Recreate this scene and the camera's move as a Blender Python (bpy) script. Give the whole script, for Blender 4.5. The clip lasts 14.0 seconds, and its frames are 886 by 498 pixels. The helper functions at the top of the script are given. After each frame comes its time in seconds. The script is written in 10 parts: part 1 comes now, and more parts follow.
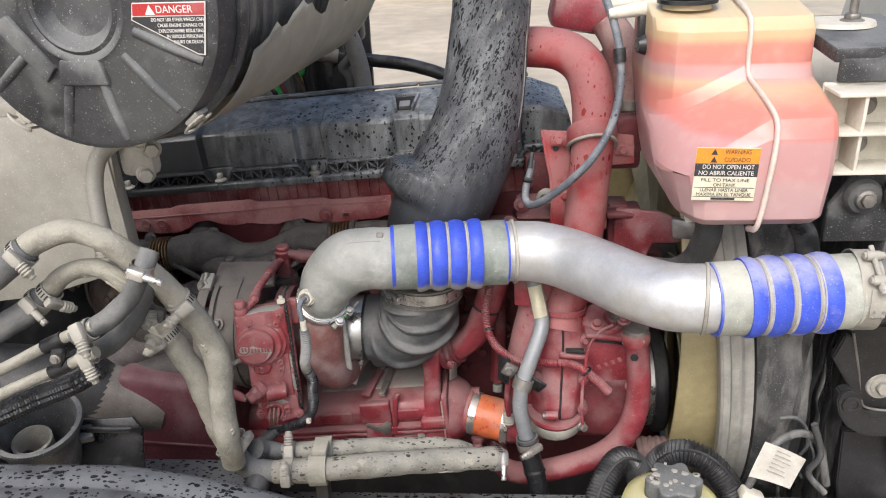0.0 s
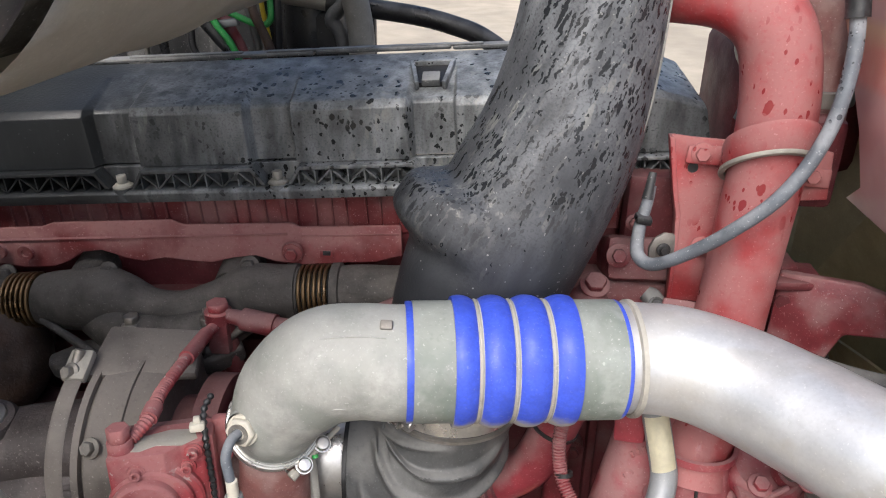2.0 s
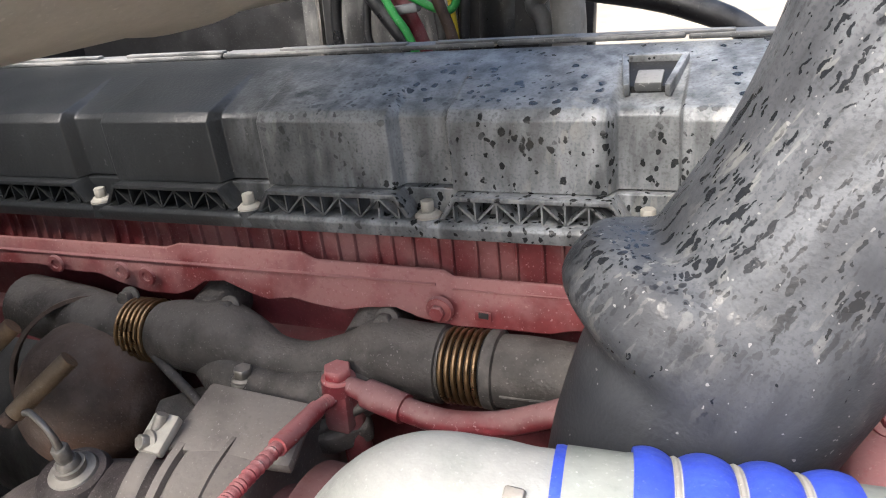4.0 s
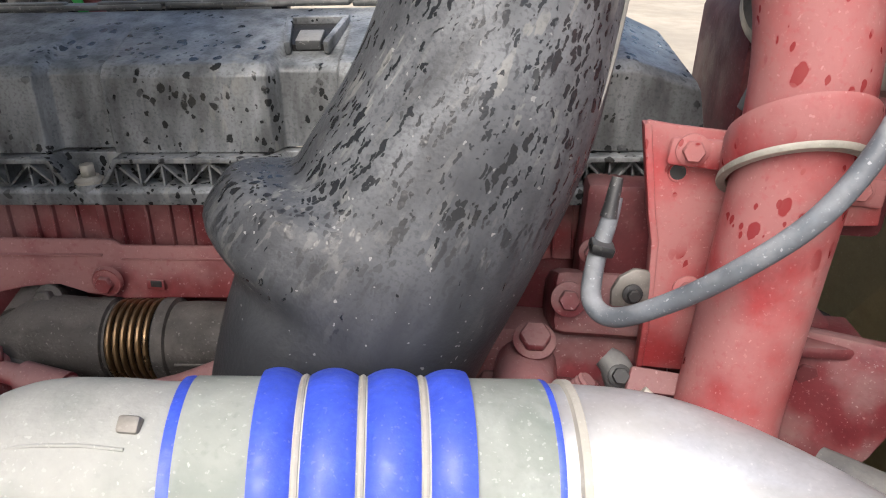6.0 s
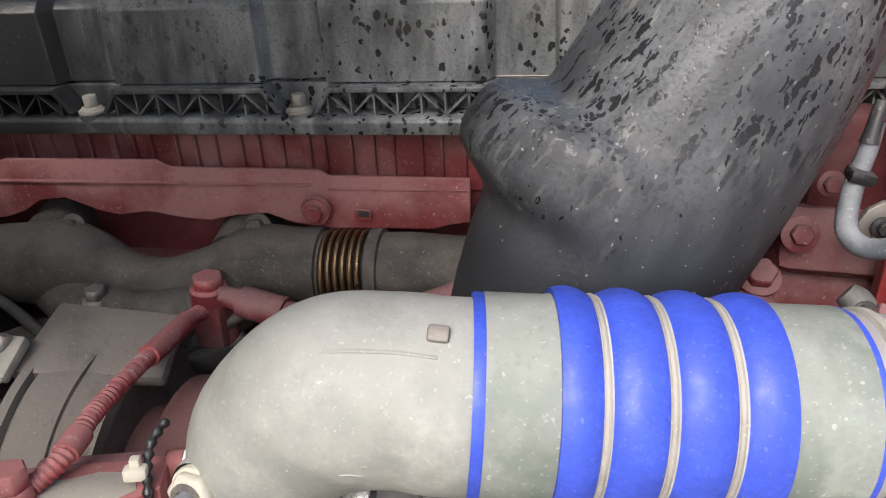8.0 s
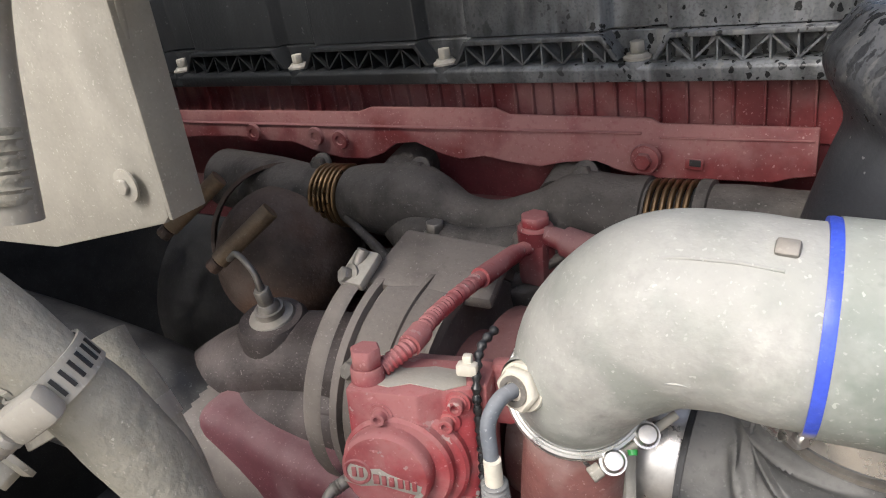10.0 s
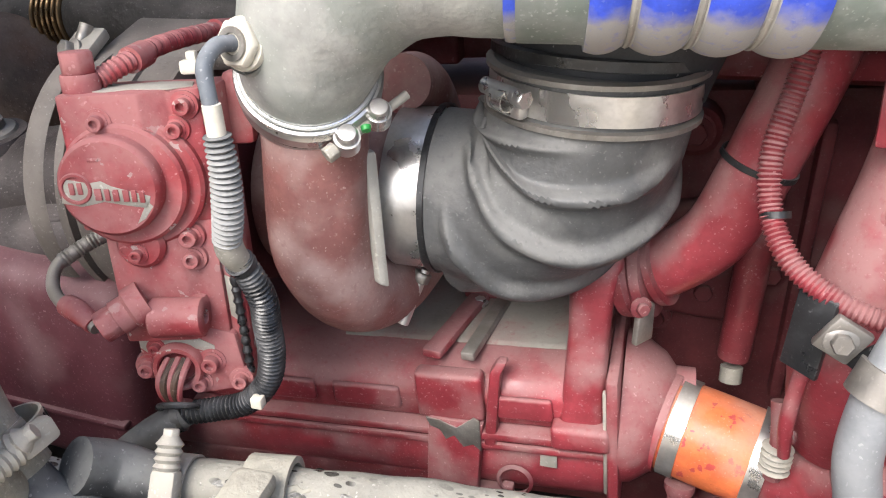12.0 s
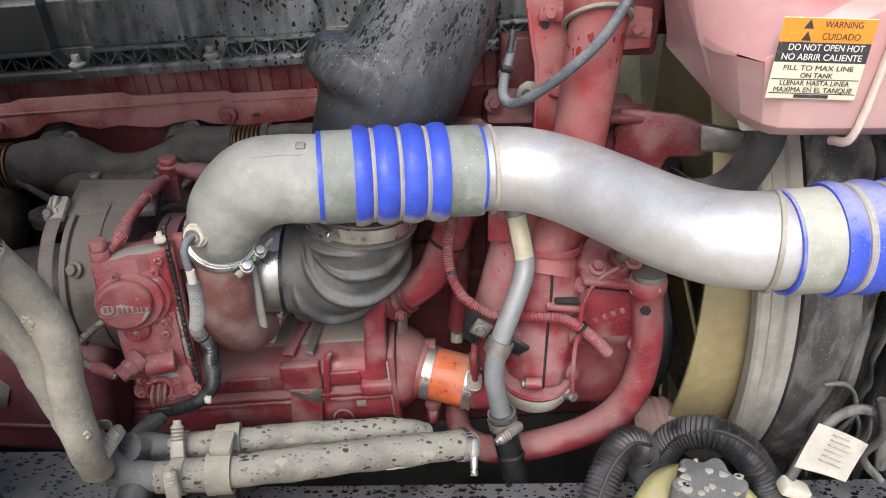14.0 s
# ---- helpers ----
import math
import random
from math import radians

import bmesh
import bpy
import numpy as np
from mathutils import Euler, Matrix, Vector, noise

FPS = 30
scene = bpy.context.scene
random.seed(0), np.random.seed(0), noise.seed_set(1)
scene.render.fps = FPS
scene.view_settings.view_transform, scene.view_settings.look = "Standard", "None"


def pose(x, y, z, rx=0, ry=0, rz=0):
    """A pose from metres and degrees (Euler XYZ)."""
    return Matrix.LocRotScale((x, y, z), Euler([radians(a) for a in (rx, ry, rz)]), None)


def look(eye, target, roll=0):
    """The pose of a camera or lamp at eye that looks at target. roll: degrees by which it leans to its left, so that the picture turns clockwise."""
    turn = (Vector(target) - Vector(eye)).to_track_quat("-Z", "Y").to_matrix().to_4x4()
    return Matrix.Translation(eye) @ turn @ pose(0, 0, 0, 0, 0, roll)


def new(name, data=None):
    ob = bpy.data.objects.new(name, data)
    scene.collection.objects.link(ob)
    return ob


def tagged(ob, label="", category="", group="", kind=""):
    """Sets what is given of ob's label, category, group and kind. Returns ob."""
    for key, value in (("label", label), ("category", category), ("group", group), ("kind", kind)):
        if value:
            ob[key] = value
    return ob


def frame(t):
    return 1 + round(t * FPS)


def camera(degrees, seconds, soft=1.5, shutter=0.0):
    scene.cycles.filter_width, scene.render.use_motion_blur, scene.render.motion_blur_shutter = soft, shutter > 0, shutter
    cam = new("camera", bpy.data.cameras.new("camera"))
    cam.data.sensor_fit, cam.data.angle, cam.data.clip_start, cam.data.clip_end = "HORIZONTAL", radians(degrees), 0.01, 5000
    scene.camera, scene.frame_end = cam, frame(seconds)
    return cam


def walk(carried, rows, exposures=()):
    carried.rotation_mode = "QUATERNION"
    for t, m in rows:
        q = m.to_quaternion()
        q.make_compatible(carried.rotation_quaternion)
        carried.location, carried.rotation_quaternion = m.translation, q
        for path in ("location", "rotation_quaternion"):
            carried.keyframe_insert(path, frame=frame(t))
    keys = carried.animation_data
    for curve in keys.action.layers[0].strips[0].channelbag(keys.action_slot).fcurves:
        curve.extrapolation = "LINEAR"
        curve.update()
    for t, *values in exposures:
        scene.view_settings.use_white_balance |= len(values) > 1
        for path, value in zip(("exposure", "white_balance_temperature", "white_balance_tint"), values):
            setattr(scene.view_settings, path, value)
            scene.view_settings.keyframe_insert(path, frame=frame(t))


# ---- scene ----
cam = camera(60.3, 14.0, soft=1.1)
PATH = [
    (0, (0.101, 0.028, 1.73), (-0.042, 1.844, 0.902), -2.5),
    (0.5, (0.098, 0.052, 1.732), (-0.007, 1.882, 0.932), -0.9),
    (1, (0.132, 0.11, 1.723), (0.03, 1.932, 0.904), 0.6),
    (1.5, (0.104, 0.301, 1.651), (0.007, 2.111, 0.806), 1.2),
    (2, (-0.003, 0.556, 1.595), (-0.101, 2.353, 0.722), 0.9),
    (2.5, (-0.009, 0.72, 1.562), (-0.286, 2.487, 0.667), -1.4),
    (2.7, (-0.007, 0.768, 1.548), (-0.464, 2.501, 0.661), -2.8),
    (3.5, (-0.002, 0.800, 1.541), (-0.79, 2.44, 0.66), -4.6),
    (4.8, (0.02, 0.804, 1.534), (-0.372, 2.582, 0.707), 1.8),
    (5, (0.026, 0.804, 1.534), (-0.316, 2.595, 0.713), 2.2),
    (5.5, (0.046, 0.799, 1.531), (-0.16, 2.613, 0.714), 2.6),
    (6, (0.071, 0.794, 1.497), (-0.006, 2.615, 0.673), 2.7),
    (6.5, (0.07, 0.801, 1.473), (0.02, 2.599, 0.598), 2.3),
    (7, (0.046, 0.802, 1.467), (0.003, 2.59, 0.572), 2.2),
    (7.5, (0.005, 0.794, 1.471), (-0.124, 2.569, 0.559), 1.4),
    (8, (-0.03, 0.782, 1.472), (-0.296, 2.534, 0.545), 0.9),
    (8.2, (-0.042, 0.775, 1.473), (-0.356, 2.521, 0.548), 0.6),
    (9.2, (-0.058, 0.752, 1.466), (-0.87, 2.36, 0.52), -3.4),
    (10.3, (-0.034, 0.747, 1.397), (-1.04, 2.228, 0.506), -6.1),
    (10.5, (-0.035, 0.732, 1.356), (-0.993, 2.256, 0.486), -5.2),
    (11, (-0.042, 0.7, 1.282), (-0.924, 2.276, 0.421), -4.8),
    (11.5, (-0.026, 0.694, 1.272), (-0.746, 2.331, 0.376), -3.6),
    (12, (0.016, 0.693, 1.276), (-0.498, 2.387, 0.345), -2.1),
    (12.5, (0.049, 0.688, 1.29), (-0.335, 2.405, 0.339), -1.7),
    (13, (0.063, 0.653, 1.31), (-0.151, 2.362, 0.293), -1.8),
    (13.5, (0.049, 0.53, 1.444), (0.025, 2.207, 0.354), -1.4),
    (14, (0.059, 0.341, 1.605), (0.09, 2.039, 0.549), 0.1),
]
LIGHTNESS = [(0, 0.75, 6250, 10), (1.5, 0.8, 6250, 10), (2.5, 1, 6250, 10), (4.8, 1.9, 6450, 10), (5.5, 1.65, 6450, 10), (6.5, 0.86, 6450, 10), (7.5, 0.86, 6450, 10), (8.2, 1.05, 6450, 10), (10.3, 1.2, 6400, 10), (11.5, 1.64, 6250, 10), (12.5, 1.46, 6250, 10), (13, 1.33, 6250, 10), (13.5, 1.15, 6250, 10), (14, 0.75, 6250, 10)]
walk(cam, [(t, look(eye, target, roll)) for t, eye, target, roll in PATH], LIGHTNESS)

# ---- world and light ----
world = bpy.data.worlds.new("overcast_sky")
scene.world = world
world.use_nodes = True
wn, wl = world.node_tree.nodes, world.node_tree.links
sky = wn.new("ShaderNodeTexSky")
sky.sky_type, sky.sun_disc = "NISHITA", False
sky.sun_elevation, sky.sun_rotation = radians(48), radians(194)
sky.air_density, sky.dust_density = 1.0, 5.0
wl.new(sky.outputs[0], wn["Background"].inputs[0])
wn["Background"].inputs[1].default_value = 0.13
sun = new("sun", bpy.data.lights.new("sun", "SUN"))
sun.data.energy, sun.data.angle, sun.data.color = 1.3, radians(35), (1.0, 0.99, 0.98)
sun.matrix_world = look((0, 0, 0), (0.16, 0.66, -0.74))


# ---- materials ----
def rgba(c):
    return (*c, 1.0)


def surface(name, color, rough=0.5, metal=0.0, vary=0.12, grain=60.0, bump=0.15, dust=0.0, dust_color=(0.42, 0.39, 0.33),
            stain=0.0, stain_color=(0.02, 0.02, 0.02), stain_scale=9.0, wet=0.0, chips=0.0, chip_color=(0.5, 0.48, 0.44),
            coat=0.0, streak=(1, 1, 1), drop_scale=60.0, tilt=0.0, patch=12.0, speck=0.25, runs=0.0, drop_tone=0.3, settle=None, cake=0.0):
    """A worn surface: fine grain, broad tone changes, settled dust on what faces up, stains, dark wet drops and chipped paint."""
    m = bpy.data.materials.new(name)
    m.use_nodes = True
    n, l = m.node_tree.nodes, m.node_tree.links
    b = n["Principled BSDF"]
    tc = n.new("ShaderNodeTexCoord")

    def noise_fac(scale, detail=4.0, low=0.35, high=0.65, stretch=None):
        src = tc.outputs["Object"]
        if stretch:
            mp = n.new("ShaderNodeMapping")
            mp.inputs["Scale"].default_value = stretch
            l.new(src, mp.inputs[0])
            src = mp.outputs[0]
        t = n.new("ShaderNodeTexNoise")
        t.inputs["Scale"].default_value, t.inputs["Detail"].default_value = scale, detail
        l.new(src, t.inputs["Vector"])
        r = n.new("ShaderNodeMapRange")
        r.inputs["From Min"].default_value, r.inputs["From Max"].default_value = low, high
        l.new(t.outputs[0], r.inputs[0])
        return r.outputs[0]

    def mult(a, k):
        q = n.new("ShaderNodeMath")
        q.operation = "MULTIPLY"
        l.new(a, q.inputs[0])
        if isinstance(k, (int, float)):
            q.inputs[1].default_value = k
        else:
            l.new(k, q.inputs[1])
        return q.outputs[0]

    def mixc(fac, a, c):
        q = n.new("ShaderNodeMix")
        q.data_type = "RGBA"
        l.new(fac, q.inputs["Factor"])
        for sock, v in ((q.inputs[6], a), (q.inputs[7], c)):
            if isinstance(v, tuple):
                sock.default_value = rgba(v)
            else:
                l.new(v, sock)
        return q.outputs[2]

    def mixv(fac, a, c):
        q = n.new("ShaderNodeMix")
        l.new(fac, q.inputs["Factor"])
        for sock, v in ((q.inputs[2], a), (q.inputs[3], c)):
            if isinstance(v, (int, float)):
                sock.default_value = v
            else:
                l.new(v, sock)
        return q.outputs[0]

    dark = tuple(v * (1 - vary) for v in color)
    light = tuple(min(1, v * (1 + vary)) for v in color)
    col = mixc(noise_fac(grain * 0.22, 8, 0.38, 0.62), dark, light)
    col = mixc(mult(noise_fac(grain * 1.3, 3), 0.4), col, tuple(v * 0.75 for v in dark))
    col = mixc(mult(noise_fac(310, 3, 0.45, 0.7), 0.2), col, tuple(v * 0.6 for v in dark))
    rgh = mixv(noise_fac(grain * 0.4, 6, 0.4, 0.6), max(0.03, rough - 0.1), min(1, rough + 0.1))
    height = noise_fac(grain * 3, 6, 0.2, 0.8)
    if chips:
        f = noise_fac(95, 5, 0.70 - chips * 0.16, 0.71 - chips * 0.16, streak)
        col = mixc(f, col, chip_color)
        rgh = mixv(f, rgh, 0.55)
    if stain:
        f = mult(noise_fac(stain_scale, 9, 0.49, 0.60, streak), stain)
        col = mixc(f, col, stain_color)
    if dust:
        # lies thick on what faces up, thins out in ragged patches on what stands or overhangs
        g = n.new("ShaderNodeNewGeometry")
        s = n.new("ShaderNodeSeparateXYZ")
        l.new(g.outputs["Normal"], s.inputs[0])
        up = n.new("ShaderNodeMapRange")
        up.inputs["From Min"].default_value, up.inputs["From Max"].default_value = -0.5, 0.9
        up.inputs["To Max"].default_value = 0.5
        l.new(s.outputs[2], up.inputs[0])
        rag = n.new("ShaderNodeMath")
        rag.operation = "ADD"
        l.new(up.outputs[0], rag.inputs[0])
        l.new(mult(noise_fac(grain * 0.3, 10, 0.25, 0.75), 0.3 if cake else 0.85), rag.inputs[1])
        if settle:
            # a film that has dried on from one end only: axis, from, to, amount
            sp_ = n.new("ShaderNodeSeparateXYZ")
            l.new(tc.outputs["Object"], sp_.inputs[0])
            ramp = n.new("ShaderNodeMapRange")
            ramp.inputs["From Min"].default_value, ramp.inputs["From Max"].default_value = settle[1], settle[2]
            ramp.inputs["To Max"].default_value = settle[3]
            l.new(sp_.outputs[settle[0]], ramp.inputs[0])
            more = n.new("ShaderNodeMath")
            more.operation = "ADD"
            l.new(rag.outputs[0], more.inputs[0])
            l.new(ramp.outputs[0], more.inputs[1])
            rag = more
        lay = n.new("ShaderNodeMapRange")
        lay.inputs["From Min"].default_value, lay.inputs["From Max"].default_value = 1.01 - dust, 1.33 - dust
        l.new(rag.outputs[0], lay.inputs[0])
        f = mult(mult(lay.outputs[0], noise_fac(230, 4, 0.0, 0.45)), max(cake, min(0.95, 0.35 + dust * 0.75)))
        col = mixc(f, col, dust_color)
        rgh = mixv(f, rgh, 0.92)
    if speck:
        f = mult(noise_fac(420, 2, 0.64, 0.70), speck)
        col = mixc(f, col, tuple(min(1, 0.3 * v + 0.8 * q + 0.05) for v, q in zip(color, dust_color)))
        f = mult(noise_fac(300, 1, 0.73, 0.75), speck * 1.2)
        col = mixc(f, col, tuple(min(1, 0.2 * v + 1.0 * q + 0.08) for v, q in zip(color, dust_color)))
    if wet:
        src = tc.outputs["Object"]
        if tilt:
            turn = n.new("ShaderNodeMapping")
            turn.inputs["Rotation"].default_value = (0, radians(tilt), 0)
            l.new(src, turn.inputs[0])
            src = turn.outputs[0]
        warp = n.new("ShaderNodeTexNoise")
        warp.inputs["Scale"].default_value = drop_scale * 0.8
        l.new(src, warp.inputs["Vector"])
        add = n.new("ShaderNodeVectorMath")
        add.operation = "MULTIPLY_ADD"
        add.inputs[1].default_value = (0.45 / drop_scale,) * 3
        l.new(warp.outputs["Color"], add.inputs[0])
        l.new(src, add.inputs[2])
        layers = [(drop_scale, streak, 0.75), (drop_scale * 1.8, streak, 0.6)]
        if runs:
            layers.append((drop_scale * 1.5, (streak[0], streak[1], streak[2] * 0.3), runs))
        for scale, way, share in layers:
            mp = n.new("ShaderNodeMapping")
            mp.inputs["Scale"].default_value = way
            l.new(add.outputs[0], mp.inputs[0])
            v = n.new("ShaderNodeTexVoronoi")
            v.inputs["Scale"].default_value = scale
            l.new(mp.outputs[0], v.inputs["Vector"])
            pick = n.new("ShaderNodeSeparateColor")
            l.new(v.outputs["Color"], pick.inputs[0])
            size = n.new("ShaderNodeMath")
            size.operation = "MULTIPLY_ADD"
            size.inputs[1].default_value = 0.30
            l.new(pick.outputs[1], size.inputs[0])
            l.new(v.outputs["Distance"], size.inputs[2])
            near = n.new("ShaderNodeMapRange")
            near.inputs["From Min"].default_value, near.inputs["From Max"].default_value = 0.47, 0.42
            l.new(size.outputs[0], near.inputs[0])
            on = n.new("ShaderNodeMath")
            on.operation = "LESS_THAN"
            on.inputs[1].default_value = wet * share
            l.new(pick.outputs[0], on.inputs[0])
            f = mult(mult(mult(near.outputs[0], on.outputs[0]), noise_fac(patch, 3, 0.60 - 0.35 * wet, 0.68 - 0.35 * wet)), 0.92)
            if settle and settle[0] == 2:
                # drops keep to the dusty end and have run off the other
                few = n.new("ShaderNodeMapRange")
                few.inputs["From Min"].default_value, few.inputs["From Max"].default_value = settle[1] - 0.05, settle[2] - 0.03
                few.inputs["To Min"].default_value = 0.75
                l.new(sp_.outputs[2], few.inputs[0])
                f = mult(f, few.outputs[0])
            col = mixc(f, col, tuple(q * drop_tone for q in color))
            rgh = mixv(f, rgh, 0.2)
    l.new(col, b.inputs["Base Color"])
    l.new(rgh, b.inputs["Roughness"])
    b.inputs["Metallic"].default_value = metal
    b.inputs["Coat Weight"].default_value = coat
    if bump:
        bm_ = n.new("ShaderNodeBump")
        bm_.inputs["Strength"].default_value, bm_.inputs["Distance"].default_value = bump, 0.0015
        l.new(height, bm_.inputs["Height"])
        l.new(bm_.outputs[0], b.inputs["Normal"])
    return m


RED = surface("red_engine_paint", (0.175, 0.029, 0.036), 0.42, vary=0.25, dust=0.47, dust_color=(0.235, 0.142, 0.138), stain=0.45, stain_color=(0.085, 0.017, 0.023), grain=70, stain_scale=16, speck=0.55)
RED_BRIGHT = surface("bright_red_engine_paint", (0.25, 0.036, 0.047), 0.38, vary=0.22, dust=0.44, dust_color=(0.29, 0.175, 0.17), stain=0.4, stain_color=(0.14, 0.016, 0.024), grain=70, stain_scale=18, speck=0.4)
RED_WORN = surface("chipped_red_paint", (0.30, 0.042, 0.050), 0.5, vary=0.2, dust=0.56, dust_color=(0.355, 0.165, 0.16), chips=0.30, chip_color=(0.40, 0.37, 0.35), stain=0.4, stain_color=(0.19, 0.024, 0.032), stain_scale=30, grain=90, speck=0.5)
RED_PINK = surface("dusty_pink_red_paint", (0.30, 0.036, 0.040), 0.45, vary=0.14, dust=0.62, dust_color=(0.30, 0.135, 0.132), wet=0.38, drop_scale=110, streak=(1, 1, 0.5), tilt=-8, grain=60, drop_tone=0.7, speck=0.4)
# engine red darkened: shade of deep and low parts is put into the paint
RED_DARK = surface("dull_red_paint_with_shade", (0.125, 0.024, 0.029), 0.6, vary=0.25, dust=0.32, dust_color=(0.19, 0.115, 0.11), grain=60)
DUST_TOP = surface("grey_dust_on_red_paint", (0.215, 0.195, 0.175), 0.9, vary=0.2, grain=60, dust=0.5, dust_color=(0.28, 0.268, 0.24), stain=0.95, stain_color=(0.24, 0.05, 0.055), stain_scale=16)
RED_BROWN = surface("dusty_red_brown_casting", (0.235, 0.10, 0.09), 0.55, vary=0.2, dust=0.50, dust_color=(0.36, 0.265, 0.245), grain=70, streak=(3, 3, 1), stain=0.4, stain_color=(0.155, 0.06, 0.055), speck=0.4, bump=0.25)
RIM_GREY = surface("dusty_grey_plastic_rim", (0.10, 0.105, 0.108), 0.5, vary=0.3, dust=0.5, dust_color=(0.33, 0.33, 0.32), grain=60, stain=0.6, stain_color=(0.03, 0.032, 0.034), stain_scale=14, speck=0.4)
RAIL_RED = surface("dust_filmed_red_sheet", (0.185, 0.033, 0.036), 0.55, vary=0.18, dust=0.54, dust_color=(0.30, 0.155, 0.147), stain=0.5, stain_color=(0.13, 0.023, 0.027), grain=60, stain_scale=20, speck=0.55, streak=(1, 1, 0.5))
RUBBER = surface("black_rubber", (0.018, 0.0185, 0.020), 0.36, vary=0.35, dust=0.26, dust_color=(0.13, 0.133, 0.137), grain=80, speck=0.2)
RUBBER_DUSTY = surface("dust_grey_rubber", (0.080, 0.082, 0.083), 0.5, vary=0.28, dust=0.42, dust_color=(0.20, 0.199, 0.190), grain=60, stain=0.4, stain_color=(0.03, 0.03, 0.031), speck=0.2, bump=0.3)
MUD_HOSE = surface("mud_caked_hose", (0.255, 0.244, 0.203), 0.85, vary=0.2, grain=60, bump=0.6, stain=0.55, stain_color=(0.175, 0.168, 0.14), stain_scale=26, dust=0.5, dust_color=(0.36, 0.344, 0.287), speck=0.5)
MUD_HOSE_WET = surface("mud_caked_hose_with_drops", (0.205, 0.199, 0.172), 0.75, vary=0.2, grain=60, bump=0.65, stain=0.65, stain_color=(0.135, 0.13, 0.113), stain_scale=26, dust=0.40, dust_color=(0.315, 0.304, 0.263), wet=0.45, drop_scale=170, streak=(0.5, 1, 1), patch=16, drop_tone=0.2, speck=0.5)
DRAIN_HOSE = surface("silt_grey_hose", (0.30, 0.29, 0.262), 0.75, vary=0.15, grain=50, bump=0.3, dust=0.42, dust_color=(0.40, 0.385, 0.345), wet=0.4, drop_scale=70, streak=(1, 1, 0.45), patch=16, drop_tone=0.3, speck=0.3)
ALU = surface("dusty_cast_aluminium", (0.34, 0.345, 0.325), 0.6, metal=0.12, vary=0.12, dust=0.44, dust_color=(0.375, 0.38, 0.355), grain=70, stain=0.7, stain_color=(0.215, 0.235, 0.212), bump=0.25, stain_scale=26, speck=0.35)
ALU_BRIGHT = surface("dull_aluminium_tube", (0.54, 0.55, 0.56), 0.42, metal=0.5, vary=0.05, dust=0.10, dust_color=(0.54, 0.535, 0.51), grain=45, stain=0.3, stain_color=(0.40, 0.36, 0.29), stain_scale=24, bump=0.08, speck=0.3, streak=(0.5, 1, 1))
TUBE_GREY = surface("dusty_grey_silver_tube", (0.245, 0.257, 0.272), 0.48, metal=0.25, vary=0.1, dust=0.36, dust_color=(0.30, 0.305, 0.308), grain=70, stain=0.3, stain_color=(0.36, 0.36, 0.36), bump=0.1, speck=0.35)
SILT = surface("dried_beige_silt", (0.43, 0.425, 0.395), 0.85, vary=0.2, grain=80, stain=0.4, stain_color=(0.30, 0.29, 0.27), stain_scale=50, speck=0.4)
BLUE_DUSTY = surface("dust_filmed_blue_silicone", (0.045, 0.09, 0.58), 0.5, vary=0.12, dust=0.345, settle=(2, 0.020, 0.002, 0.5), dust_color=(0.45, 0.45, 0.47), grain=60, bump=0.1, speck=0.25, stain=0.25, stain_color=(0.03, 0.06, 0.42))
STEEL = surface("zinc_plated_steel", (0.66, 0.65, 0.63), 0.33, metal=0.9, vary=0.1, dust=0.2, dust_color=(0.45, 0.42, 0.37), grain=90, bump=0.05)
STEEL_DULL = surface("dull_dusty_steel", (0.30, 0.285, 0.265), 0.45, metal=0.75, vary=0.25, dust=0.36, dust_color=(0.33, 0.31, 0.275), grain=80, stain=0.4, stain_color=(0.16, 0.145, 0.13), stain_scale=40)
STEEL_MUD = surface("mud_covered_steel", (0.38, 0.365, 0.32), 0.6, metal=0.3, vary=0.2, dust=0.5, dust_color=(0.43, 0.41, 0.36), grain=90, stain=0.5, stain_color=(0.2, 0.19, 0.165), speck=0.4)
BLUE = surface("blue_silicone", (0.042, 0.085, 0.55), 0.5, vary=0.12, dust=-0.35, settle=(2, 0.056, 0.008, 1.75), dust_color=(0.32, 0.305, 0.26), cake=0.93, grain=300, bump=0.1, speck=0.12, stain=0.25, stain_color=(0.03, 0.06, 0.42))
SLEEVE = surface("grey_green_silicone", (0.245, 0.268, 0.245), 0.6, vary=0.15, dust=0.25, dust_color=(0.35, 0.36, 0.33), grain=50, stain=0.85, stain_color=(0.14, 0.168, 0.146), stain_scale=30, speck=0.4)
MANIFOLD = surface("heat_dulled_cast_iron", (0.060, 0.055, 0.051), 0.65, metal=0.1, vary=0.3, dust=0.34, dust_color=(0.155, 0.142, 0.130), grain=80, bump=0.5, stain=0.45, stain_color=(0.034, 0.030, 0.028), speck=0.4)
BRASS = surface("brown_bellows_steel", (0.34, 0.225, 0.12), 0.36, metal=0.9, vary=0.25, dust=0.15, dust_color=(0.2, 0.16, 0.12), grain=90)
HEAT_SHIELD = surface("dusty_heat_shield", (0.135, 0.120, 0.108), 0.6, metal=0.15, vary=0.2, dust=0.42, dust_color=(0.235, 0.212, 0.19), grain=50, stain=0.45, stain_color=(0.075, 0.065, 0.058), speck=0.45)
BEIGE = surface("beige_painted_sheet", (0.30, 0.288, 0.252), 0.5, vary=0.1, dust=0.35, dust_color=(0.38, 0.365, 0.32), grain=40, stain=0.4, stain_color=(0.26, 0.25, 0.215), bump=0.1, speck=0.4)
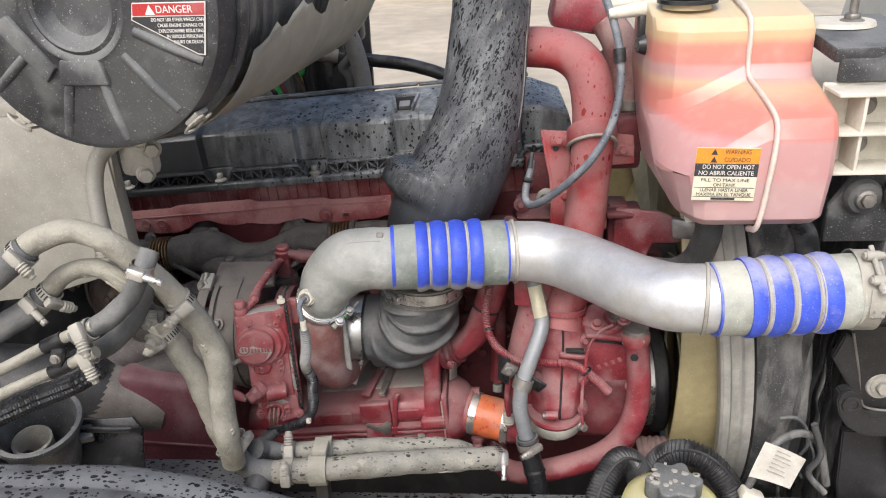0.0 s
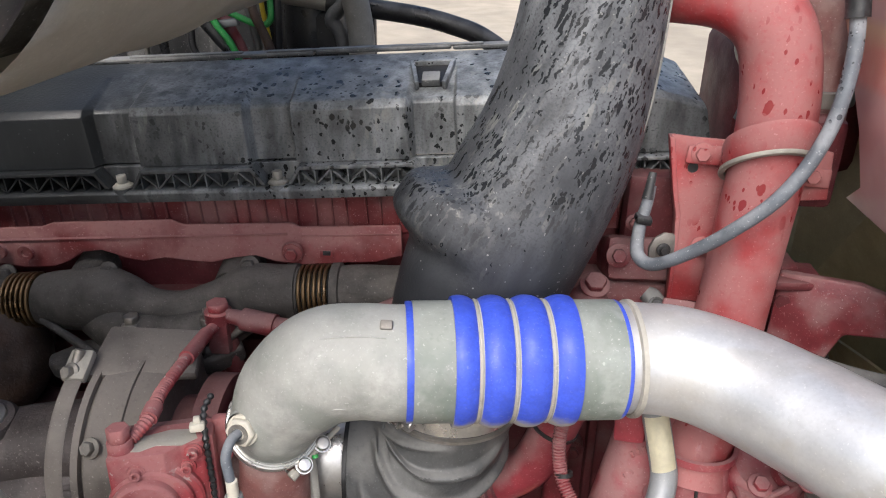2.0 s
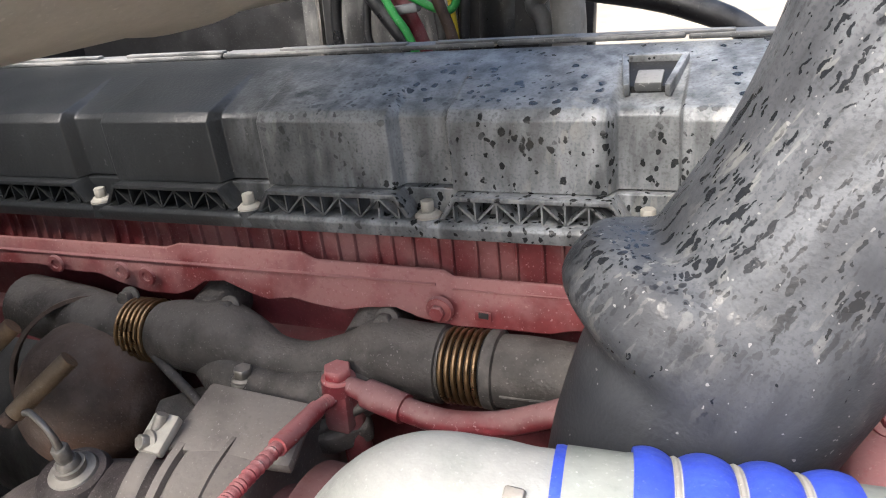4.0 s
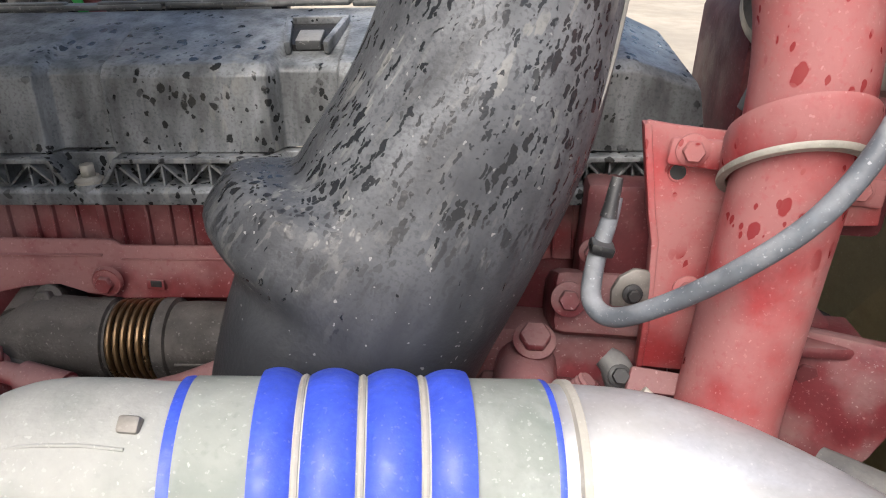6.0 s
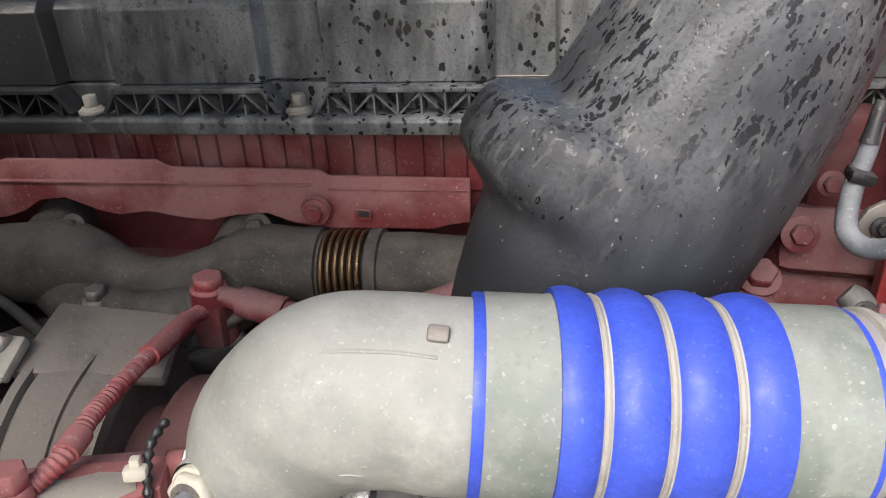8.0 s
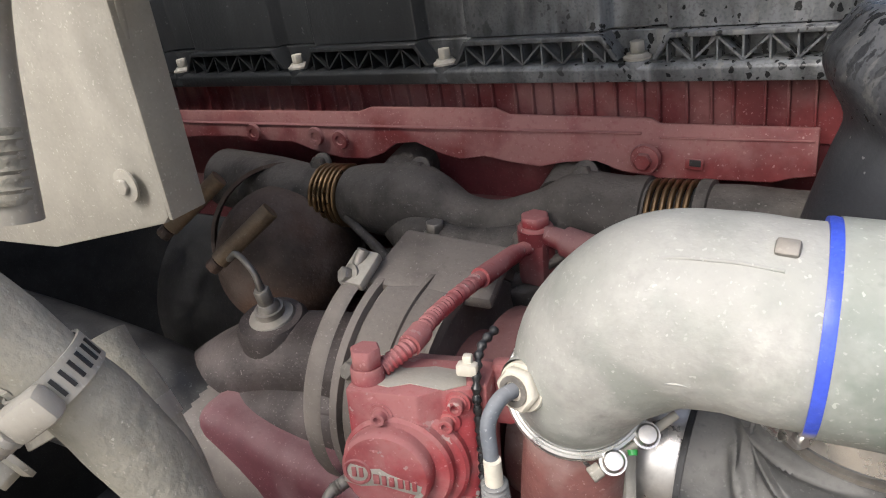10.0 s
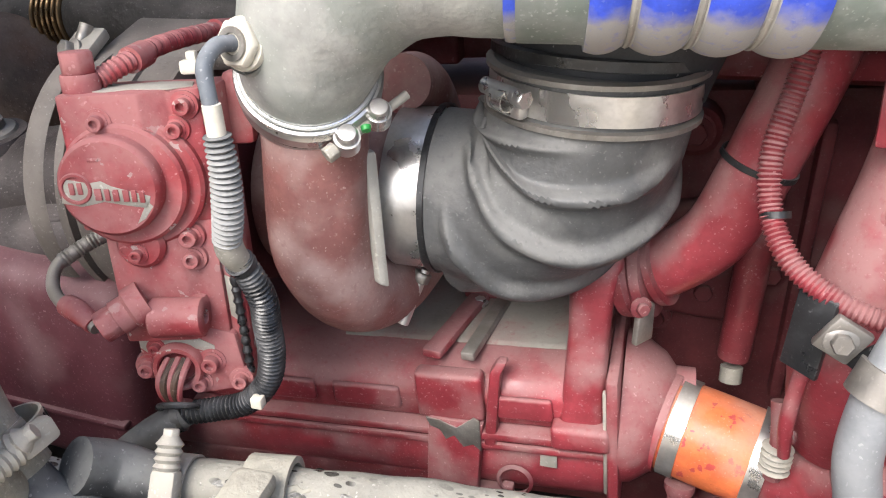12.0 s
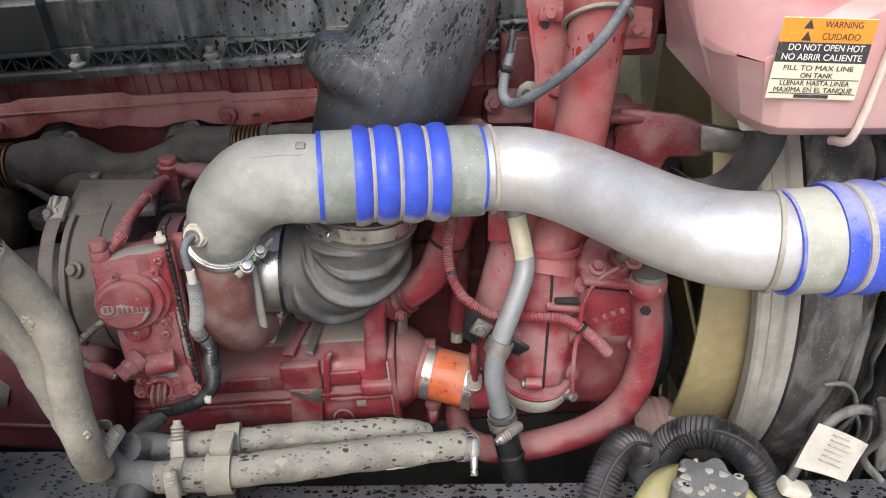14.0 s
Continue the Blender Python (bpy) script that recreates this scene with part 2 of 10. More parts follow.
SLEEVE_BEIGE = surface("silt_filmed_grey_silicone", (0.36, 0.375, 0.33), 0.6, vary=0.15, dust=0.42, dust_color=(0.50, 0.49, 0.42), grain=50, stain=0.6, stain_color=(0.22, 0.235, 0.20), stain_scale=34, speck=0.5)
CANISTER = surface("cream_painted_canister", (0.50, 0.485, 0.425), 0.42, vary=0.06, dust=0.3, dust_color=(0.55, 0.53, 0.475), grain=35, stain=0.25, stain_color=(0.40, 0.385, 0.335), bump=0.06, speck=0.3)
DUST_BLACK = surface("grey_dusted_black_plastic", (0.045, 0.047, 0.05), 0.5, vary=0.3, dust=0.46, dust_color=(0.20, 0.205, 0.20), grain=50, stain=0.35, stain_color=(0.13, 0.135, 0.135), speck=0.7)
FRAME_BLACK = surface("wet_black_frame_paint", (0.055, 0.058, 0.063), 0.35, vary=0.3, dust=0.44, dust_color=(0.135, 0.141, 0.15), wet=0.9, drop_scale=150, streak=(0.55, 1, 1), grain=60, drop_tone=0.1, patch=20)
DARK_METAL = surface("black_dirty_steel", (0.025, 0.025, 0.026), 0.5, metal=0.2, vary=0.3, dust=0.22, dust_color=(0.095, 0.095, 0.09), grain=60)
ORANGE = surface("orange_silicone_hose", (0.60, 0.15, 0.05), 0.5, vary=0.15, dust=0.36, dust_color=(0.48, 0.27, 0.20), chips=0.45, chip_color=(0.33, 0.04, 0.045), grain=60, stain=0.35, stain_color=(0.42, 0.07, 0.04), stain_scale=40)
GREY_HOSE = surface("blue_grey_hose", (0.12, 0.135, 0.155), 0.55, vary=0.22, dust=0.42, dust_color=(0.26, 0.27, 0.285), wet=0.3, drop_scale=160, grain=90, speck=0.5)
PLASTIC_NATURAL = surface("cream_plastic", (0.62, 0.59, 0.5), 0.5, vary=0.06, dust=0.3, dust_color=(0.55, 0.52, 0.45), grain=60, bump=0.05)
RADIATOR_GREY = surface("mud_streaked_grey_rubber", (0.065, 0.066, 0.066), 0.65, vary=0.4, dust=0.36, dust_color=(0.25, 0.247, 0.235), grain=40, stain=0.6, stain_color=(0.20, 0.197, 0.187), streak=(5, 5, 1), stain_scale=11, speck=0.5)
SHROUD_PALE = surface("pale_dusty_shroud_edge", (0.40, 0.39, 0.35), 0.6, vary=0.18, dust=0.4, dust_color=(0.46, 0.445, 0.39), grain=50, streak=(6, 6, 1), stain=0.6, stain_color=(0.22, 0.22, 0.205))
FAN_TAN = surface("tan_fan_plastic", (0.34, 0.285, 0.15), 0.5, vary=0.12, dust=0.3, dust_color=(0.38, 0.34, 0.24), grain=40)
GROUND = surface("dry_tan_gravel_ground", (0.47, 0.405, 0.31), 0.95, vary=0.15, grain=3.0, bump=0.3, stain=0.2, stain_color=(0.33, 0.29, 0.23), stain_scale=0.5)
WHITE = surface("white_print", (0.75, 0.74, 0.7), 0.5, vary=0.04, grain=80, bump=0.0)
LABEL_CREAM = surface("cream_label", (0.72, 0.68, 0.52), 0.5, vary=0.05, grain=60, bump=0.0)
LABEL_ORANGE = surface("orange_label", (0.72, 0.26, 0.02), 0.5, vary=0.05, grain=60, bump=0.0)
LABEL_BLACK = surface("black_label", (0.03, 0.03, 0.035), 0.5, vary=0.1, grain=60, bump=0.0)
LABEL_RED = surface("red_label", (0.50, 0.035, 0.035), 0.45, vary=0.2, dust=0.2, dust_color=(0.36, 0.19, 0.19), stain=0.25, stain_color=(0.09, 0.02, 0.025), grain=70)
GREEN = surface("green_wire", (0.03, 0.28, 0.06), 0.45, vary=0.1, bump=0.0)
YELLOW = surface("yellow_wire", (0.6, 0.45, 0.03), 0.45, vary=0.1, bump=0.0)
WIRE_RED = surface("red_cable_sheath", (0.25, 0.028, 0.036), 0.45, vary=0.2, dust=0.5, dust_color=(0.36, 0.19, 0.19), stain=0.25, stain_color=(0.09, 0.02, 0.025), grain=70)
RUST = surface("rusty_brown_iron", (0.075, 0.05, 0.038), 0.7, metal=0.1, vary=0.35, dust=0.34, dust_color=(0.16, 0.125, 0.105), grain=70, bump=0.45, stain=0.5, stain_color=(0.11, 0.05, 0.025), speck=0.3)
EXHAUST = surface("purple_brown_exhaust_casting", (0.045, 0.037, 0.036), 0.55, metal=0.2, vary=0.28, dust=0.22, dust_color=(0.135, 0.115, 0.11), grain=60, bump=0.4, stain=0.45, stain_color=(0.038, 0.03, 0.029), speck=0.45)
PAPER = surface("dusty_paper", (0.50, 0.475, 0.42), 0.8, vary=0.1, grain=60, bump=0.05, stain=0.4, stain_color=(0.33, 0.31, 0.27), stain_scale=30)
PRINT_GREY = surface("faded_grey_print", (0.36, 0.345, 0.31), 0.8, vary=0.1, grain=60, bump=0.0)
PURPLE_RED = surface("dust_dulled_purple_red_paint", (0.105, 0.030, 0.040), 0.55, vary=0.2, dust=0.34, dust_color=(0.18, 0.115, 0.118), grain=50, stain=0.4, stain_color=(0.09, 0.03, 0.04), speck=0.35)
YELLOW_TANK = surface("yellowed_plastic_tank", (0.60, 0.56, 0.22), 0.45, vary=0.06, dust=0.25, grain=50, bump=0.04)


def film_material(name, base, dust_lo, dust_hi, film, drops, flake=0.35, tilt=0.0, fine=0.35, speck=0.5, streak=0.0, rough=0.55, shine=0.4):
    """Dark rubber or plastic under a film of dried dust that drops have run through; its fall along the axis also
    paints shade.
    film: axis, from, to, least, most, share on what stands upright; drops: scale, stretch, share, size, patch; from and
    to give where they begin."""
    m = bpy.data.materials.new(name)
    m.use_nodes = True
    n, l = m.node_tree.nodes, m.node_tree.links
    b = n["Principled BSDF"]
    tc = n.new("ShaderNodeTexCoord")
    turn = n.new("ShaderNodeMapping")
    turn.inputs["Rotation"].default_value = (0, radians(tilt), 0)
    l.new(tc.outputs["Object"], turn.inputs[0])
    sep = n.new("ShaderNodeSeparateXYZ")
    l.new(tc.outputs["Object"], sep.inputs[0])

    def ramp(src, lo, hi, out_lo=0.0, out_hi=1.0):
        r = n.new("ShaderNodeMapRange")
        for k, v in zip(("From Min", "From Max", "To Min", "To Max"), (lo, hi, out_lo, out_hi)):
            r.inputs[k].default_value = v
        l.new(src, r.inputs[0])
        return r.outputs[0]

    def noise_of(scale, detail, stretch=(1, 1, 1)):
        mp = n.new("ShaderNodeMapping")
        mp.inputs["Scale"].default_value = stretch
        l.new(turn.outputs[0], mp.inputs[0])
        t = n.new("ShaderNodeTexNoise")
        t.inputs["Scale"].default_value, t.inputs["Detail"].default_value = scale, detail
        l.new(mp.outputs[0], t.inputs["Vector"])
        return t

    def op(kind, p, q_):
        q = n.new("ShaderNodeMath")
        q.operation = kind
        for sock, v in zip(q.inputs, (p, q_)):
            if isinstance(v, (int, float)):
                sock.default_value = v
            else:
                l.new(v, sock)
        return q.outputs[0]

    def mixc(fac, p, c):
        q = n.new("ShaderNodeMix")
        q.data_type = "RGBA"
        l.new(fac, q.inputs["Factor"])
        for sock, v in ((q.inputs[6], p), (q.inputs[7], c)):
            if isinstance(v, tuple):
                sock.default_value = rgba(v)
            else:
                l.new(v, sock)
        return q.outputs[2]

    axis, start, end, least, most, upright, cut = film
    along = sep.outputs[axis]
    cover = ramp(along, start, end, least, most)
    if upright < 1:
        g = n.new("ShaderNodeNewGeometry")
        gs = n.new("ShaderNodeSeparateXYZ")
        l.new(g.outputs["Normal"], gs.inputs[0])
        cover = op("MULTIPLY", cover, ramp(gs.outputs[2], 0.1, 0.7, upright, 1.0))
    if cut:
        cover = op("MULTIPLY", cover, ramp(along, cut[0], cut[1], 0.15, 1.0))
    cover = op("MULTIPLY", cover, ramp(noise_of(60, 8, (1, 1, 0.3)).outputs[0], 0.32, 0.60, 0.35, 1.0))
    col = mixc(cover, base, mixc(ramp(noise_of(26, 8, (1, 1, 0.4)).outputs[0], 0.35, 0.65), dust_lo, dust_hi))
    col = mixc(op("MULTIPLY", ramp(noise_of(420, 3).outputs[0], 0.5, 0.66), fine), col, tuple(1.4 * v for v in base))
    if streak:
        col = mixc(op("MULTIPLY", op("MULTIPLY", ramp(noise_of(70, 5, (1, 1, 0.06)).outputs[0], 0.56, 0.66), cover), streak), col, dust_hi)
    f = op("MULTIPLY", ramp(noise_of(150, 8, (1, 1, 0.25)).outputs[0], 0.56, 0.60), ramp(noise_of(16, 3).outputs[0], 0.48, 0.60))
    col = mixc(op("MULTIPLY", op("MULTIPLY", f, cover), flake), col, (0.30, 0.295, 0.265))
    add = n.new("ShaderNodeVectorMath")
    add.operation = "MULTIPLY_ADD"
    add.inputs[1].default_value = (0.009, 0.009, 0.009)
    l.new(noise_of(120, 4).outputs["Color"], add.inputs[0])
    l.new(turn.outputs[0], add.inputs[2])
    wet = None
    for scale, way, share, big, patch, lo, hi in drops:
        mp = n.new("ShaderNodeMapping")
        mp.inputs["Scale"].default_value = way
        l.new(add.outputs[0], mp.inputs[0])
        v = n.new("ShaderNodeTexVoronoi")
        v.inputs["Scale"].default_value = scale
        l.new(mp.outputs[0], v.inputs["Vector"])
        pick = n.new("ShaderNodeSeparateColor")
        l.new(v.outputs["Color"], pick.inputs[0])
        near = ramp(op("ADD", v.outputs["Distance"], op("MULTIPLY", pick.outputs[1], 0.24)), big + 0.10, big + 0.05)
        d = op("MULTIPLY", near, op("LESS_THAN", pick.outputs[0], share))
        if hi > lo:
            d = op("MULTIPLY", d, ramp(along, lo, hi))
        if patch:
            d = op("MULTIPLY", d, ramp(noise_of(patch, 2).outputs[0], 0.40, 0.47))
        wet = d if wet is None else op("MAXIMUM", wet, d)
    col = mixc(op("MULTIPLY", wet, 0.92), col, tuple(0.6 * v for v in base))
    col = mixc(op("MULTIPLY", ramp(noise_of(260, 1).outputs[0], 0.74, 0.755), speck), col, (0.33, 0.33, 0.32))
    l.new(col, b.inputs["Base Color"])
    q = n.new("ShaderNodeMix")
    l.new(wet, q.inputs["Factor"])
    q.inputs[2].default_value, q.inputs[3].default_value = rough, 0.26
    l.new(q.outputs[0], b.inputs["Roughness"])
    b.inputs["Specular IOR Level"].default_value = shine
    bp = n.new("ShaderNodeBump")
    bp.inputs["Strength"].default_value, bp.inputs["Distance"].default_value = 0.35, 0.0012
    l.new(noise_of(330, 4).outputs[0], bp.inputs["Height"])
    l.new(bp.outputs[0], b.inputs["Normal"])
    return m


# towards the foot the film yields to dark: wet rubber plus the underside's painted shade
DUSTY_PIPE = film_material("dusty_wet_rubber_shaded_foot", (0.020, 0.022, 0.026), (0.095, 0.100, 0.108), (0.200, 0.211, 0.224), (2, 0.15, 0.34, 0.16, 0.86, 1.0, (0.132, 0.152)),
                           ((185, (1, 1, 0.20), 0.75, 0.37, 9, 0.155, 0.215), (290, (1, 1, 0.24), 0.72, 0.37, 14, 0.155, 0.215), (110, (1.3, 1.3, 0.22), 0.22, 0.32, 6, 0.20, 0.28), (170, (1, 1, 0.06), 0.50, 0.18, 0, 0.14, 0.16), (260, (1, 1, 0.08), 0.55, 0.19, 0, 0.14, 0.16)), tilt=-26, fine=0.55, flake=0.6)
PALE_SEAM = surface("pale_dust_line", (0.25, 0.245, 0.225), 0.8, vary=0.25, grain=70, stain=0.6, stain_color=(0.09, 0.09, 0.09), stain_scale=40)
# dust film along x also paints the canister's shade at the rear, sky sheen forward
BLACK_PLASTIC = film_material("dusty_plastic_shaded_rear", (0.014, 0.0155, 0.017), (0.185, 0.197, 0.204), (0.35, 0.367, 0.378), (0, -0.22, -0.06, 0.03, 0.98, 0.66, None),
                              ((105, (1, 1, 0.8), 0.42, 0.34, 9, -0.26, -0.02), (170, (1, 1, 0.7), 0.50, 0.34, 12, -0.26, -0.02), (60, (1, 1, 0.3), 0.10, 0.24, 0, -0.28, -0.05)), flake=0.6, streak=0.6, speck=0.15, rough=0.36, shine=0.42)


# ---- shapes ----
ORIGIN = {}
DATUM = Vector((0, 0, 0))  # where the drawing of the next group of things has its zero


def thing(name, label, category, at, group="", kind=""):
    ob = new(name)
    ob.empty_display_size = 0.02
    ob.location = Vector(at) + DATUM
    ORIGIN[ob.name] = Vector(at) + DATUM
    return tagged(ob, label, category, group, kind)


def finish(bm, sharp=38):
    bmesh.ops.recalc_face_normals(bm, faces=bm.faces)
    lim = radians(sharp)
    for e in bm.edges:
        if len(e.link_faces) == 2 and e.calc_face_angle(0) > lim:
            e.smooth = False
    for f in bm.faces:
        f.smooth = True


def part(name, bm, material, parent=None, label="", at=None, category="", group="", kind="", sharp=38):
    """Links a bmesh in world metres as one mesh, under a thing or part, or on its own with its origin at its lowest middle."""
    finish(bm, sharp)
    bm.transform(Matrix.Translation(DATUM))
    me = bpy.data.meshes.new(name)
    if parent is not None:
        o = ORIGIN[parent.name]
    else:
        co = [v.co for v in bm.verts]
        o = Vector(at) if at is not None else Vector((sum(c.x for c in co) / len(co), sum(c.y for c in co) / len(co), min(c.z for c in co)))
    bm.transform(Matrix.Translation(-o))
    bm.to_mesh(me)
    bm.free()
    for mt in (material if isinstance(material, (list, tuple)) else [material]):
        me.materials.append(mt)
    ob = new(name, me)
    ORIGIN[ob.name] = o
    if parent is not None:
        ob.parent = parent
    else:
        ob.location = o
    return tagged(ob, label, category, group, kind)


def V(*a):
    return Vector(a)


def frame_of(normal, up=(0, 0, 1)):
    """Columns right, up, normal."""
    z = Vector(normal).normalized()
    x = Vector(up).cross(z)
    if x.length < 1e-4:
        x = Vector((1, 0, 0))
    x.normalize()
    y = z.cross(x)
    return Matrix((x, y, z)).transposed()


def place(origin, normal, up=(0, 0, 1)):
    return Matrix.Translation(origin) @ frame_of(normal, up).to_4x4()


def spline(pts, per=8):
    """Points and radii on a smooth curve through the knots (x, y, z, r)."""
    k = [np.array(p, float) for p in pts]
    k = [2 * k[0] - k[1]] + k + [2 * k[-1] - k[-2]]
    out = []
    for i in range(1, len(k) - 2):
        for j in range(per):
            t = j / per
            a, b, c, d = k[i - 1:i + 3]
            out.append(0.5 * (2 * b + (c - a) * t + (2 * a - 5 * b + 4 * c - d) * t * t + (3 * b - a - 3 * c + d) * t ** 3))
    out.append(k[-2])
    return out


def tube_bm(pts, seg=20, per=8, mod=None, caps=True, bm=None, squash=1.0, up=(0, 0, 1), push=None):
    """A pipe through knots (x, y, z, r). mod(s, angle): metres added to the radius; squash: the width across to the height;
    push(middle, direction): the same, by place."""
    bm = bm or bmesh.new()
    c = spline(pts, per)
    p = [Vector(q[:3]) for q in c]
    tang = [(p[min(i + 1, len(p) - 1)] - p[max(i - 1, 0)]).normalized() for i in range(len(p))]
    ref = Vector(up)
    if abs(ref.dot(tang[0])) > 0.95:
        ref = Vector((0, 1, 0))
    nrm = (ref - tang[0] * ref.dot(tang[0])).normalized()
    rings, s = [], 0.0
    for i in range(len(p)):
        if i:
            s += (p[i] - p[i - 1]).length
            nrm = (nrm - tang[i] * nrm.dot(tang[i])).normalized()
        bi = tang[i].cross(nrm)
        ring = []
        for j in range(seg):
            a = 2 * math.pi * j / seg
            r = c[i][3] + (mod(s, a) if mod else 0)
            if push:
                r += push(p[i], nrm * math.cos(a) + bi * math.sin(a))
            ring.append(bm.verts.new(p[i] + nrm * (r * math.cos(a)) + bi * (r * squash * math.sin(a))))
        rings.append(ring)
    for a, b in zip(rings, rings[1:]):
        for j in range(seg):
            bm.faces.new((a[j], a[(j + 1) % seg], b[(j + 1) % seg], b[j]))
    if caps:
        bm.faces.new(rings[0][::-1])
        bm.faces.new(rings[-1])
    return bm


def corrugated(pts, pitch=0.005, depth=0.0015, seg=14, per=24):
    return tube_bm(pts, seg, per, lambda s, a: depth * math.sin(2 * math.pi * s / pitch))


def lathe_bm(profile, m, seg=32, bm=None, closed=False):
    """Turns (radius, height) points about the z axis of the pose m."""
    bm = bm or bmesh.new()
    rings = []
    for r, h in profile:
        if r < 1e-6:
            rings.append([bm.verts.new(m @ Vector((0, 0, h)))])
        else:
            rings.append([bm.verts.new(m @ Vector((r * math.cos(2 * math.pi * j / seg), r * math.sin(2 * math.pi * j / seg), h))) for j in range(seg)])
    pairs = list(zip(rings, rings[1:])) + ([(rings[-1], rings[0])] if closed else [])
    for a, b in pairs:
        for j in range(seg):
            k = (j + 1) % seg
            if len(a) == 1 and len(b) > 1:
                bm.faces.new((a[0], b[k], b[j]))
            elif len(b) == 1 and len(a) > 1:
                bm.faces.new((a[j], a[k], b[0]))
            elif len(a) > 1:
                bm.faces.new((a[j], a[k], b[k], b[j]))
    return bm


def prism_bm(outline, depth, m, bevel=0.0, bm=None, seg=2):
    """A flat outline (x, y) on the pose m, thick towards -z, with rounded edges."""
    b2 = bmesh.new()
    top = [b2.verts.new((x, y, 0)) for x, y in outline]
    f = b2.faces.new(top)
    ext = bmesh.ops.extrude_face_region(b2, geom=[f])
    bmesh.ops.translate(b2, verts=[g for g in ext["geom"] if isinstance(g, bmesh.types.BMVert)], vec=(0, 0, -depth))
    bmesh.ops.recalc_face_normals(b2, faces=b2.faces)
    if bevel:
        ed = [e for e in b2.edges if e.calc_face_angle(0) > radians(25)]
        bmesh.ops.bevel(b2, geom=ed, offset=bevel, segments=seg, affect="EDGES", profile=0.5, clamp_overlap=True)
    b2.transform(m)
    return join_bm(bm, b2)


def join_bm(bm, b2):
    if bm is None:
        return b2
    tmp = bpy.data.meshes.new("tmp")
    b2.to_mesh(tmp)
    b2.free()
    bm.from_mesh(tmp)
    bpy.data.meshes.remove(tmp)
    return bm


def box_bm(center, size, bevel=0.003, m=None, bm=None, seg=2):
    """A box with rounded edges; m turns it about its middle."""
    w, d, h = (v / 2 for v in size)
    mm = Matrix.Translation(center) @ ((m.to_4x4() if m is not None else Matrix.Identity(4)))
    return prism_bm([(-w, -d), (w, -d), (w, d), (-w, d)], 2 * h, mm @ Matrix.Translation((0, 0, h)), bevel, bm, seg)


def hex_bm(m, r, h, flange=0.0, bm=None):
    """A hexagon head on the pose m, standing along +z, with a flange of that radius."""
    z0 = 0.0
    if flange:
        bm = lathe_bm([(0, -0.001), (flange, -0.001), (flange, h * 0.12), (r * 1.05, h * 0.3), (0, h * 0.3)], m, 24, bm)
        z0 = h * 0.2
    o = [(r * math.cos(math.pi * k / 3), r * math.sin(math.pi * k / 3)) for k in range(6)]
    return prism_bm(o, h - z0, m @ Matrix.Translation((0, 0, h)), r * 0.1, bm, 1)


def bolt(parent, at, normal, r=0.007, h=0.007, material=None, flange=None, name="bolt", label=""):
    return part(name, hex_bm(place(at, normal), r, h, r * 1.45 if flange is None else flange), material or RED, parent, label)


def screw_bm(m, r, h, bm=None):
    """A socket-head screw standing on the pose m."""
    return lathe_bm([(r * 1.3, 0), (r * 1.3, h * 0.2), (r, h * 0.25), (r, h * 0.95), (r * 0.92, h), (r * 0.55, h), (r * 0.5, h * 0.5), (0, h * 0.5)], m, 16, bm)


def band_bm(at, axis, r, width, thick=0.0015, seg=40, bm=None):
    w = width / 2
    return lathe_bm([(r, -w), (r + thick, -w), (r + thick, w), (r, w)], place(at, axis, (0.3, 0.5, 0.8)), seg, bm, True)


def worm_clamp(at, axis, r, toward, width=0.013, material=None, label="", group="hose clamps", spring=False):
    """A hose clamp: band with a row of slots, screw housing and screw."""
    material = material or STEEL_MUD
    a, t = Vector(axis).normalized(), Vector(toward)
    t = (t - a * t.dot(a)).normalized()
    s = a.cross(t)
    at = Vector(at)
    ob = thing("hose_clamp", label or "mud-covered steel worm-drive hose clamp", "hose clamp", at, group)
    part("band", band_bm(at, a, r, width), material, ob)
    top = at + t * (r + 0.004)
    m = Matrix((s, a, t)).transposed().to_4x4()
    part("screw_housing", prism_bm([(-0.011, -width * 0.55), (0.011, -width * 0.55), (0.011, width * 0.55), (-0.011, width * 0.55)], 0.011, Matrix.Translation(top + t * 0.007) @ m, 0.0035), material, ob)
    sc = lathe_bm([(0, 0), (0.0045, 0), (0.0045, 0.014), (0.003, 0.0145), (0.003, 0.018)] if spring is False else [(0, 0)] + [(0.006 + 0.0016 * (k % 2), 0.002 * k) for k in range(9)] + [(0.004, 0.019)], place(top + s * 0.010 + t * 0.002, s, t), 16)
    hex_bm(place(top + s * 0.026 + t * 0.002, s, t), 0.0048, 0.006, bm=sc)
    part("screw", sc, STEEL if material is STEEL else material, ob)
    for k in range(1, 7):
        ang = -0.35 - k * 0.0042 / r
        d = t * math.cos(ang) + s * math.sin(ang)
        sd = a.cross(d)
        mm = Matrix((sd, a, d)).transposed().to_4x4()
        part("slot", prism_bm([(-0.0008, -width * 0.3), (0.0008, -width * 0.3), (0.0008, width * 0.3), (-0.0008, width * 0.3)], 0.001, Matrix.Translation(at + d * (r + 0.0022)) @ mm), DARK_METAL, ob)
    return ob


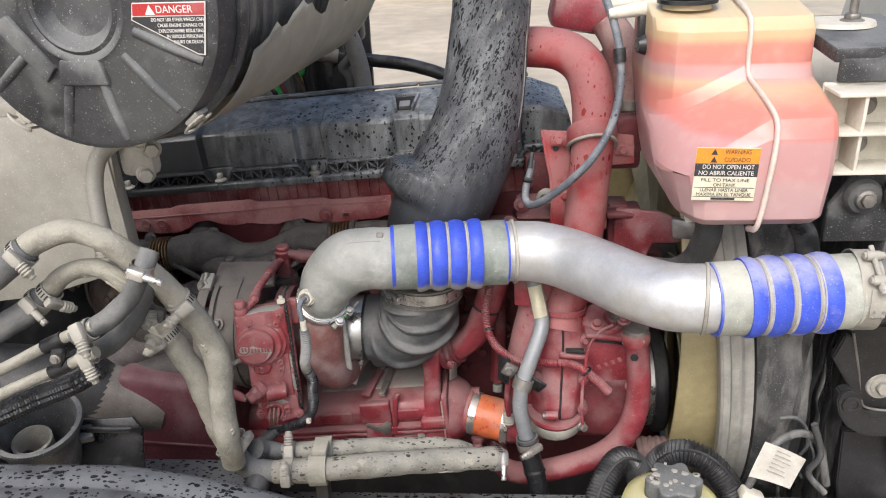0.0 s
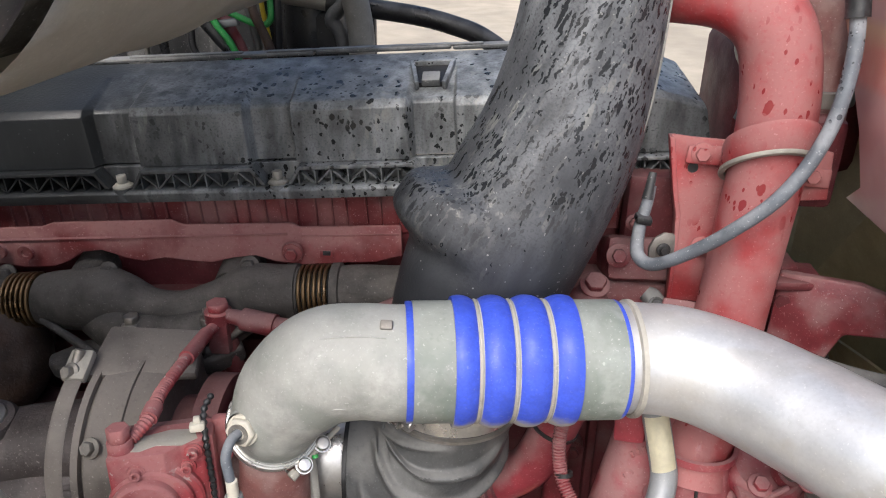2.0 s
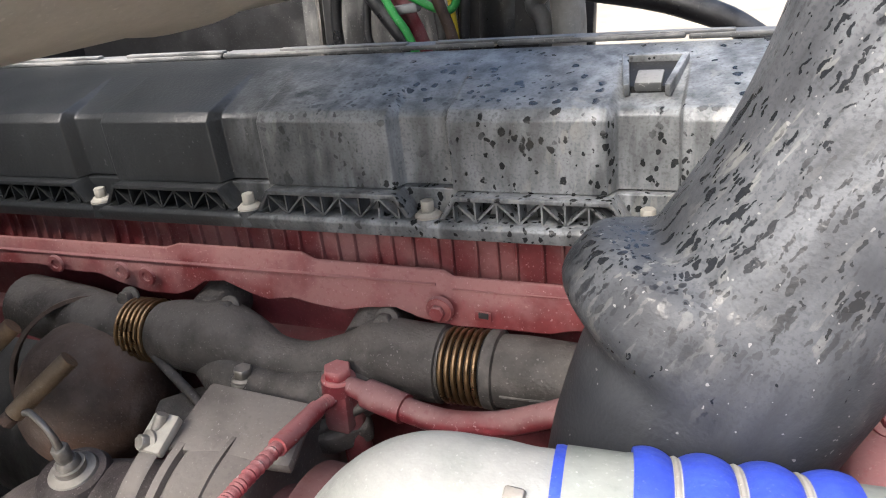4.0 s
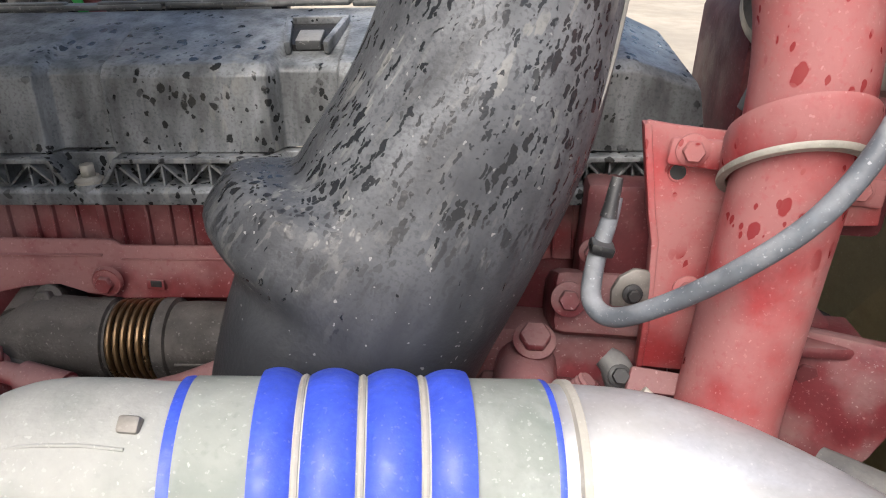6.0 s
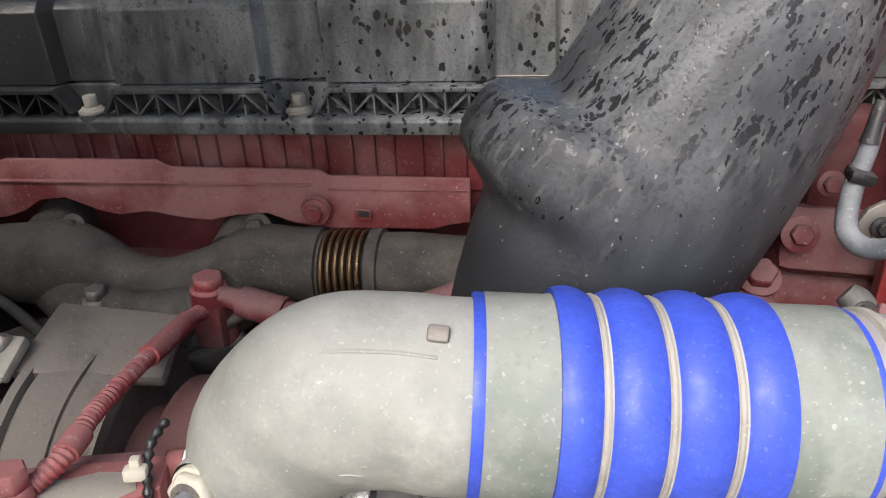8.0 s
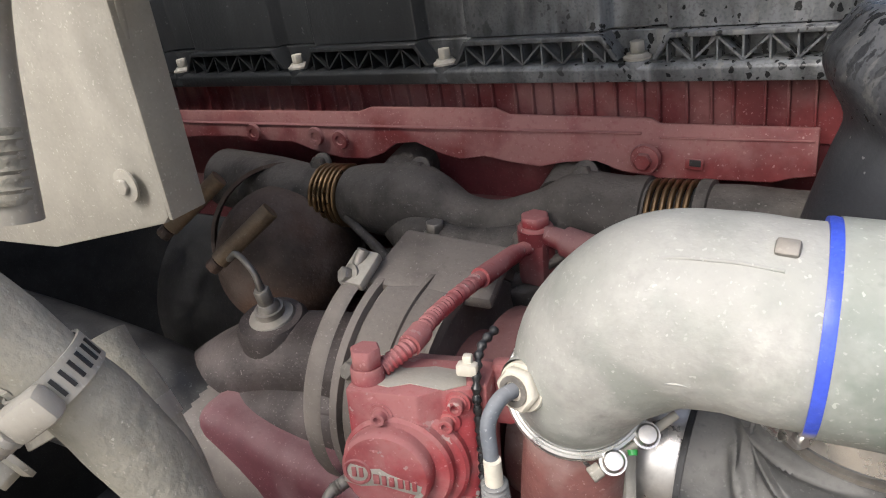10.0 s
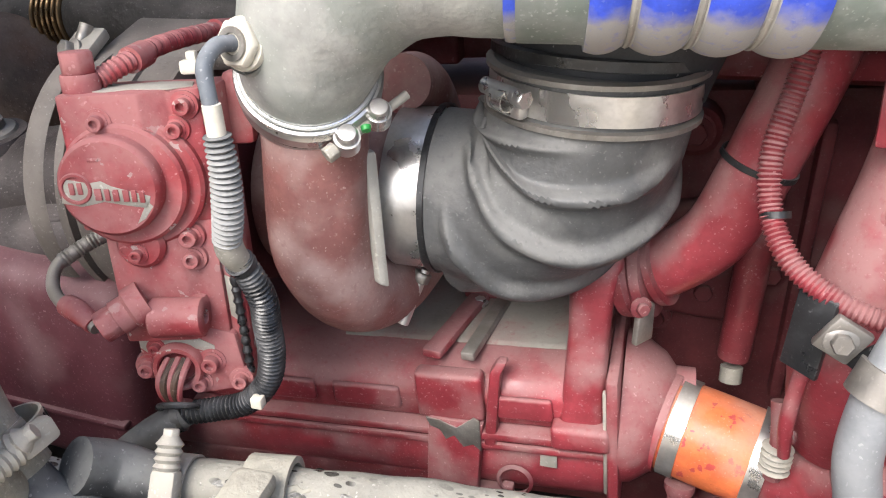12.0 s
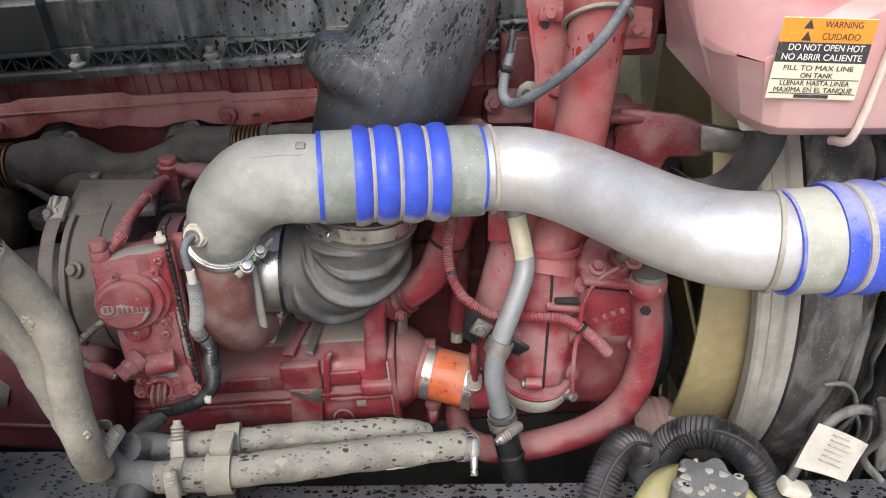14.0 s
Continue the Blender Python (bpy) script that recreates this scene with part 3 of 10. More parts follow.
def text_part(name, body, size, m, material, parent, align="CENTER", depth=0.0002, width=None):
    """Raised lettering in the built-in font, as a mesh under its thing."""
    cu = bpy.data.curves.new(name, "FONT")
    cu.body, cu.size, cu.align_x, cu.align_y, cu.extrude = body, size, align, "CENTER", depth
    tmp = bpy.data.objects.new(name, cu)
    scene.collection.objects.link(tmp)
    dg = bpy.context.evaluated_depsgraph_get()
    me = bpy.data.meshes.new_from_object(tmp.evaluated_get(dg))
    bpy.data.objects.remove(tmp)
    bpy.data.curves.remove(cu)
    if width:
        xs = [v.co.x for v in me.vertices]
        k = width / (max(xs) - min(xs))
        me.transform(Matrix.Diagonal((k, 1, 1, 1)))
    me.transform(m)
    me.transform(Matrix.Translation(DATUM - ORIGIN[parent.name]))
    me.materials.clear()
    me.materials.append(material)
    ob = new(name, me)
    ORIGIN[ob.name] = ORIGIN[parent.name]
    ob.parent = parent
    return ob


# ---- setting ----
def ground_sheet():
    bm = bmesh.new()
    bmesh.ops.create_grid(bm, x_segments=60, y_segments=60, size=60)
    for v in bm.verts:
        v.co.z = 0.03 * noise.noise(v.co * 0.15)
    return part("ground", bm, GROUND, label="dry tan gravel yard", kind="structure", at=(0, 0, 0))


ground_sheet()

# the engine lies nose-up by 3.6 degrees: u along it to the front, y across, w up its side
SLOPE = 0.066
BOLT_X, BOLT_Z = -0.232, 1.303
PITCH = 0.179


def E(u, y, w):
    return Vector((BOLT_X + u - SLOPE * w, y - 0.006, BOLT_Z + SLOPE * u + w))


E_ROT = Matrix(((1, 0, -SLOPE), (0, 1, 0), (SLOPE, 0, 1)))


def sweep_u(profile, u0, u1, bm=None, cols=None):
    """A profile of (y, w) drawn along the engine from u0 to u1, with end caps. cols: where to cut it on the way."""
    bm = bm or bmesh.new()
    us = cols or [u0, u1]
    rows = [[bm.verts.new(E(u, y, w)) for y, w in profile] for u in us]
    n = len(profile)
    for a, b in zip(rows, rows[1:]):
        for j in range(n):
            bm.faces.new((a[j], b[j], b[(j + 1) % n], a[(j + 1) % n]))
    bm.faces.new(rows[0])
    bm.faces.new(rows[-1][::-1])
    return bm


def bevel_bm(bm, offset, seg=2, angle=25):
    bmesh.ops.recalc_face_normals(bm, faces=bm.faces)
    ed = [e for e in bm.edges if len(e.link_faces) == 2 and e.calc_face_angle(0) > radians(angle)]
    bmesh.ops.bevel(bm, geom=ed, offset=offset, segments=seg, affect="EDGES", profile=0.5, clamp_overlap=True)
    return bm


# ---- rocker cover ----
def rocker_cover():
    ob = thing("rocker_cover", "dusty black plastic rocker cover speckled with dark drops", "engine cover", E(0, 1.4, -0.03))
    # shell: front face, crease, gently rising top and a drop behind; a channel runs down to each bolt
    us = [-0.62]
    for k in range(-3, 3):
        c = k * PITCH
        us += [c - 0.031, c - 0.025, c + 0.0195, c + 0.0225]
    us = [u for u in us if u < 0.43] + [0.43, 0.472]
    prof = [(1.353, 0.006), (1.352, 0.064), (1.359, 0.072), (1.385, 0.0785), (1.43, 0.09), (1.468, 0.098), (1.482, 0.092), (1.49, 0.06), (1.49, 0.0)]
    bm = bmesh.new()
    rows = []
    for u in sorted(us):
        rel = min((u - k * PITCH for k in range(-4, 5)), key=abs)
        deep = 0.015 if -0.028 < rel < 0.0205 else 0.0
        row = []
        for i, (y, w) in enumerate(prof):
            d = deep if i < 2 else deep * 0.8 if i == 2 else deep * 0.3 if i == 3 else 0
            if u > 0.44:
                w, y = w * 0.75, y + (0.0 if i > 6 else 0.008)
            uu = u - 0.03 * max(0, (w - 0.03) / 0.07) if u > 0.42 else u
            row.append(bm.verts.new(E(uu, y + d, w - (0.004 if deep and i in (2, 3) else 0))))
        rows.append(row)
    for a, b in zip(rows, rows[1:]):
        for j in range(len(prof) - 1):
            bm.faces.new((a[j], b[j], b[j + 1], a[j + 1]))
    bm.faces.new(rows[0])
    bm.faces.new(rows[-1][::-1])
    part("shell", bevel_bm(bm, 0.0022, 2, 18), BLACK_PLASTIC, ob)
    # top joint: a dark lip with a worn pale edge in lengths
    bm = bmesh.new()
    for a, b, h in ((-0.60, -0.272, 0.0), (-0.27, 0.028, 0.001), (0.03, 0.192, 0.002), (0.194, 0.40, 0.001)):
        box_bm(E((a + b) / 2, 1.482, 0.0995 + h), (b - a, 0.02, 0.005), 0.002, E_ROT, bm)
    part("top_rim", bm, RIM_GREY, ob, "grey dusty rim along the top joint")
    for a, b in ((-0.58, -0.44), (-0.40, -0.27), (-0.20, -0.06), (-0.03, 0.10), (0.12, 0.23), (0.26, 0.39)):
        part("rim_clip", box_bm(E((a + b) / 2, 1.478, 0.1035), (b - a, 0.009, 0.0035), 0.0012, E_ROT), RIM_GREY, ob)
    # ledge dipping round each bolt, lattice web and foot strip
    part("web_back", bevel_bm(sweep_u([(1.362, -0.020), (1.362, 0.004), (1.374, 0.004), (1.374, -0.020)], -0.62, 0.46), 0.0008, 1), BLACK_PLASTIC, ob)
    part("foot_strip", bevel_bm(sweep_u([(1.338, -0.032), (1.336, -0.021), (1.340, -0.0175), (1.374, -0.0175), (1.374, -0.032)], -0.62, 0.46), 0.0015, 2), BLACK_PLASTIC, ob)
    cell = 0.0175
    face = Matrix.Rotation(radians(90), 4, "X")
    for k in range(-4, 4):
        u0, u1 = max(k * PITCH + 0.013, -0.60), min((k + 1) * PITCH - 0.013, 0.445)
        if u1 - u0 < 0.03:
            continue
        # the ledge's sloping ends meet the foot strip beside the bolts
        o = [(u0, -0.0165), (u0 + 0.013, 0.0035), (u1 - 0.013, 0.0035), (u1, -0.0165), (u1 - 0.0045, -0.0165), (u1 - 0.0150, -0.0005), (u0 + 0.0150, -0.0005), (u0 + 0.0045, -0.0165)]
        part("ledge", prism_bm(o, 0.024, Matrix.Translation(E(0, 1.340, 0.0015)) @ E_ROT.to_4x4() @ face, 0.0007), BLACK_PLASTIC, ob)
        a0, a1 = u0 + 0.012, u1 - 0.012
        nc = max(2, round((a1 - a0) / cell))
        d = (a1 - a0) / nc
        for i in range(nc + 1):
            u = a0 + i * d
            part("lattice_rib", box_bm(E(u, 1.353, -0.0085), (0.0015, 0.020, 0.019), 0, E_ROT), BLACK_PLASTIC, ob)
            if i < nc:
                lean = math.atan2(0.018, d) * (1 if i % 2 else -1)
                part("lattice_rib", box_bm(E(u + d / 2, 1.352, -0.0085), (math.hypot(d, 0.018) * 0.94, 0.018, 0.0017), 0, E_ROT @ Matrix.Rotation(-lean, 3, "Y")), BLACK_PLASTIC, ob)
    # bolts on pale washers, each on a small foot in its dip
    for k in range(-3, 4):
        u = k * PITCH
        if u > 0.45:
            continue
        at = Matrix.Translation(E(u, 1.348, -0.0155)) @ E_ROT.to_4x4()
        part("bolt_foot", lathe_bm([(0, -0.014), (0.0125, -0.014), (0.0115, -0.001), (0.010, 0.0), (0, 0.0)], at, 20), BLACK_PLASTIC, ob)
        part("washer", lathe_bm([(0, 0), (0.0112, 0), (0.0112, 0.002), (0.009, 0.003), (0.008, 0.0048), (0, 0.0048)], at, 20), STEEL_MUD, ob, "dusty beige washer")
        part("bolt", hex_bm(at @ Matrix.Translation((0, 0, 0.0045)), 0.0060, 0.0095), STEEL_MUD, ob, "dusty zinc bolt")
    # tapered pocket on the slope, with a pale flat in it
    rot = E_ROT.to_4x4() @ Matrix.Rotation(radians(14), 4, "X")
    m = Matrix.Translation(E(0.173, 1.408, 0.0885)) @ rot
    part("pocket_rim", prism_bm([(-0.026, 0.026), (0.026, 0.026), (0.022, 0.021), (-0.022, 0.021)], 0.010, m @ Matrix.Translation((0, 0, 0.002)), 0.0012), BLACK_PLASTIC, ob)
    for sgn in (-1, 1):
        part("pocket_rim", prism_bm([(sgn * 0.026, 0.0255), (sgn * 0.0205, 0.0255), (sgn * 0.0125, -0.026), (sgn * 0.017, -0.028)], 0.010, m @ Matrix.Translation((0, 0, 0.0015)), 0.0012), BLACK_PLASTIC, ob)
    # back plate in near-black: the recess's shade as colour
    part("pocket_back", prism_bm([(-0.021, 0.022), (0.021, 0.022), (0.013, -0.02), (-0.013, -0.02)], 0.006, m @ Matrix.Translation((0, 0, -0.0035)), 0), DARK_METAL, ob, "pocket back darkened for the shade of the hollow")
    part("pocket_floor", box_bm(m @ Vector((0, -0.011, -0.0035)), (0.020, 0.022, 0.008), 0.0015, m.to_3x3()), RIM_GREY, ob, "pale wet flat inside the pocket")


rocker_cover()


# ---- cylinder head and block ----
def cylinder_head():
    ob = thing("cylinder_head", "ribbed red cast cylinder head, its casting darkened for shade", "engine head", E(0, 1.42, -0.2))
    prof = [(1.366, -0.20), (1.366, -0.033), (1.48, -0.033), (1.48, -0.20)]
    # casting darker than its ribs, for the shade above the manifold
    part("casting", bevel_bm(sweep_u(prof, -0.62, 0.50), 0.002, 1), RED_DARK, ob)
    part("rib_field", bevel_bm(sweep_u([(1.3635, -0.088), (1.3635, -0.036), (1.368, -0.036), (1.368, -0.088)], -0.62, 0.50), 0.001, 1), RAIL_RED, ob)
    part("gasket", bevel_bm(sweep_u([(1.356, -0.0355), (1.356, -0.0322), (1.40, -0.0322), (1.40, -0.0355)], -0.62, 0.46), 0.0006, 1), DARK_METAL, ob, "dark gasket edge")
    for k in range(56):
        u = -0.60 + k * 0.0192 + 0.0022 * math.sin(k * 2.3)
        wide = 0.0065 if k % 9 == 4 else 0.0022
        part("rib", bevel_bm(sweep_u([(1.3585, -0.085), (1.3585, -0.037), (1.37, -0.037), (1.37, -0.085)], u - wide / 2, u + wide / 2), 0.0007, 1), RAIL_RED, ob)
    part("lower_step", bevel_bm(sweep_u([(1.345, -0.20), (1.345, -0.155), (1.37, -0.150), (1.37, -0.20)], -0.62, 0.06), 0.002, 1), RED_DARK, ob)


cylinder_head()


def heat_rail():
    ob = thing("heat_rail", "red pressed-steel rail with a wavy lower edge", "engine rail", E(-0.2, 1.33, -0.11))
    low = [(-0.62, -0.095), (-0.52, -0.088), (-0.46, -0.086), (-0.41, -0.090), (-0.375, -0.090), (-0.345, -0.098), (-0.31, -0.104), (-0.275, -0.104), (-0.255, -0.098), (-0.238, -0.088), (-0.215, -0.086), (-0.185, -0.096), (-0.165, -0.100), (-0.14, -0.096),
           (-0.115, -0.100), (-0.085, -0.103), (-0.06, -0.098), (-0.033, -0.096), (-0.01, -0.103), (0.02, -0.107), (0.07, -0.106), (0.105, -0.106), (0.12, -0.102), (0.135, -0.100)]
    top = [(0.135, -0.066), (0.02, -0.065), (0.012, -0.061), (-0.115, -0.060), (-0.13, -0.055), (-0.27, -0.055), (-0.285, -0.059), (-0.62, -0.060)]
    m = Matrix.Translation(E(0, 1.326, 0)) @ E_ROT.to_4x4() @ Matrix.Rotation(radians(90), 4, "X")
    bm = prism_bm(low + top, 0.004, m, 0.0012)
    for v in bm.verts:
        # the plate leans back and its upper edge folds further
        w = v.co.z - (BOLT_Z + SLOPE * (v.co.x - BOLT_X))
        v.co.y += (w + 0.108) * 0.22 + max(0, w + 0.066) * 0.35
    part("plate", bm, RAIL_RED, ob)
    part("crease", bevel_bm(sweep_u([(1.3325, -0.0735), (1.3312, -0.0720), (1.336, -0.0705)], -0.60, 0.006), 0.001, 1), RAIL_RED, ob)
    part("crease", bevel_bm(sweep_u([(1.3325, -0.0765), (1.3312, -0.0750), (1.336, -0.0735)], 0.02, 0.133), 0.0008, 1), RAIL_RED, ob)
    part("boss", lathe_bm([(0, 0), (0.0125, 0), (0.0115, 0.004), (0, 0.004)], place(E(0.012, 1.322, -0.089), (0, -1, 0)), 24), RAIL_RED, ob)
    bolt(ob, E(0.012, 1.3185, -0.089), (0, -1, 0), 0.0072, 0.007, RAIL_RED)
    part("slot", prism_bm([(-0.007, -0.0045), (0.007, -0.0045), (0.007, 0.0045), (-0.007, 0.0045)], 0.002, place(E(0.050, 1.3205, -0.0920), (0, -1, 0)), 0.001), RAIL_RED, ob)
    part("slot_hole", prism_bm([(-0.0045, -0.0028), (0.0045, -0.0028), (0.0045, 0.0028), (-0.0045, 0.0028)], 0.003, place(E(0.051, 1.3198, -0.0910), (0, -1, 0)), 0.0008), DARK_METAL, ob, "dark slot")
    for u, w in ((-0.300, -0.083), (-0.332, -0.080), (-0.42, -0.078)):
        part("boss", lathe_bm([(0, 0), (0.010, 0), (0.009, 0.003), (0.005, 0.003), (0.0045, 0.001), (0, 0.001)], place(E(u, 1.3225, w), (0, -1, 0)), 20), RAIL_RED, ob)


heat_rail()


# ---- exhaust manifold ----



def exhaust_manifold():
    global DATUM
    DATUM = V(0.006, -0.008, 0.009)
    ob = thing("exhaust_manifold", "heat-dulled cast-iron exhaust manifold under the red rail", "manifold", (-0.35, 1.31, 1.08))
    Y = 1.312
    for a, b in (((-0.552, Y, 1.134), (-0.516, Y, 1.137)), ((-0.209, Y, 1.160), (-0.174, Y, 1.163))):
        a, b = Vector(a), Vector(b)
        # core darker than the rings: groove shade put into the colour
        core = part("bellows", lathe_bm([(0.0262, 0), (0.0262, (b - a).length)], place(a, b - a, (0, 0.6, 0.8)), 40), DARK_METAL, ob, "brown steel bellows, its core darkened for groove shade")
        for k in range(6):
            c = a.lerp(b, (k + 0.5) / 6)
            part("bellows_ring", lathe_bm([(0.0298 + 0.0030 * math.cos(q * math.pi / 5), 0.00215 * math.sin(q * math.pi / 5)) for q in range(10)], place(c, b - a, (0, 0.6, 0.8)), 44, closed=True), BRASS, ob)

    def lumps(mid, way):
        # pads for the bolts on top and flats pressed into the front
        k = 0.007 * math.exp(-((mid.x + 0.435) / 0.022) ** 2) + 0.006 * math.exp(-((mid.x + 0.268) / 0.022) ** 2)
        return k * max(0, way.z) ** 2 - 0.004 * max(0, -way.y - 0.55) * math.exp(-((mid.x + 0.36) / 0.06) ** 2)

    bm = tube_bm([(-0.516, Y, 1.137, 0.030), (-0.495, Y, 1.138, 0.034), (-0.455, Y, 1.139, 0.036), (-0.42, Y, 1.138, 0.031), (-0.385, Y - 0.006, 1.132, 0.026), (-0.345, Y - 0.008, 1.132, 0.026), (-0.31, Y - 0.004, 1.142, 0.027), (-0.27, Y, 1.153, 0.032), (-0.235, Y, 1.158, 0.0335), (-0.209, Y, 1.160, 0.031)], 40, 10, push=lumps)
    part("centre_casting", bm, MANIFOLD, ob)
    # the two runs fall together into the turbo flange, with a rib along the lower edge
    part("collector", tube_bm([(-0.455, Y - 0.012, 1.122, 0.022), (-0.41, Y - 0.028, 1.112, 0.030), (-0.36, Y - 0.034, 1.108, 0.033), (-0.31, Y - 0.028, 1.122, 0.029), (-0.255, Y - 0.010, 1.148, 0.022)], 32, 8, squash=0.8), MANIFOLD, ob)
    part("rib", tube_bm([(-0.255, Y - 0.034, 1.142, 0.004), (-0.285, Y - 0.045, 1.124, 0.005), (-0.315, Y - 0.055, 1.106, 0.006)], 12, 6), MANIFOLD, ob)
    part("rib", tube_bm([(-0.505, Y - 0.030, 1.128, 0.004), (-0.465, Y - 0.042, 1.110, 0.005), (-0.425, Y - 0.056, 1.092, 0.006)], 12, 6), MANIFOLD, ob)
    part("collar", lathe_bm([(0.028, 0), (0.034, 0.001), (0.034, 0.014), (0.028, 0.016)], place((-0.226, Y, 1.159), (1, 0, 0.063)), 32), MANIFOLD, ob)
    part("collar", lathe_bm([(0.027, 0), (0.0335, 0.001), (0.0335, 0.010), (0.027, 0.012)], place((-0.173, Y, 1.163), (1, 0, 0.063)), 32), MANIFOLD, ob)
    part("front_casting", tube_bm([(-0.170, Y, 1.163, 0.030), (-0.14, Y, 1.165, 0.031), (-0.10, Y, 1.168, 0.029), (-0.04, Y, 1.172, 0.03), (0.04, Y, 1.176, 0.03)], 24), MANIFOLD, ob)
    part("casting_line", tube_bm([(-0.155, Y - 0.031, 1.160, 0.0014), (-0.11, Y - 0.0295, 1.163, 0.0014), (-0.06, Y - 0.0295, 1.166, 0.0014)], 8, 5), MANIFOLD, ob)
    part("rear_casting", tube_bm([(-0.552, Y, 1.134, 0.029), (-0.58, Y, 1.132, 0.031), (-0.64, Y + 0.01, 1.128, 0.034), (-0.72, Y + 0.02, 1.124, 0.034)], 24), MANIFOLD, ob)
    bm = prism_bm([(-0.120, -0.004), (-0.085, 0.020), (0.045, 0.022), (0.095, 0.024), (0.105, 0.005), (0.075, -0.018), (-0.085, -0.030), (-0.115, -0.020)], 0.024, Matrix.Translation((-0.375, 1.268, 1.103)) @ Matrix.Rotation(radians(-4), 4, "Y") @ Matrix.Rotation(radians(14), 4, "X"), 0.005, seg=3)
    part("flange", bm, MANIFOLD, ob)
    web = [(-0.478, 1.128), (-0.428, 1.091), (-0.372, 1.094), (-0.327, 1.104), (-0.279, 1.129), (-0.236, 1.160), (-0.25, 1.172), (-0.30, 1.157), (-0.345, 1.143), (-0.385, 1.146), (-0.45, 1.152)]
    part("web", prism_bm(web, 0.022, Matrix.Translation((0, 1.297, 0)) @ Matrix.Rotation(radians(90), 4, "X"), 0.005, seg=3), MANIFOLD, ob)
    for x, y, z in ((-0.394, 1.272, 1.112), (-0.304, 1.274, 1.124)):
        bm = lathe_bm([(0, 0), (0.0125, 0), (0.0125, 0.019), (0.0115, 0.021), (0, 0.021)], Matrix.Translation((x, y, z)), 20)
        hex_bm(Matrix.Translation((x, y, z + 0.021)), 0.0088, 0.012, 0.0115, bm)
        part("stud_nut", bm, STEEL_DULL, ob, "dull tall stud nut")
    for x, z in ((-0.437, 1.172), (-0.270, 1.187), (-0.56, 1.163)):
        bolt(ob, (x, 1.322, z), (0, -1, 0.35), 0.008, 0.012, MANIFOLD)
    for x in (-0.47, -0.29):
        part("runner", tube_bm([(x, 1.32, 1.148 + (x + 0.47) * 0.06, 0.024), (x, 1.35, 1.156 + (x + 0.47) * 0.06, 0.024), (x, 1.375, 1.158 + (x + 0.47) * 0.06, 0.026)], 18, 4), MANIFOLD, ob)
    return ob


exhaust_manifold()


DATUM = V(0, 0, 0)


# ---- engine block behind ----
def engine_block():
    ob = thing("engine_block", "dusty red cast engine block, darkened for shade", "engine block", (-0.1, 1.45, 0.45))
    # crankcase and sump: shade behind and below the pipes is in their colour
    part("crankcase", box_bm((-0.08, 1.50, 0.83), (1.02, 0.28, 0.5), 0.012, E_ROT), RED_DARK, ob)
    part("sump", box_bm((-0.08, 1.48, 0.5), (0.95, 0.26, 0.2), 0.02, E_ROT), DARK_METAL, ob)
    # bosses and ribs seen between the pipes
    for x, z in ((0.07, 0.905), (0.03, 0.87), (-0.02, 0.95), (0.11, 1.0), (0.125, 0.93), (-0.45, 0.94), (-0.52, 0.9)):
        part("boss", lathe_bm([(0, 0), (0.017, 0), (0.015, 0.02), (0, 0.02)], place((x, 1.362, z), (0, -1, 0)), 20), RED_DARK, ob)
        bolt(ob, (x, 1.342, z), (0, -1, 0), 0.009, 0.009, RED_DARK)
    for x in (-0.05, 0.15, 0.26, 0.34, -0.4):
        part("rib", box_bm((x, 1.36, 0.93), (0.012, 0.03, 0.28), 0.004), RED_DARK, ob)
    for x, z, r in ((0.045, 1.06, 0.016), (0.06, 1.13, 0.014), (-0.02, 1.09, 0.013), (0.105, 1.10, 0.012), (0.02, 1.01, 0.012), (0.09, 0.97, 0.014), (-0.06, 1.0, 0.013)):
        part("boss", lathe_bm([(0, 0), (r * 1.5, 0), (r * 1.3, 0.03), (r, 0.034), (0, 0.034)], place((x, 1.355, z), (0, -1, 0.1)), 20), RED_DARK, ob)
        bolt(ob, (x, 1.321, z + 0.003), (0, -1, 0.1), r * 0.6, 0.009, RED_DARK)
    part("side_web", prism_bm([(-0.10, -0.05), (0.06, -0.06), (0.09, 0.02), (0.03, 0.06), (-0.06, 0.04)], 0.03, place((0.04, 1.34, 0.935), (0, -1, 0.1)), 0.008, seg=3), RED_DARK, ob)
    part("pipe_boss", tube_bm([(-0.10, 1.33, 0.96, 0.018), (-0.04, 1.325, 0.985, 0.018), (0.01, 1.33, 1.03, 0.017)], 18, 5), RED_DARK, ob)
    return ob


engine_block()


# made-up dark floor and blocks, added where the bay below is only dark
dark_floor = thing("underbody_fill", "dark floor added below the engine to close the bay", "undertray", (-0.2, 1.4, 0.4))
part("dark_floor", box_bm((-0.25, 1.38, 0.42), (2.1, 0.94, 0.03), 0.01), DARK_METAL, dark_floor)
part("crossmember", box_bm((-0.75, 1.38, 0.62), (0.12, 0.94, 0.18), 0.015), DARK_METAL, dark_floor)
part("bell_housing", lathe_bm([(0, -0.3), (0.16, -0.3), (0.2, -0.05), (0.24, 0.0), (0.24, 0.08), (0, 0.08)], place((-0.66, 1.5, 0.85), (1, 0, 0)), 40), DARK_METAL, dark_floor)


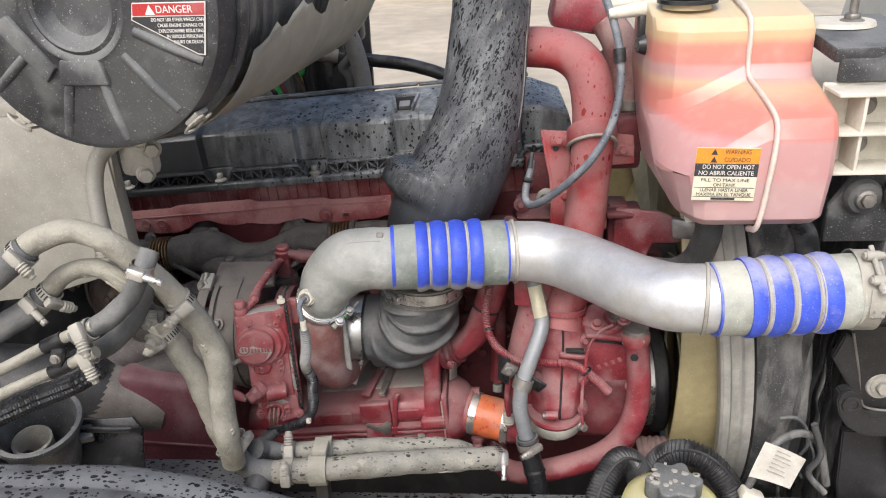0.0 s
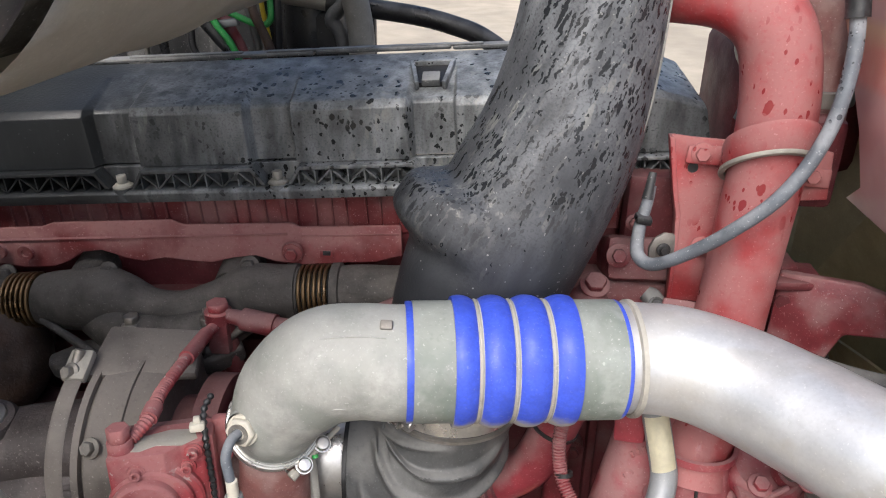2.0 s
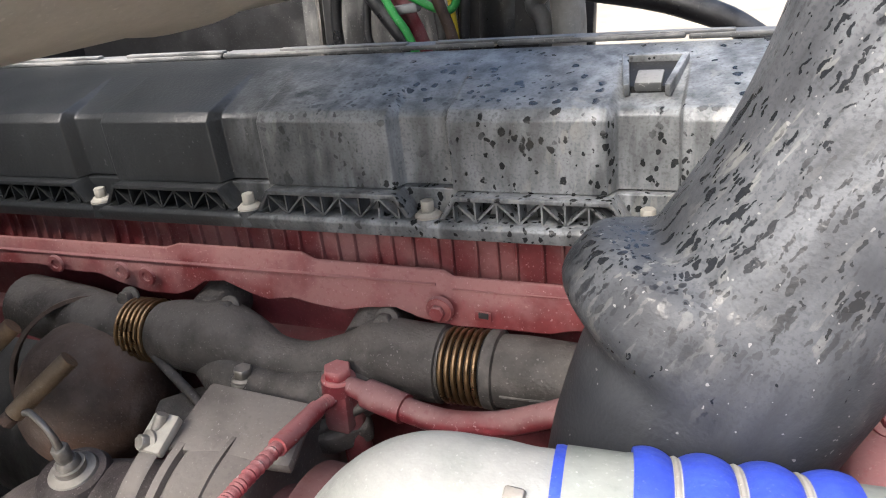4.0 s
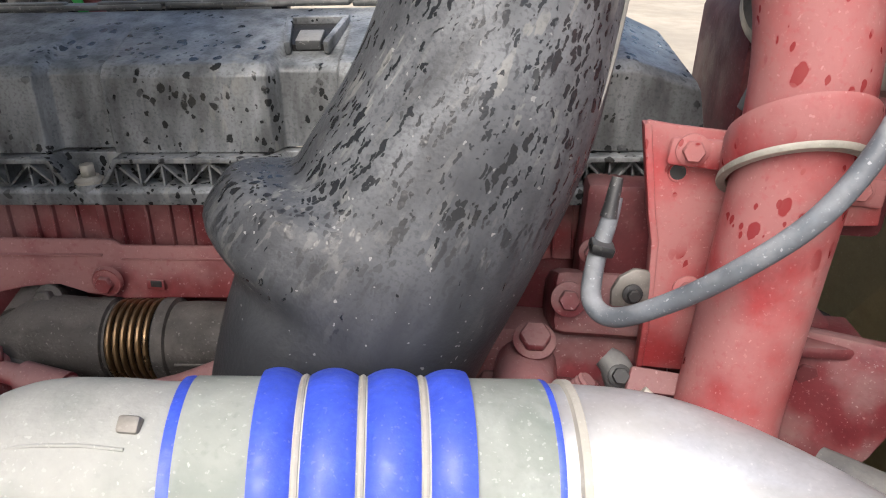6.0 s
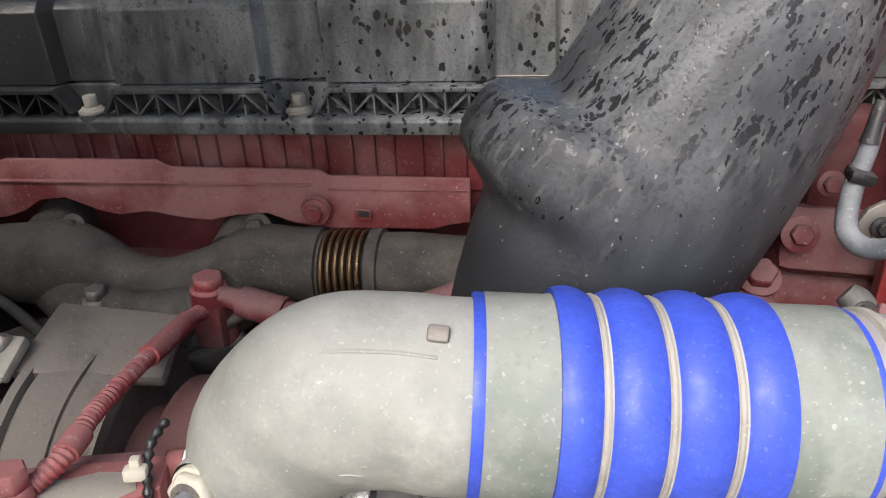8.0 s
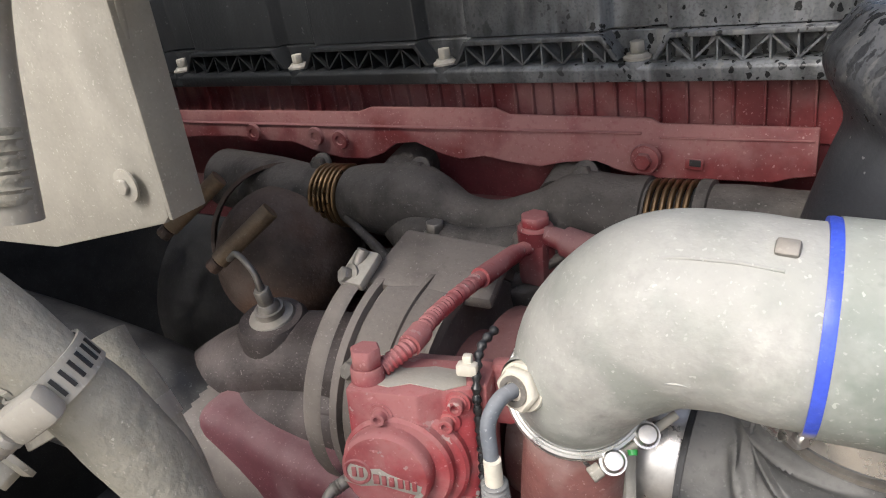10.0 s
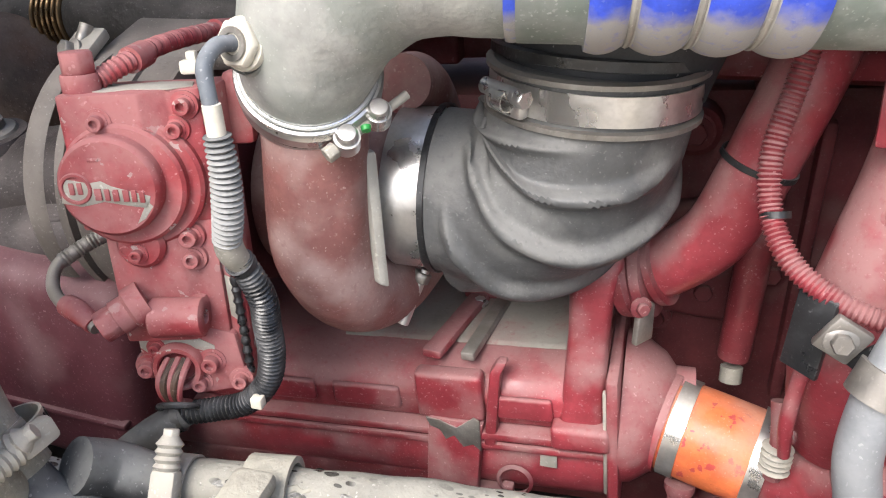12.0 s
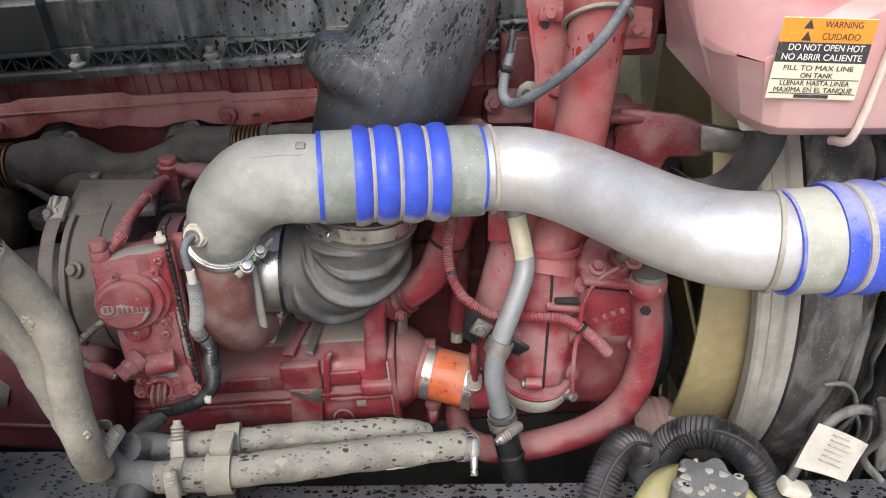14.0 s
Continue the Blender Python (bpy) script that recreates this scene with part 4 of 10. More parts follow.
# ---- red head bracket and block at the front of the rail ----
def front_head_block():
    ob = thing("front_housing", "dusty red housing with bolts beneath the coolant riser", "engine housing", (0.16, 1.3, 1.1))
    part("casting", box_bm((0.13, 1.345, 1.150), (0.20, 0.10, 0.09), 0.012, Matrix.Rotation(radians(-12), 3, "X")), RED, ob)
    part("shoulder", box_bm((0.175, 1.335, 1.215), (0.085, 0.08, 0.05), 0.010, Matrix.Rotation(radians(-25), 3, "X")), RED, ob)
    part("cover_plate", prism_bm([(-0.05, -0.014), (0.05, -0.014), (0.05, 0.010), (-0.04, 0.012)], 0.01, place((0.125, 1.284, 1.163), (0, -0.86, 0.5)), 0.003), RED_DARK, ob)
    bolt(ob, (0.121, 1.284, 1.206), (0, -0.5, 0.86), 0.012, 0.010, RED, 0.016, label="large dusty red plug")
    bolt(ob, (0.143, 1.288, 1.240), (0, -0.9, 0.3), 0.008, 0.008, RED, 0.013)
    bolt(ob, (0.155, 1.290, 1.278), (0, -1, 0.1), 0.006, 0.006, RED, 0.009)
    bolt(ob, (0.09, 1.272, 1.165), (0, -0.86, 0.5), 0.008, 0.007, RED, 0.011)
    bolt(ob, (0.15, 1.272, 1.168), (0, -0.86, 0.5), 0.008, 0.007, RED, 0.011)
    part("wall", box_bm((0.20, 1.33, 1.25), (0.10, 0.03, 0.14), 0.006), RED_DARK, ob)
    part("lug", prism_bm([(-0.014, -0.012), (0.012, -0.012), (0.012, 0.014), (0.0, 0.016), (-0.010, 0.010), (-0.015, 0.0)], 0.005, place((0.182, 1.264, 1.262), (0.1, -1, 0.1)), 0.002), STEEL_DULL, ob, "grey steel tab")
    part("lug_bolt", hex_bm(place((0.181, 1.259, 1.262), (0.1, -1, 0.1)), 0.0045, 0.005, 0.007), DARK_METAL, ob)


front_head_block()


# ---- red upright bracket with the clipped coolant riser ----
def riser_bracket():
    ob = thing("pipe_bracket", "pressed red sheet bracket with a dust line and chipped edge", "bracket", (0.245, 1.27, 1.2))
    up = place((0.245, 1.270, 1.352), (-0.05, -1, 0.05))
    o = [(-0.052, -0.15), (-0.052, -0.10), (-0.055, -0.055), (-0.060, -0.035), (-0.071, 0.022), (-0.068, 0.026), (-0.05, 0.024), (0.05, 0.019), (0.083, 0.015), (0.086, -0.032), (0.045, -0.036), (0.045, -0.15)]
    part("plate", prism_bm(o, 0.005, up, 0.0012), RED_PINK, ob)
    part("folded_edge", prism_bm([(-0.0035, -0.15), (-0.0035, -0.10), (-0.0065, -0.055), (-0.0115, -0.035), (-0.0225, 0.024), (-0.0175, 0.024), (-0.0065, -0.035), (-0.0015, -0.055), (0.001, -0.10), (0.001, -0.15)], 0.014, up @ Matrix.Translation((-0.0485, 0, 0.0022)), 0.0012), RED_PINK, ob, "worn bright red folded edge")
    part("hole", lathe_bm([(0.0052, 0.0004), (0.0064, 0.0006), (0.0066, 0), (0.0052, -0.001)], up @ Matrix.Translation((-0.045, -0.006, 0.0004)), 24, closed=True), RED_PINK, ob)
    part("hole_depth", lathe_bm([(0, 0), (0.0056, 0), (0.0056, 0.0006), (0, 0.0006)], up @ Matrix.Translation((-0.045, -0.006, 0)), 20), DARK_METAL, ob, "dark drilled hole")
    # strap over the pipe
    for x, z, w in ((0.207, 1.362, 0.018), (0.313, 1.343, 0.016)):
        part("strap_ear", prism_bm([(-w, -0.009), (w, -0.011), (w, 0.009), (-w * 0.9, 0.009)], 0.006, place((x, 1.262, z), (-0.05, -1, 0.05)), 0.003), RED_PINK, ob)
        bolt(ob, (x - 0.003, 1.261, z + 0.002), (-0.05, -1, 0.05), 0.0072, 0.006, RED_PINK, 0.0105)
    # the clamp ring rides up towards its front
    for nm, prof, mat, lab in (("strap", [(0.0350, -0.014), (0.0390, -0.014), (0.0400, -0.010), (0.0400, 0.008), (0.0390, 0.012), (0.0350, 0.012)], RED_PINK, ""),
                               ("strap_wire", [(0.0355, -0.0185), (0.0405, -0.0185), (0.0410, -0.0165), (0.0405, -0.0145), (0.0355, -0.0145)], STEEL_MUD, "bright strap edge")):
        bm = lathe_bm(prof, place((0.254, 1.232, 1.379), (-0.04, 0.0, 1)), 48, closed=True)
        for v in bm.verts:
            v.co.z -= (v.co.y - 1.232) * 0.72
        part(nm, bm, mat, ob, lab)
    part("rear_block", box_bm((0.305, 1.31, 1.35), (0.075, 0.07, 0.09), 0.008), RED_DARK, ob)
    bolt(ob, (0.218, 1.264, 1.266), (0, -1, 0), 0.0075, 0.006, RED_PINK, 0.010)


riser_bracket()

rp = thing("coolant_riser_pipe", "dusty pink-red steel riser pipe with dark drops", "pipe", (0.244, 1.228, 1.15))
part("tube", tube_bm([(0.10, 1.31, 1.508, 0.031), (0.165, 1.285, 1.512, 0.032), (0.21, 1.262, 1.508, 0.0325), (0.242, 1.245, 1.482, 0.0335), (0.255, 1.238, 1.43, 0.034), (0.256, 1.234, 1.365, 0.034), (0.252, 1.230, 1.30, 0.0338), (0.246, 1.222, 1.225, 0.0336), (0.236, 1.20, 1.175, 0.0332), (0.222, 1.168, 1.135, 0.033), (0.208, 1.143, 1.105, 0.0335), (0.203, 1.13, 1.08, 0.034)], 32), RED_PINK, rp)

# housing behind the riser
hb = thing("thermostat_top_housing", "red cast housing with sensor behind the riser", "engine housing", (0.25, 1.36, 1.5))
part("casting", box_bm((0.245, 1.40, 1.55), (0.10, 0.09, 0.06), 0.015, Matrix.Rotation(radians(10), 3, "Y")), RED_BRIGHT, hb)
part("neck", tube_bm([(0.285, 1.36, 1.54, 0.026), (0.31, 1.345, 1.50, 0.03), (0.325, 1.335, 1.42, 0.032), (0.325, 1.33, 1.34, 0.032)], 24), RED_BROWN, hb)
part("collar", lathe_bm([(0.033, 0), (0.037, 0.001), (0.037, 0.016), (0.033, 0.017)], place((0.325, 1.332, 1.40), (0, 0, 1)), 28), STEEL_DULL, hb)
part("sensor", tube_bm([(0.20, 1.37, 1.585, 0.010), (0.24, 1.365, 1.588, 0.010)], 16, 3), STEEL_DULL, hb)
part("rear_cylinder", lathe_bm([(0, -0.05), (0.042, -0.05), (0.046, -0.03), (0.046, 0.03), (0.040, 0.05), (0.028, 0.055), (0, 0.055)], place((0.33, 1.46, 1.43), (-0.4, -0.7, 0.25)), 36), STEEL_DULL, hb, "dull grey round housing")
part("rear_body", box_bm((0.36, 1.52, 1.36), (0.16, 0.16, 0.16), 0.02), RED_DARK, hb)
part("rear_hose", tube_bm([(0.26, 1.42, 1.46, 0.012), (0.285, 1.40, 1.44, 0.012), (0.29, 1.39, 1.40, 0.012), (0.28, 1.39, 1.36, 0.012)], 14, 5), RUBBER_DUSTY, hb)


# ---- black intake pipe ----

def intake_pipe():
    ob = thing("intake_pipe", "thick black rubber intake pipe covered in dust and wet drops", "intake pipe", (-0.03, 1.18, 1.14))

    def lobe(mid, way):
        # a blunt side knob low on the rear, and a flattened lower front
        side = max(0.0, -way.x * 0.95 - way.y * 0.30)
        knob = 0.047 * math.exp(-((mid.z - 1.293) / 0.0215) ** 4) * side ** 2.8
        front = max(0.0, -way.y)
        return knob - 0.006 * math.exp(-((mid.z - 1.20) / 0.05) ** 2) * front ** 3

    pts = [(-0.25, 1.42, 1.83, 0.064), (-0.10, 1.36, 1.85, 0.064), (0.03, 1.29, 1.80, 0.064), (0.086, 1.255, 1.70, 0.060), (0.096, 1.25, 1.60, 0.060), (0.090, 1.248, 1.53, 0.062), (0.081, 1.242, 1.455, 0.0665), (0.064, 1.232, 1.385, 0.0735), (0.036, 1.22, 1.325, 0.0785), (0.009, 1.21, 1.272, 0.081), (-0.008, 1.20, 1.222, 0.078), (-0.018, 1.195, 1.178, 0.0735), (-0.024, 1.190, 1.14, 0.067)]
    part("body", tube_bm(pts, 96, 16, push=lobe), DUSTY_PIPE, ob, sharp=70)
    # moulding seam down the front-facing flank
    line = [Vector(q[:3]) + Vector((0.93, -0.36, -0.10 if q[2] > 1.4 else 0.12)).normalized() * (q[3] - 0.0006) for q in pts[4:11]]
    part("moulding_seam", tube_bm([(*q, 0.0022) for q in line], 8, 8), PALE_SEAM, ob, "pale dusty moulding seam")
    part("ring_lip", lathe_bm([(0.0660, -0.004), (0.0705, -0.003), (0.0705, 0.003), (0.0660, 0.004)], place((-0.0245, 1.190, 1.160), (0.05, 0.09, 1)), 44, closed=True), RUBBER, ob)


intake_pipe()

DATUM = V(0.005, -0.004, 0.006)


# ---- ribbed rubber elbow into the compressor ----
def intake_elbow():
    ob = thing("intake_elbow", "dusty grey rubber elbow with slanting moulded ribs", "rubber elbow", (-0.08, 1.17, 1.0))
    pts = [(-0.132, 1.170, 1.058, 0.057), (-0.118, 1.170, 1.057, 0.0575), (-0.098, 1.170, 1.055, 0.060), (-0.076, 1.171, 1.058, 0.064), (-0.054, 1.174, 1.072, 0.066), (-0.040, 1.177, 1.096, 0.066), (-0.033, 1.179, 1.12, 0.0645), (-0.031, 1.18, 1.15, 0.0635)]

    def ribs(s, a):
        if s < 0.014 or s > 0.128:
            return 0
        ph = (a * 6 / (2 * math.pi) - s / 0.038) % 1.0
        k = min(1, (s - 0.014) / 0.012) * min(1, (0.128 - s) / 0.02)
        k *= 0.55 + 0.45 * max(0.0, (math.sin(a) + 0.7) / 1.7)
        return 0.0105 * k * min(1.0, 1.35 * math.exp(-((ph - 0.5) / 0.135) ** 2))

    part("body", tube_bm(pts, 128, 14, ribs, up=(0, -1, 0)), RUBBER_DUSTY, ob)
    part("bead", lathe_bm([(0.0645, -0.0025), (0.0695, -0.0015), (0.0695, 0.0015), (0.0645, 0.0025)], place((-0.0305, 1.18, 1.150), (0.03, 0.02, 1)), 44, closed=True), STEEL_DULL, ob, "pale moulded bead")
    part("bead", lathe_bm([(0.0635, -0.0025), (0.0690, -0.0015), (0.0690, 0.0015), (0.0635, 0.0025)], place((-0.0325, 1.1795, 1.122), (0.05, 0.02, 1)), 44, closed=True), STEEL_DULL, ob, "pale moulded bead")


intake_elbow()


def wide_clamp():
    at, ax = V(-0.0312, 1.18, 1.136), V(0.05, 0.02, 1)
    ob = thing("wide_band_clamp", "bright stainless band clamp on the rubber elbow", "hose clamp", at)
    part("band", band_bm(at, ax, 0.0655, 0.018, 0.0014, 56), STEEL, ob)
    d = V(-0.62, -0.78, 0).normalized()
    s = V(0.78, -0.62, -0.04).normalized()
    c = at + d * 0.070
    part("screw_housing", box_bm(c, (0.026, 0.008, 0.014), 0.003, Matrix((s, -d, V(0, 0, 1))).transposed()), STEEL, ob)
    sc = lathe_bm([(0, 0), (0.005, 0), (0.005, 0.03), (0, 0.03)], place(c + d * 0.005 - s * 0.017 + V(0, 0, 0.008), s), 16)
    hex_bm(place(c + d * 0.005 + s * 0.013 + V(0, 0, 0.008), s), 0.0058, 0.007, bm=sc)
    part("screw", sc, STEEL, ob)
    part("loop", band_bm(c + d * 0.006 + V(0, 0, 0.004), s, 0.006, 0.012, 0.001, 20), STEEL, ob)


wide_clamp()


# ---- turbocharger ----
def turbocharger():
    ob = thing("turbocharger", "dusty turbocharger with red-brown compressor housing and grey heat shield", "turbocharger", (-0.25, 1.17, 0.93))
    # compressor volute, running down from the outlet and round under the inlet
    pts = [(-0.1850, 1.0900, 1.1470, 0.0335), (-0.1865, 1.0940, 1.1250, 0.0320)]
    cy, cz, R = 1.172, 1.055, 0.076
    for i in range(15):
        a = radians(180 + i * 19)
        pts.append((-0.192 + 0.034 * min(1, i / 7) ** 1.5, cy + R * math.cos(a), cz + R * math.sin(a), 0.0330 - 0.0010 * i))
    part("compressor_volute", tube_bm(pts, 30, 5), RED_BROWN, ob)
    part("compressor_body", lathe_bm([(0, -0.045), (0.062, -0.045), (0.066, -0.02), (0.060, 0.01), (0.054, 0.02), (0.052, 0.045), (0, 0.045)], place((-0.203, cy, cz), (1, 0, 0)), 40), RED_BROWN, ob)
    part("outlet_flange", lathe_bm([(0.028, 0), (0.036, 0), (0.038, 0.004), (0.036, 0.009), (0.028, 0.009)], place((-0.1855, 1.0905, 1.1475), (0.315, -0.635, 0.705)), 40), STEEL_DULL, ob)
    part("flat_boss", prism_bm([(-0.004, -0.045), (0.004, -0.05), (0.004, 0.045), (-0.005, 0.045)], 0.02, place((-0.152, 1.098, 1.065), (0.75, -0.65, 0.05)), 0.003), SHROUD_PALE, ob, "scraped bare metal edge")
    bm = lathe_bm([(0.050, 0), (0.0565, 0.001), (0.0565, 0.026), (0.0545, 0.030)], place((-0.160, 1.171, 1.058), (1, 0, 0)), 44)
    part("inlet_collar", bm, STEEL, ob, "bright machined inlet collar")
    part("inlet_edge", band_bm((-0.130, 1.171, 1.058), (1, 0, 0), 0.0580, 0.004, 0.0016, 48), RUBBER, ob, "black rubber edge")
    # shaft housing and backplate
    part("bearing_housing", lathe_bm([(0, 0), (0.05, 0), (0.05, 0.03), (0.075, 0.035), (0.075, 0.06), (0, 0.06)], place((-0.315, cy, cz), (1, 0, 0)), 36), RED_DARK, ob)
    # turbine with heat shield
    ty, tz = 1.184, 1.046
    part("heat_shield", lathe_bm([(0, -0.036), (0.05, -0.036), (0.090, -0.032), (0.098, -0.024), (0.100, 0.0), (0.099, 0.030), (0.093, 0.040), (0, 0.042)], place((-0.349, ty, tz), (1, 0, 0)), 64), HEAT_SHIELD, ob)
    part("shield_seam", lathe_bm([(0.097, 0), (0.1025, 0.001), (0.1025, 0.005), (0.097, 0.006)], place((-0.345, ty, tz), (1, 0, 0)), 64), HEAT_SHIELD, ob)
    part("shield_lip", lathe_bm([(0.090, 0), (0.1000, 0.001), (0.1000, 0.008), (0.090, 0.009)], place((-0.386, ty, tz), (1, 0, 0)), 64), HEAT_SHIELD, ob)
    part("shield_top", prism_bm([(-0.05, -0.03), (0.06, -0.02), (0.05, 0.04), (-0.05, 0.04)], 0.012, place((-0.345, 1.19, 1.150), (0, -0.25, 1), (0, 1, 0)), 0.004), HEAT_SHIELD, ob)
    part("shield_rim", lathe_bm([(0.094, 0), (0.1035, 0.001), (0.1035, 0.004), (0.094, 0.005)], place((-0.312, ty, tz), (1, 0, 0)), 64), HEAT_SHIELD, ob)
    part("shield_bolt", hex_bm(place((-0.365, 1.10, 1.105), (-0.2, -0.8, 0.5)), 0.007, 0.008, 0.010), STEEL_DULL, ob)
    # strap with latch
    la = thing("shield_latch", "dull steel strap latch on the heat shield", "latch", (-0.432, 1.15, 1.03))
    ring = [(-0.399, ty + 0.1035 * math.cos(radians(q)), tz + 0.1035 * math.sin(radians(q))) for q in range(100, 215, 12)]
    part("strap", tube_bm([(*p, 0.0085) for p in ring], 12, 4, squash=0.16, up=(1, 0, 0)), HEAT_SHIELD, la, "dust-dulled sheet strap")
    part("bridge", box_bm((-0.400, 1.166, 1.150), (0.024, 0.034, 0.010), 0.003, Matrix.Rotation(radians(25), 3, "X")), STEEL_MUD, la)
    bolt(la, (-0.404, 1.158, 1.148), (-0.3, -0.8, 0.5), 0.0065, 0.009, STEEL_DULL)
    part("tongue", tube_bm([(-0.405, 1.164, 1.146, 0.005), (-0.400, 1.174, 1.164, 0.005)], 12, 3), STEEL_DULL, la)
    return ob


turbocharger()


# ---- exhaust parts behind the turbine ----
RUST_SLEEVE = surface("tan_rust_on_steel", (0.20, 0.14, 0.085), 0.5, metal=0.4, vary=0.25, dust=0.3, dust_color=(0.24, 0.19, 0.14), grain=90, bump=0.3)

def exhaust_pipe():
    ob = thing("exhaust_elbow", "dusty grey cast exhaust elbow with a sensor boss", "exhaust elbow", (-0.55, 1.2, 0.93))
    part("lower_pipe", tube_bm([(-0.40, 1.165, 1.000, 0.046), (-0.46, 1.155, 0.990, 0.046), (-0.53, 1.145, 0.970, 0.047), (-0.60, 1.13, 0.935, 0.048)], 28), EXHAUST, ob)
    part("seam_rib", tube_bm([(-0.385, 1.132, 1.030, 0.004), (-0.45, 1.126, 1.020, 0.004), (-0.52, 1.122, 1.003, 0.004), (-0.58, 1.112, 0.972, 0.004)], 10, 5), EXHAUST, ob)
    part("pipe", tube_bm([(-0.37, 1.185, 1.035, 0.052), (-0.43, 1.185, 1.032, 0.050), (-0.50, 1.18, 1.022, 0.049), (-0.56, 1.17, 1.0, 0.050), (-0.61, 1.15, 0.96, 0.051), (-0.65, 1.12, 0.90, 0.052)], 28), EXHAUST, ob)
    part("sensor_pad", lathe_bm([(0, 0), (0.036, 0), (0.034, 0.05), (0.030, 0.056), (0, 0.056)], place((-0.520, 1.178, 1.018), (0, -0.15, 1)), 30), EXHAUST, ob)
    part("sensor_boss", lathe_bm([(0, 0), (0.023, 0), (0.021, 0.004), (0.014, 0.006), (0.014, 0.012), (0, 0.012)], place((-0.520, 1.172, 1.072), (0, -0.2, 1)), 28), STEEL_DULL, ob, "bright sensor boss ring")
    part("sensor", hex_bm(place((-0.520, 1.170, 1.084), (0, -0.2, 1)), 0.008, 0.022, 0.011), STEEL_DULL, ob)
    part("sensor_stem", tube_bm([(-0.520, 1.166, 1.104, 0.004), (-0.521, 1.163, 1.124, 0.003), (-0.54, 1.165, 1.138, 0.003), (-0.57, 1.18, 1.12, 0.003), (-0.60, 1.20, 1.105, 0.003)], 10, 4), STEEL_DULL, ob)
    dm = thing("exhaust_dome", "rusty brown exhaust dome with clamp studs", "exhaust housing", (-0.6, 1.28, 1.0))
    part("dome", lathe_bm([(0, 0.06), (0.045, 0.052), (0.07, 0.03), (0.078, 0.0), (0.078, -0.05), (0, -0.05)], place((-0.585, 1.27, 1.075), (0.55, -0.75, 0.3)), 40), RUST, dm)
    for dx, dz in ((-0.01, 0.03), (-0.07, 0.055)):
        p = V(-0.555 + dx, 1.20, 1.105 + dz)
        bm = tube_bm([(*(p + V(-0.02, -0.02, -0.02)), 0.009), (*(p + V(0.02, 0.02, 0.022)), 0.009)], 14, 4)
        part("stud_sleeve", bm, RUST_SLEEVE, dm, "brown stud sleeve")
        part("stud_end", hex_bm(place(p + V(-0.021, -0.021, -0.021), (-1, -1, -1)), 0.008, 0.01), RUST, dm)
    part("clamp_band", band_bm((-0.60, 1.29, 1.085), (0.55, -0.75, 0.3), 0.079, 0.014, 0.004, 40), RUST, dm)
    # wrapped pipe further left
    wr = thing("exhaust_pipe", "dark dirty exhaust pipe with a bright weld seam", "exhaust pipe", (-0.66, 1.08, 0.9))
    part("pipe", tube_bm([(-0.58, 1.115, 0.955, 0.058), (-0.64, 1.105, 0.978, 0.064), (-0.70, 1.095, 0.990, 0.067), (-0.80, 1.08, 1.005, 0.068), (-0.95, 1.06, 1.02, 0.068)], 32), DARK_METAL, wr)
    part("sleeve", tube_bm([(-0.50, 1.135, 0.925, 0.056), (-0.56, 1.12, 0.948, 0.058), (-0.615, 1.108, 0.968, 0.060)], 32), HEAT_SHIELD, wr)
    arc = [(-0.648, 1.103 - 0.067 * math.cos(radians(q)), 0.982 + 0.067 * math.sin(radians(q)), 0.006) for q in range(60, -50, -15)]
    part("weld_seam", corrugated(arc, 0.005, 0.0016, 10, 10), STEEL_DULL, wr, "bright weld bead")


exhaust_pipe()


DATUM = V(0, 0, 0)


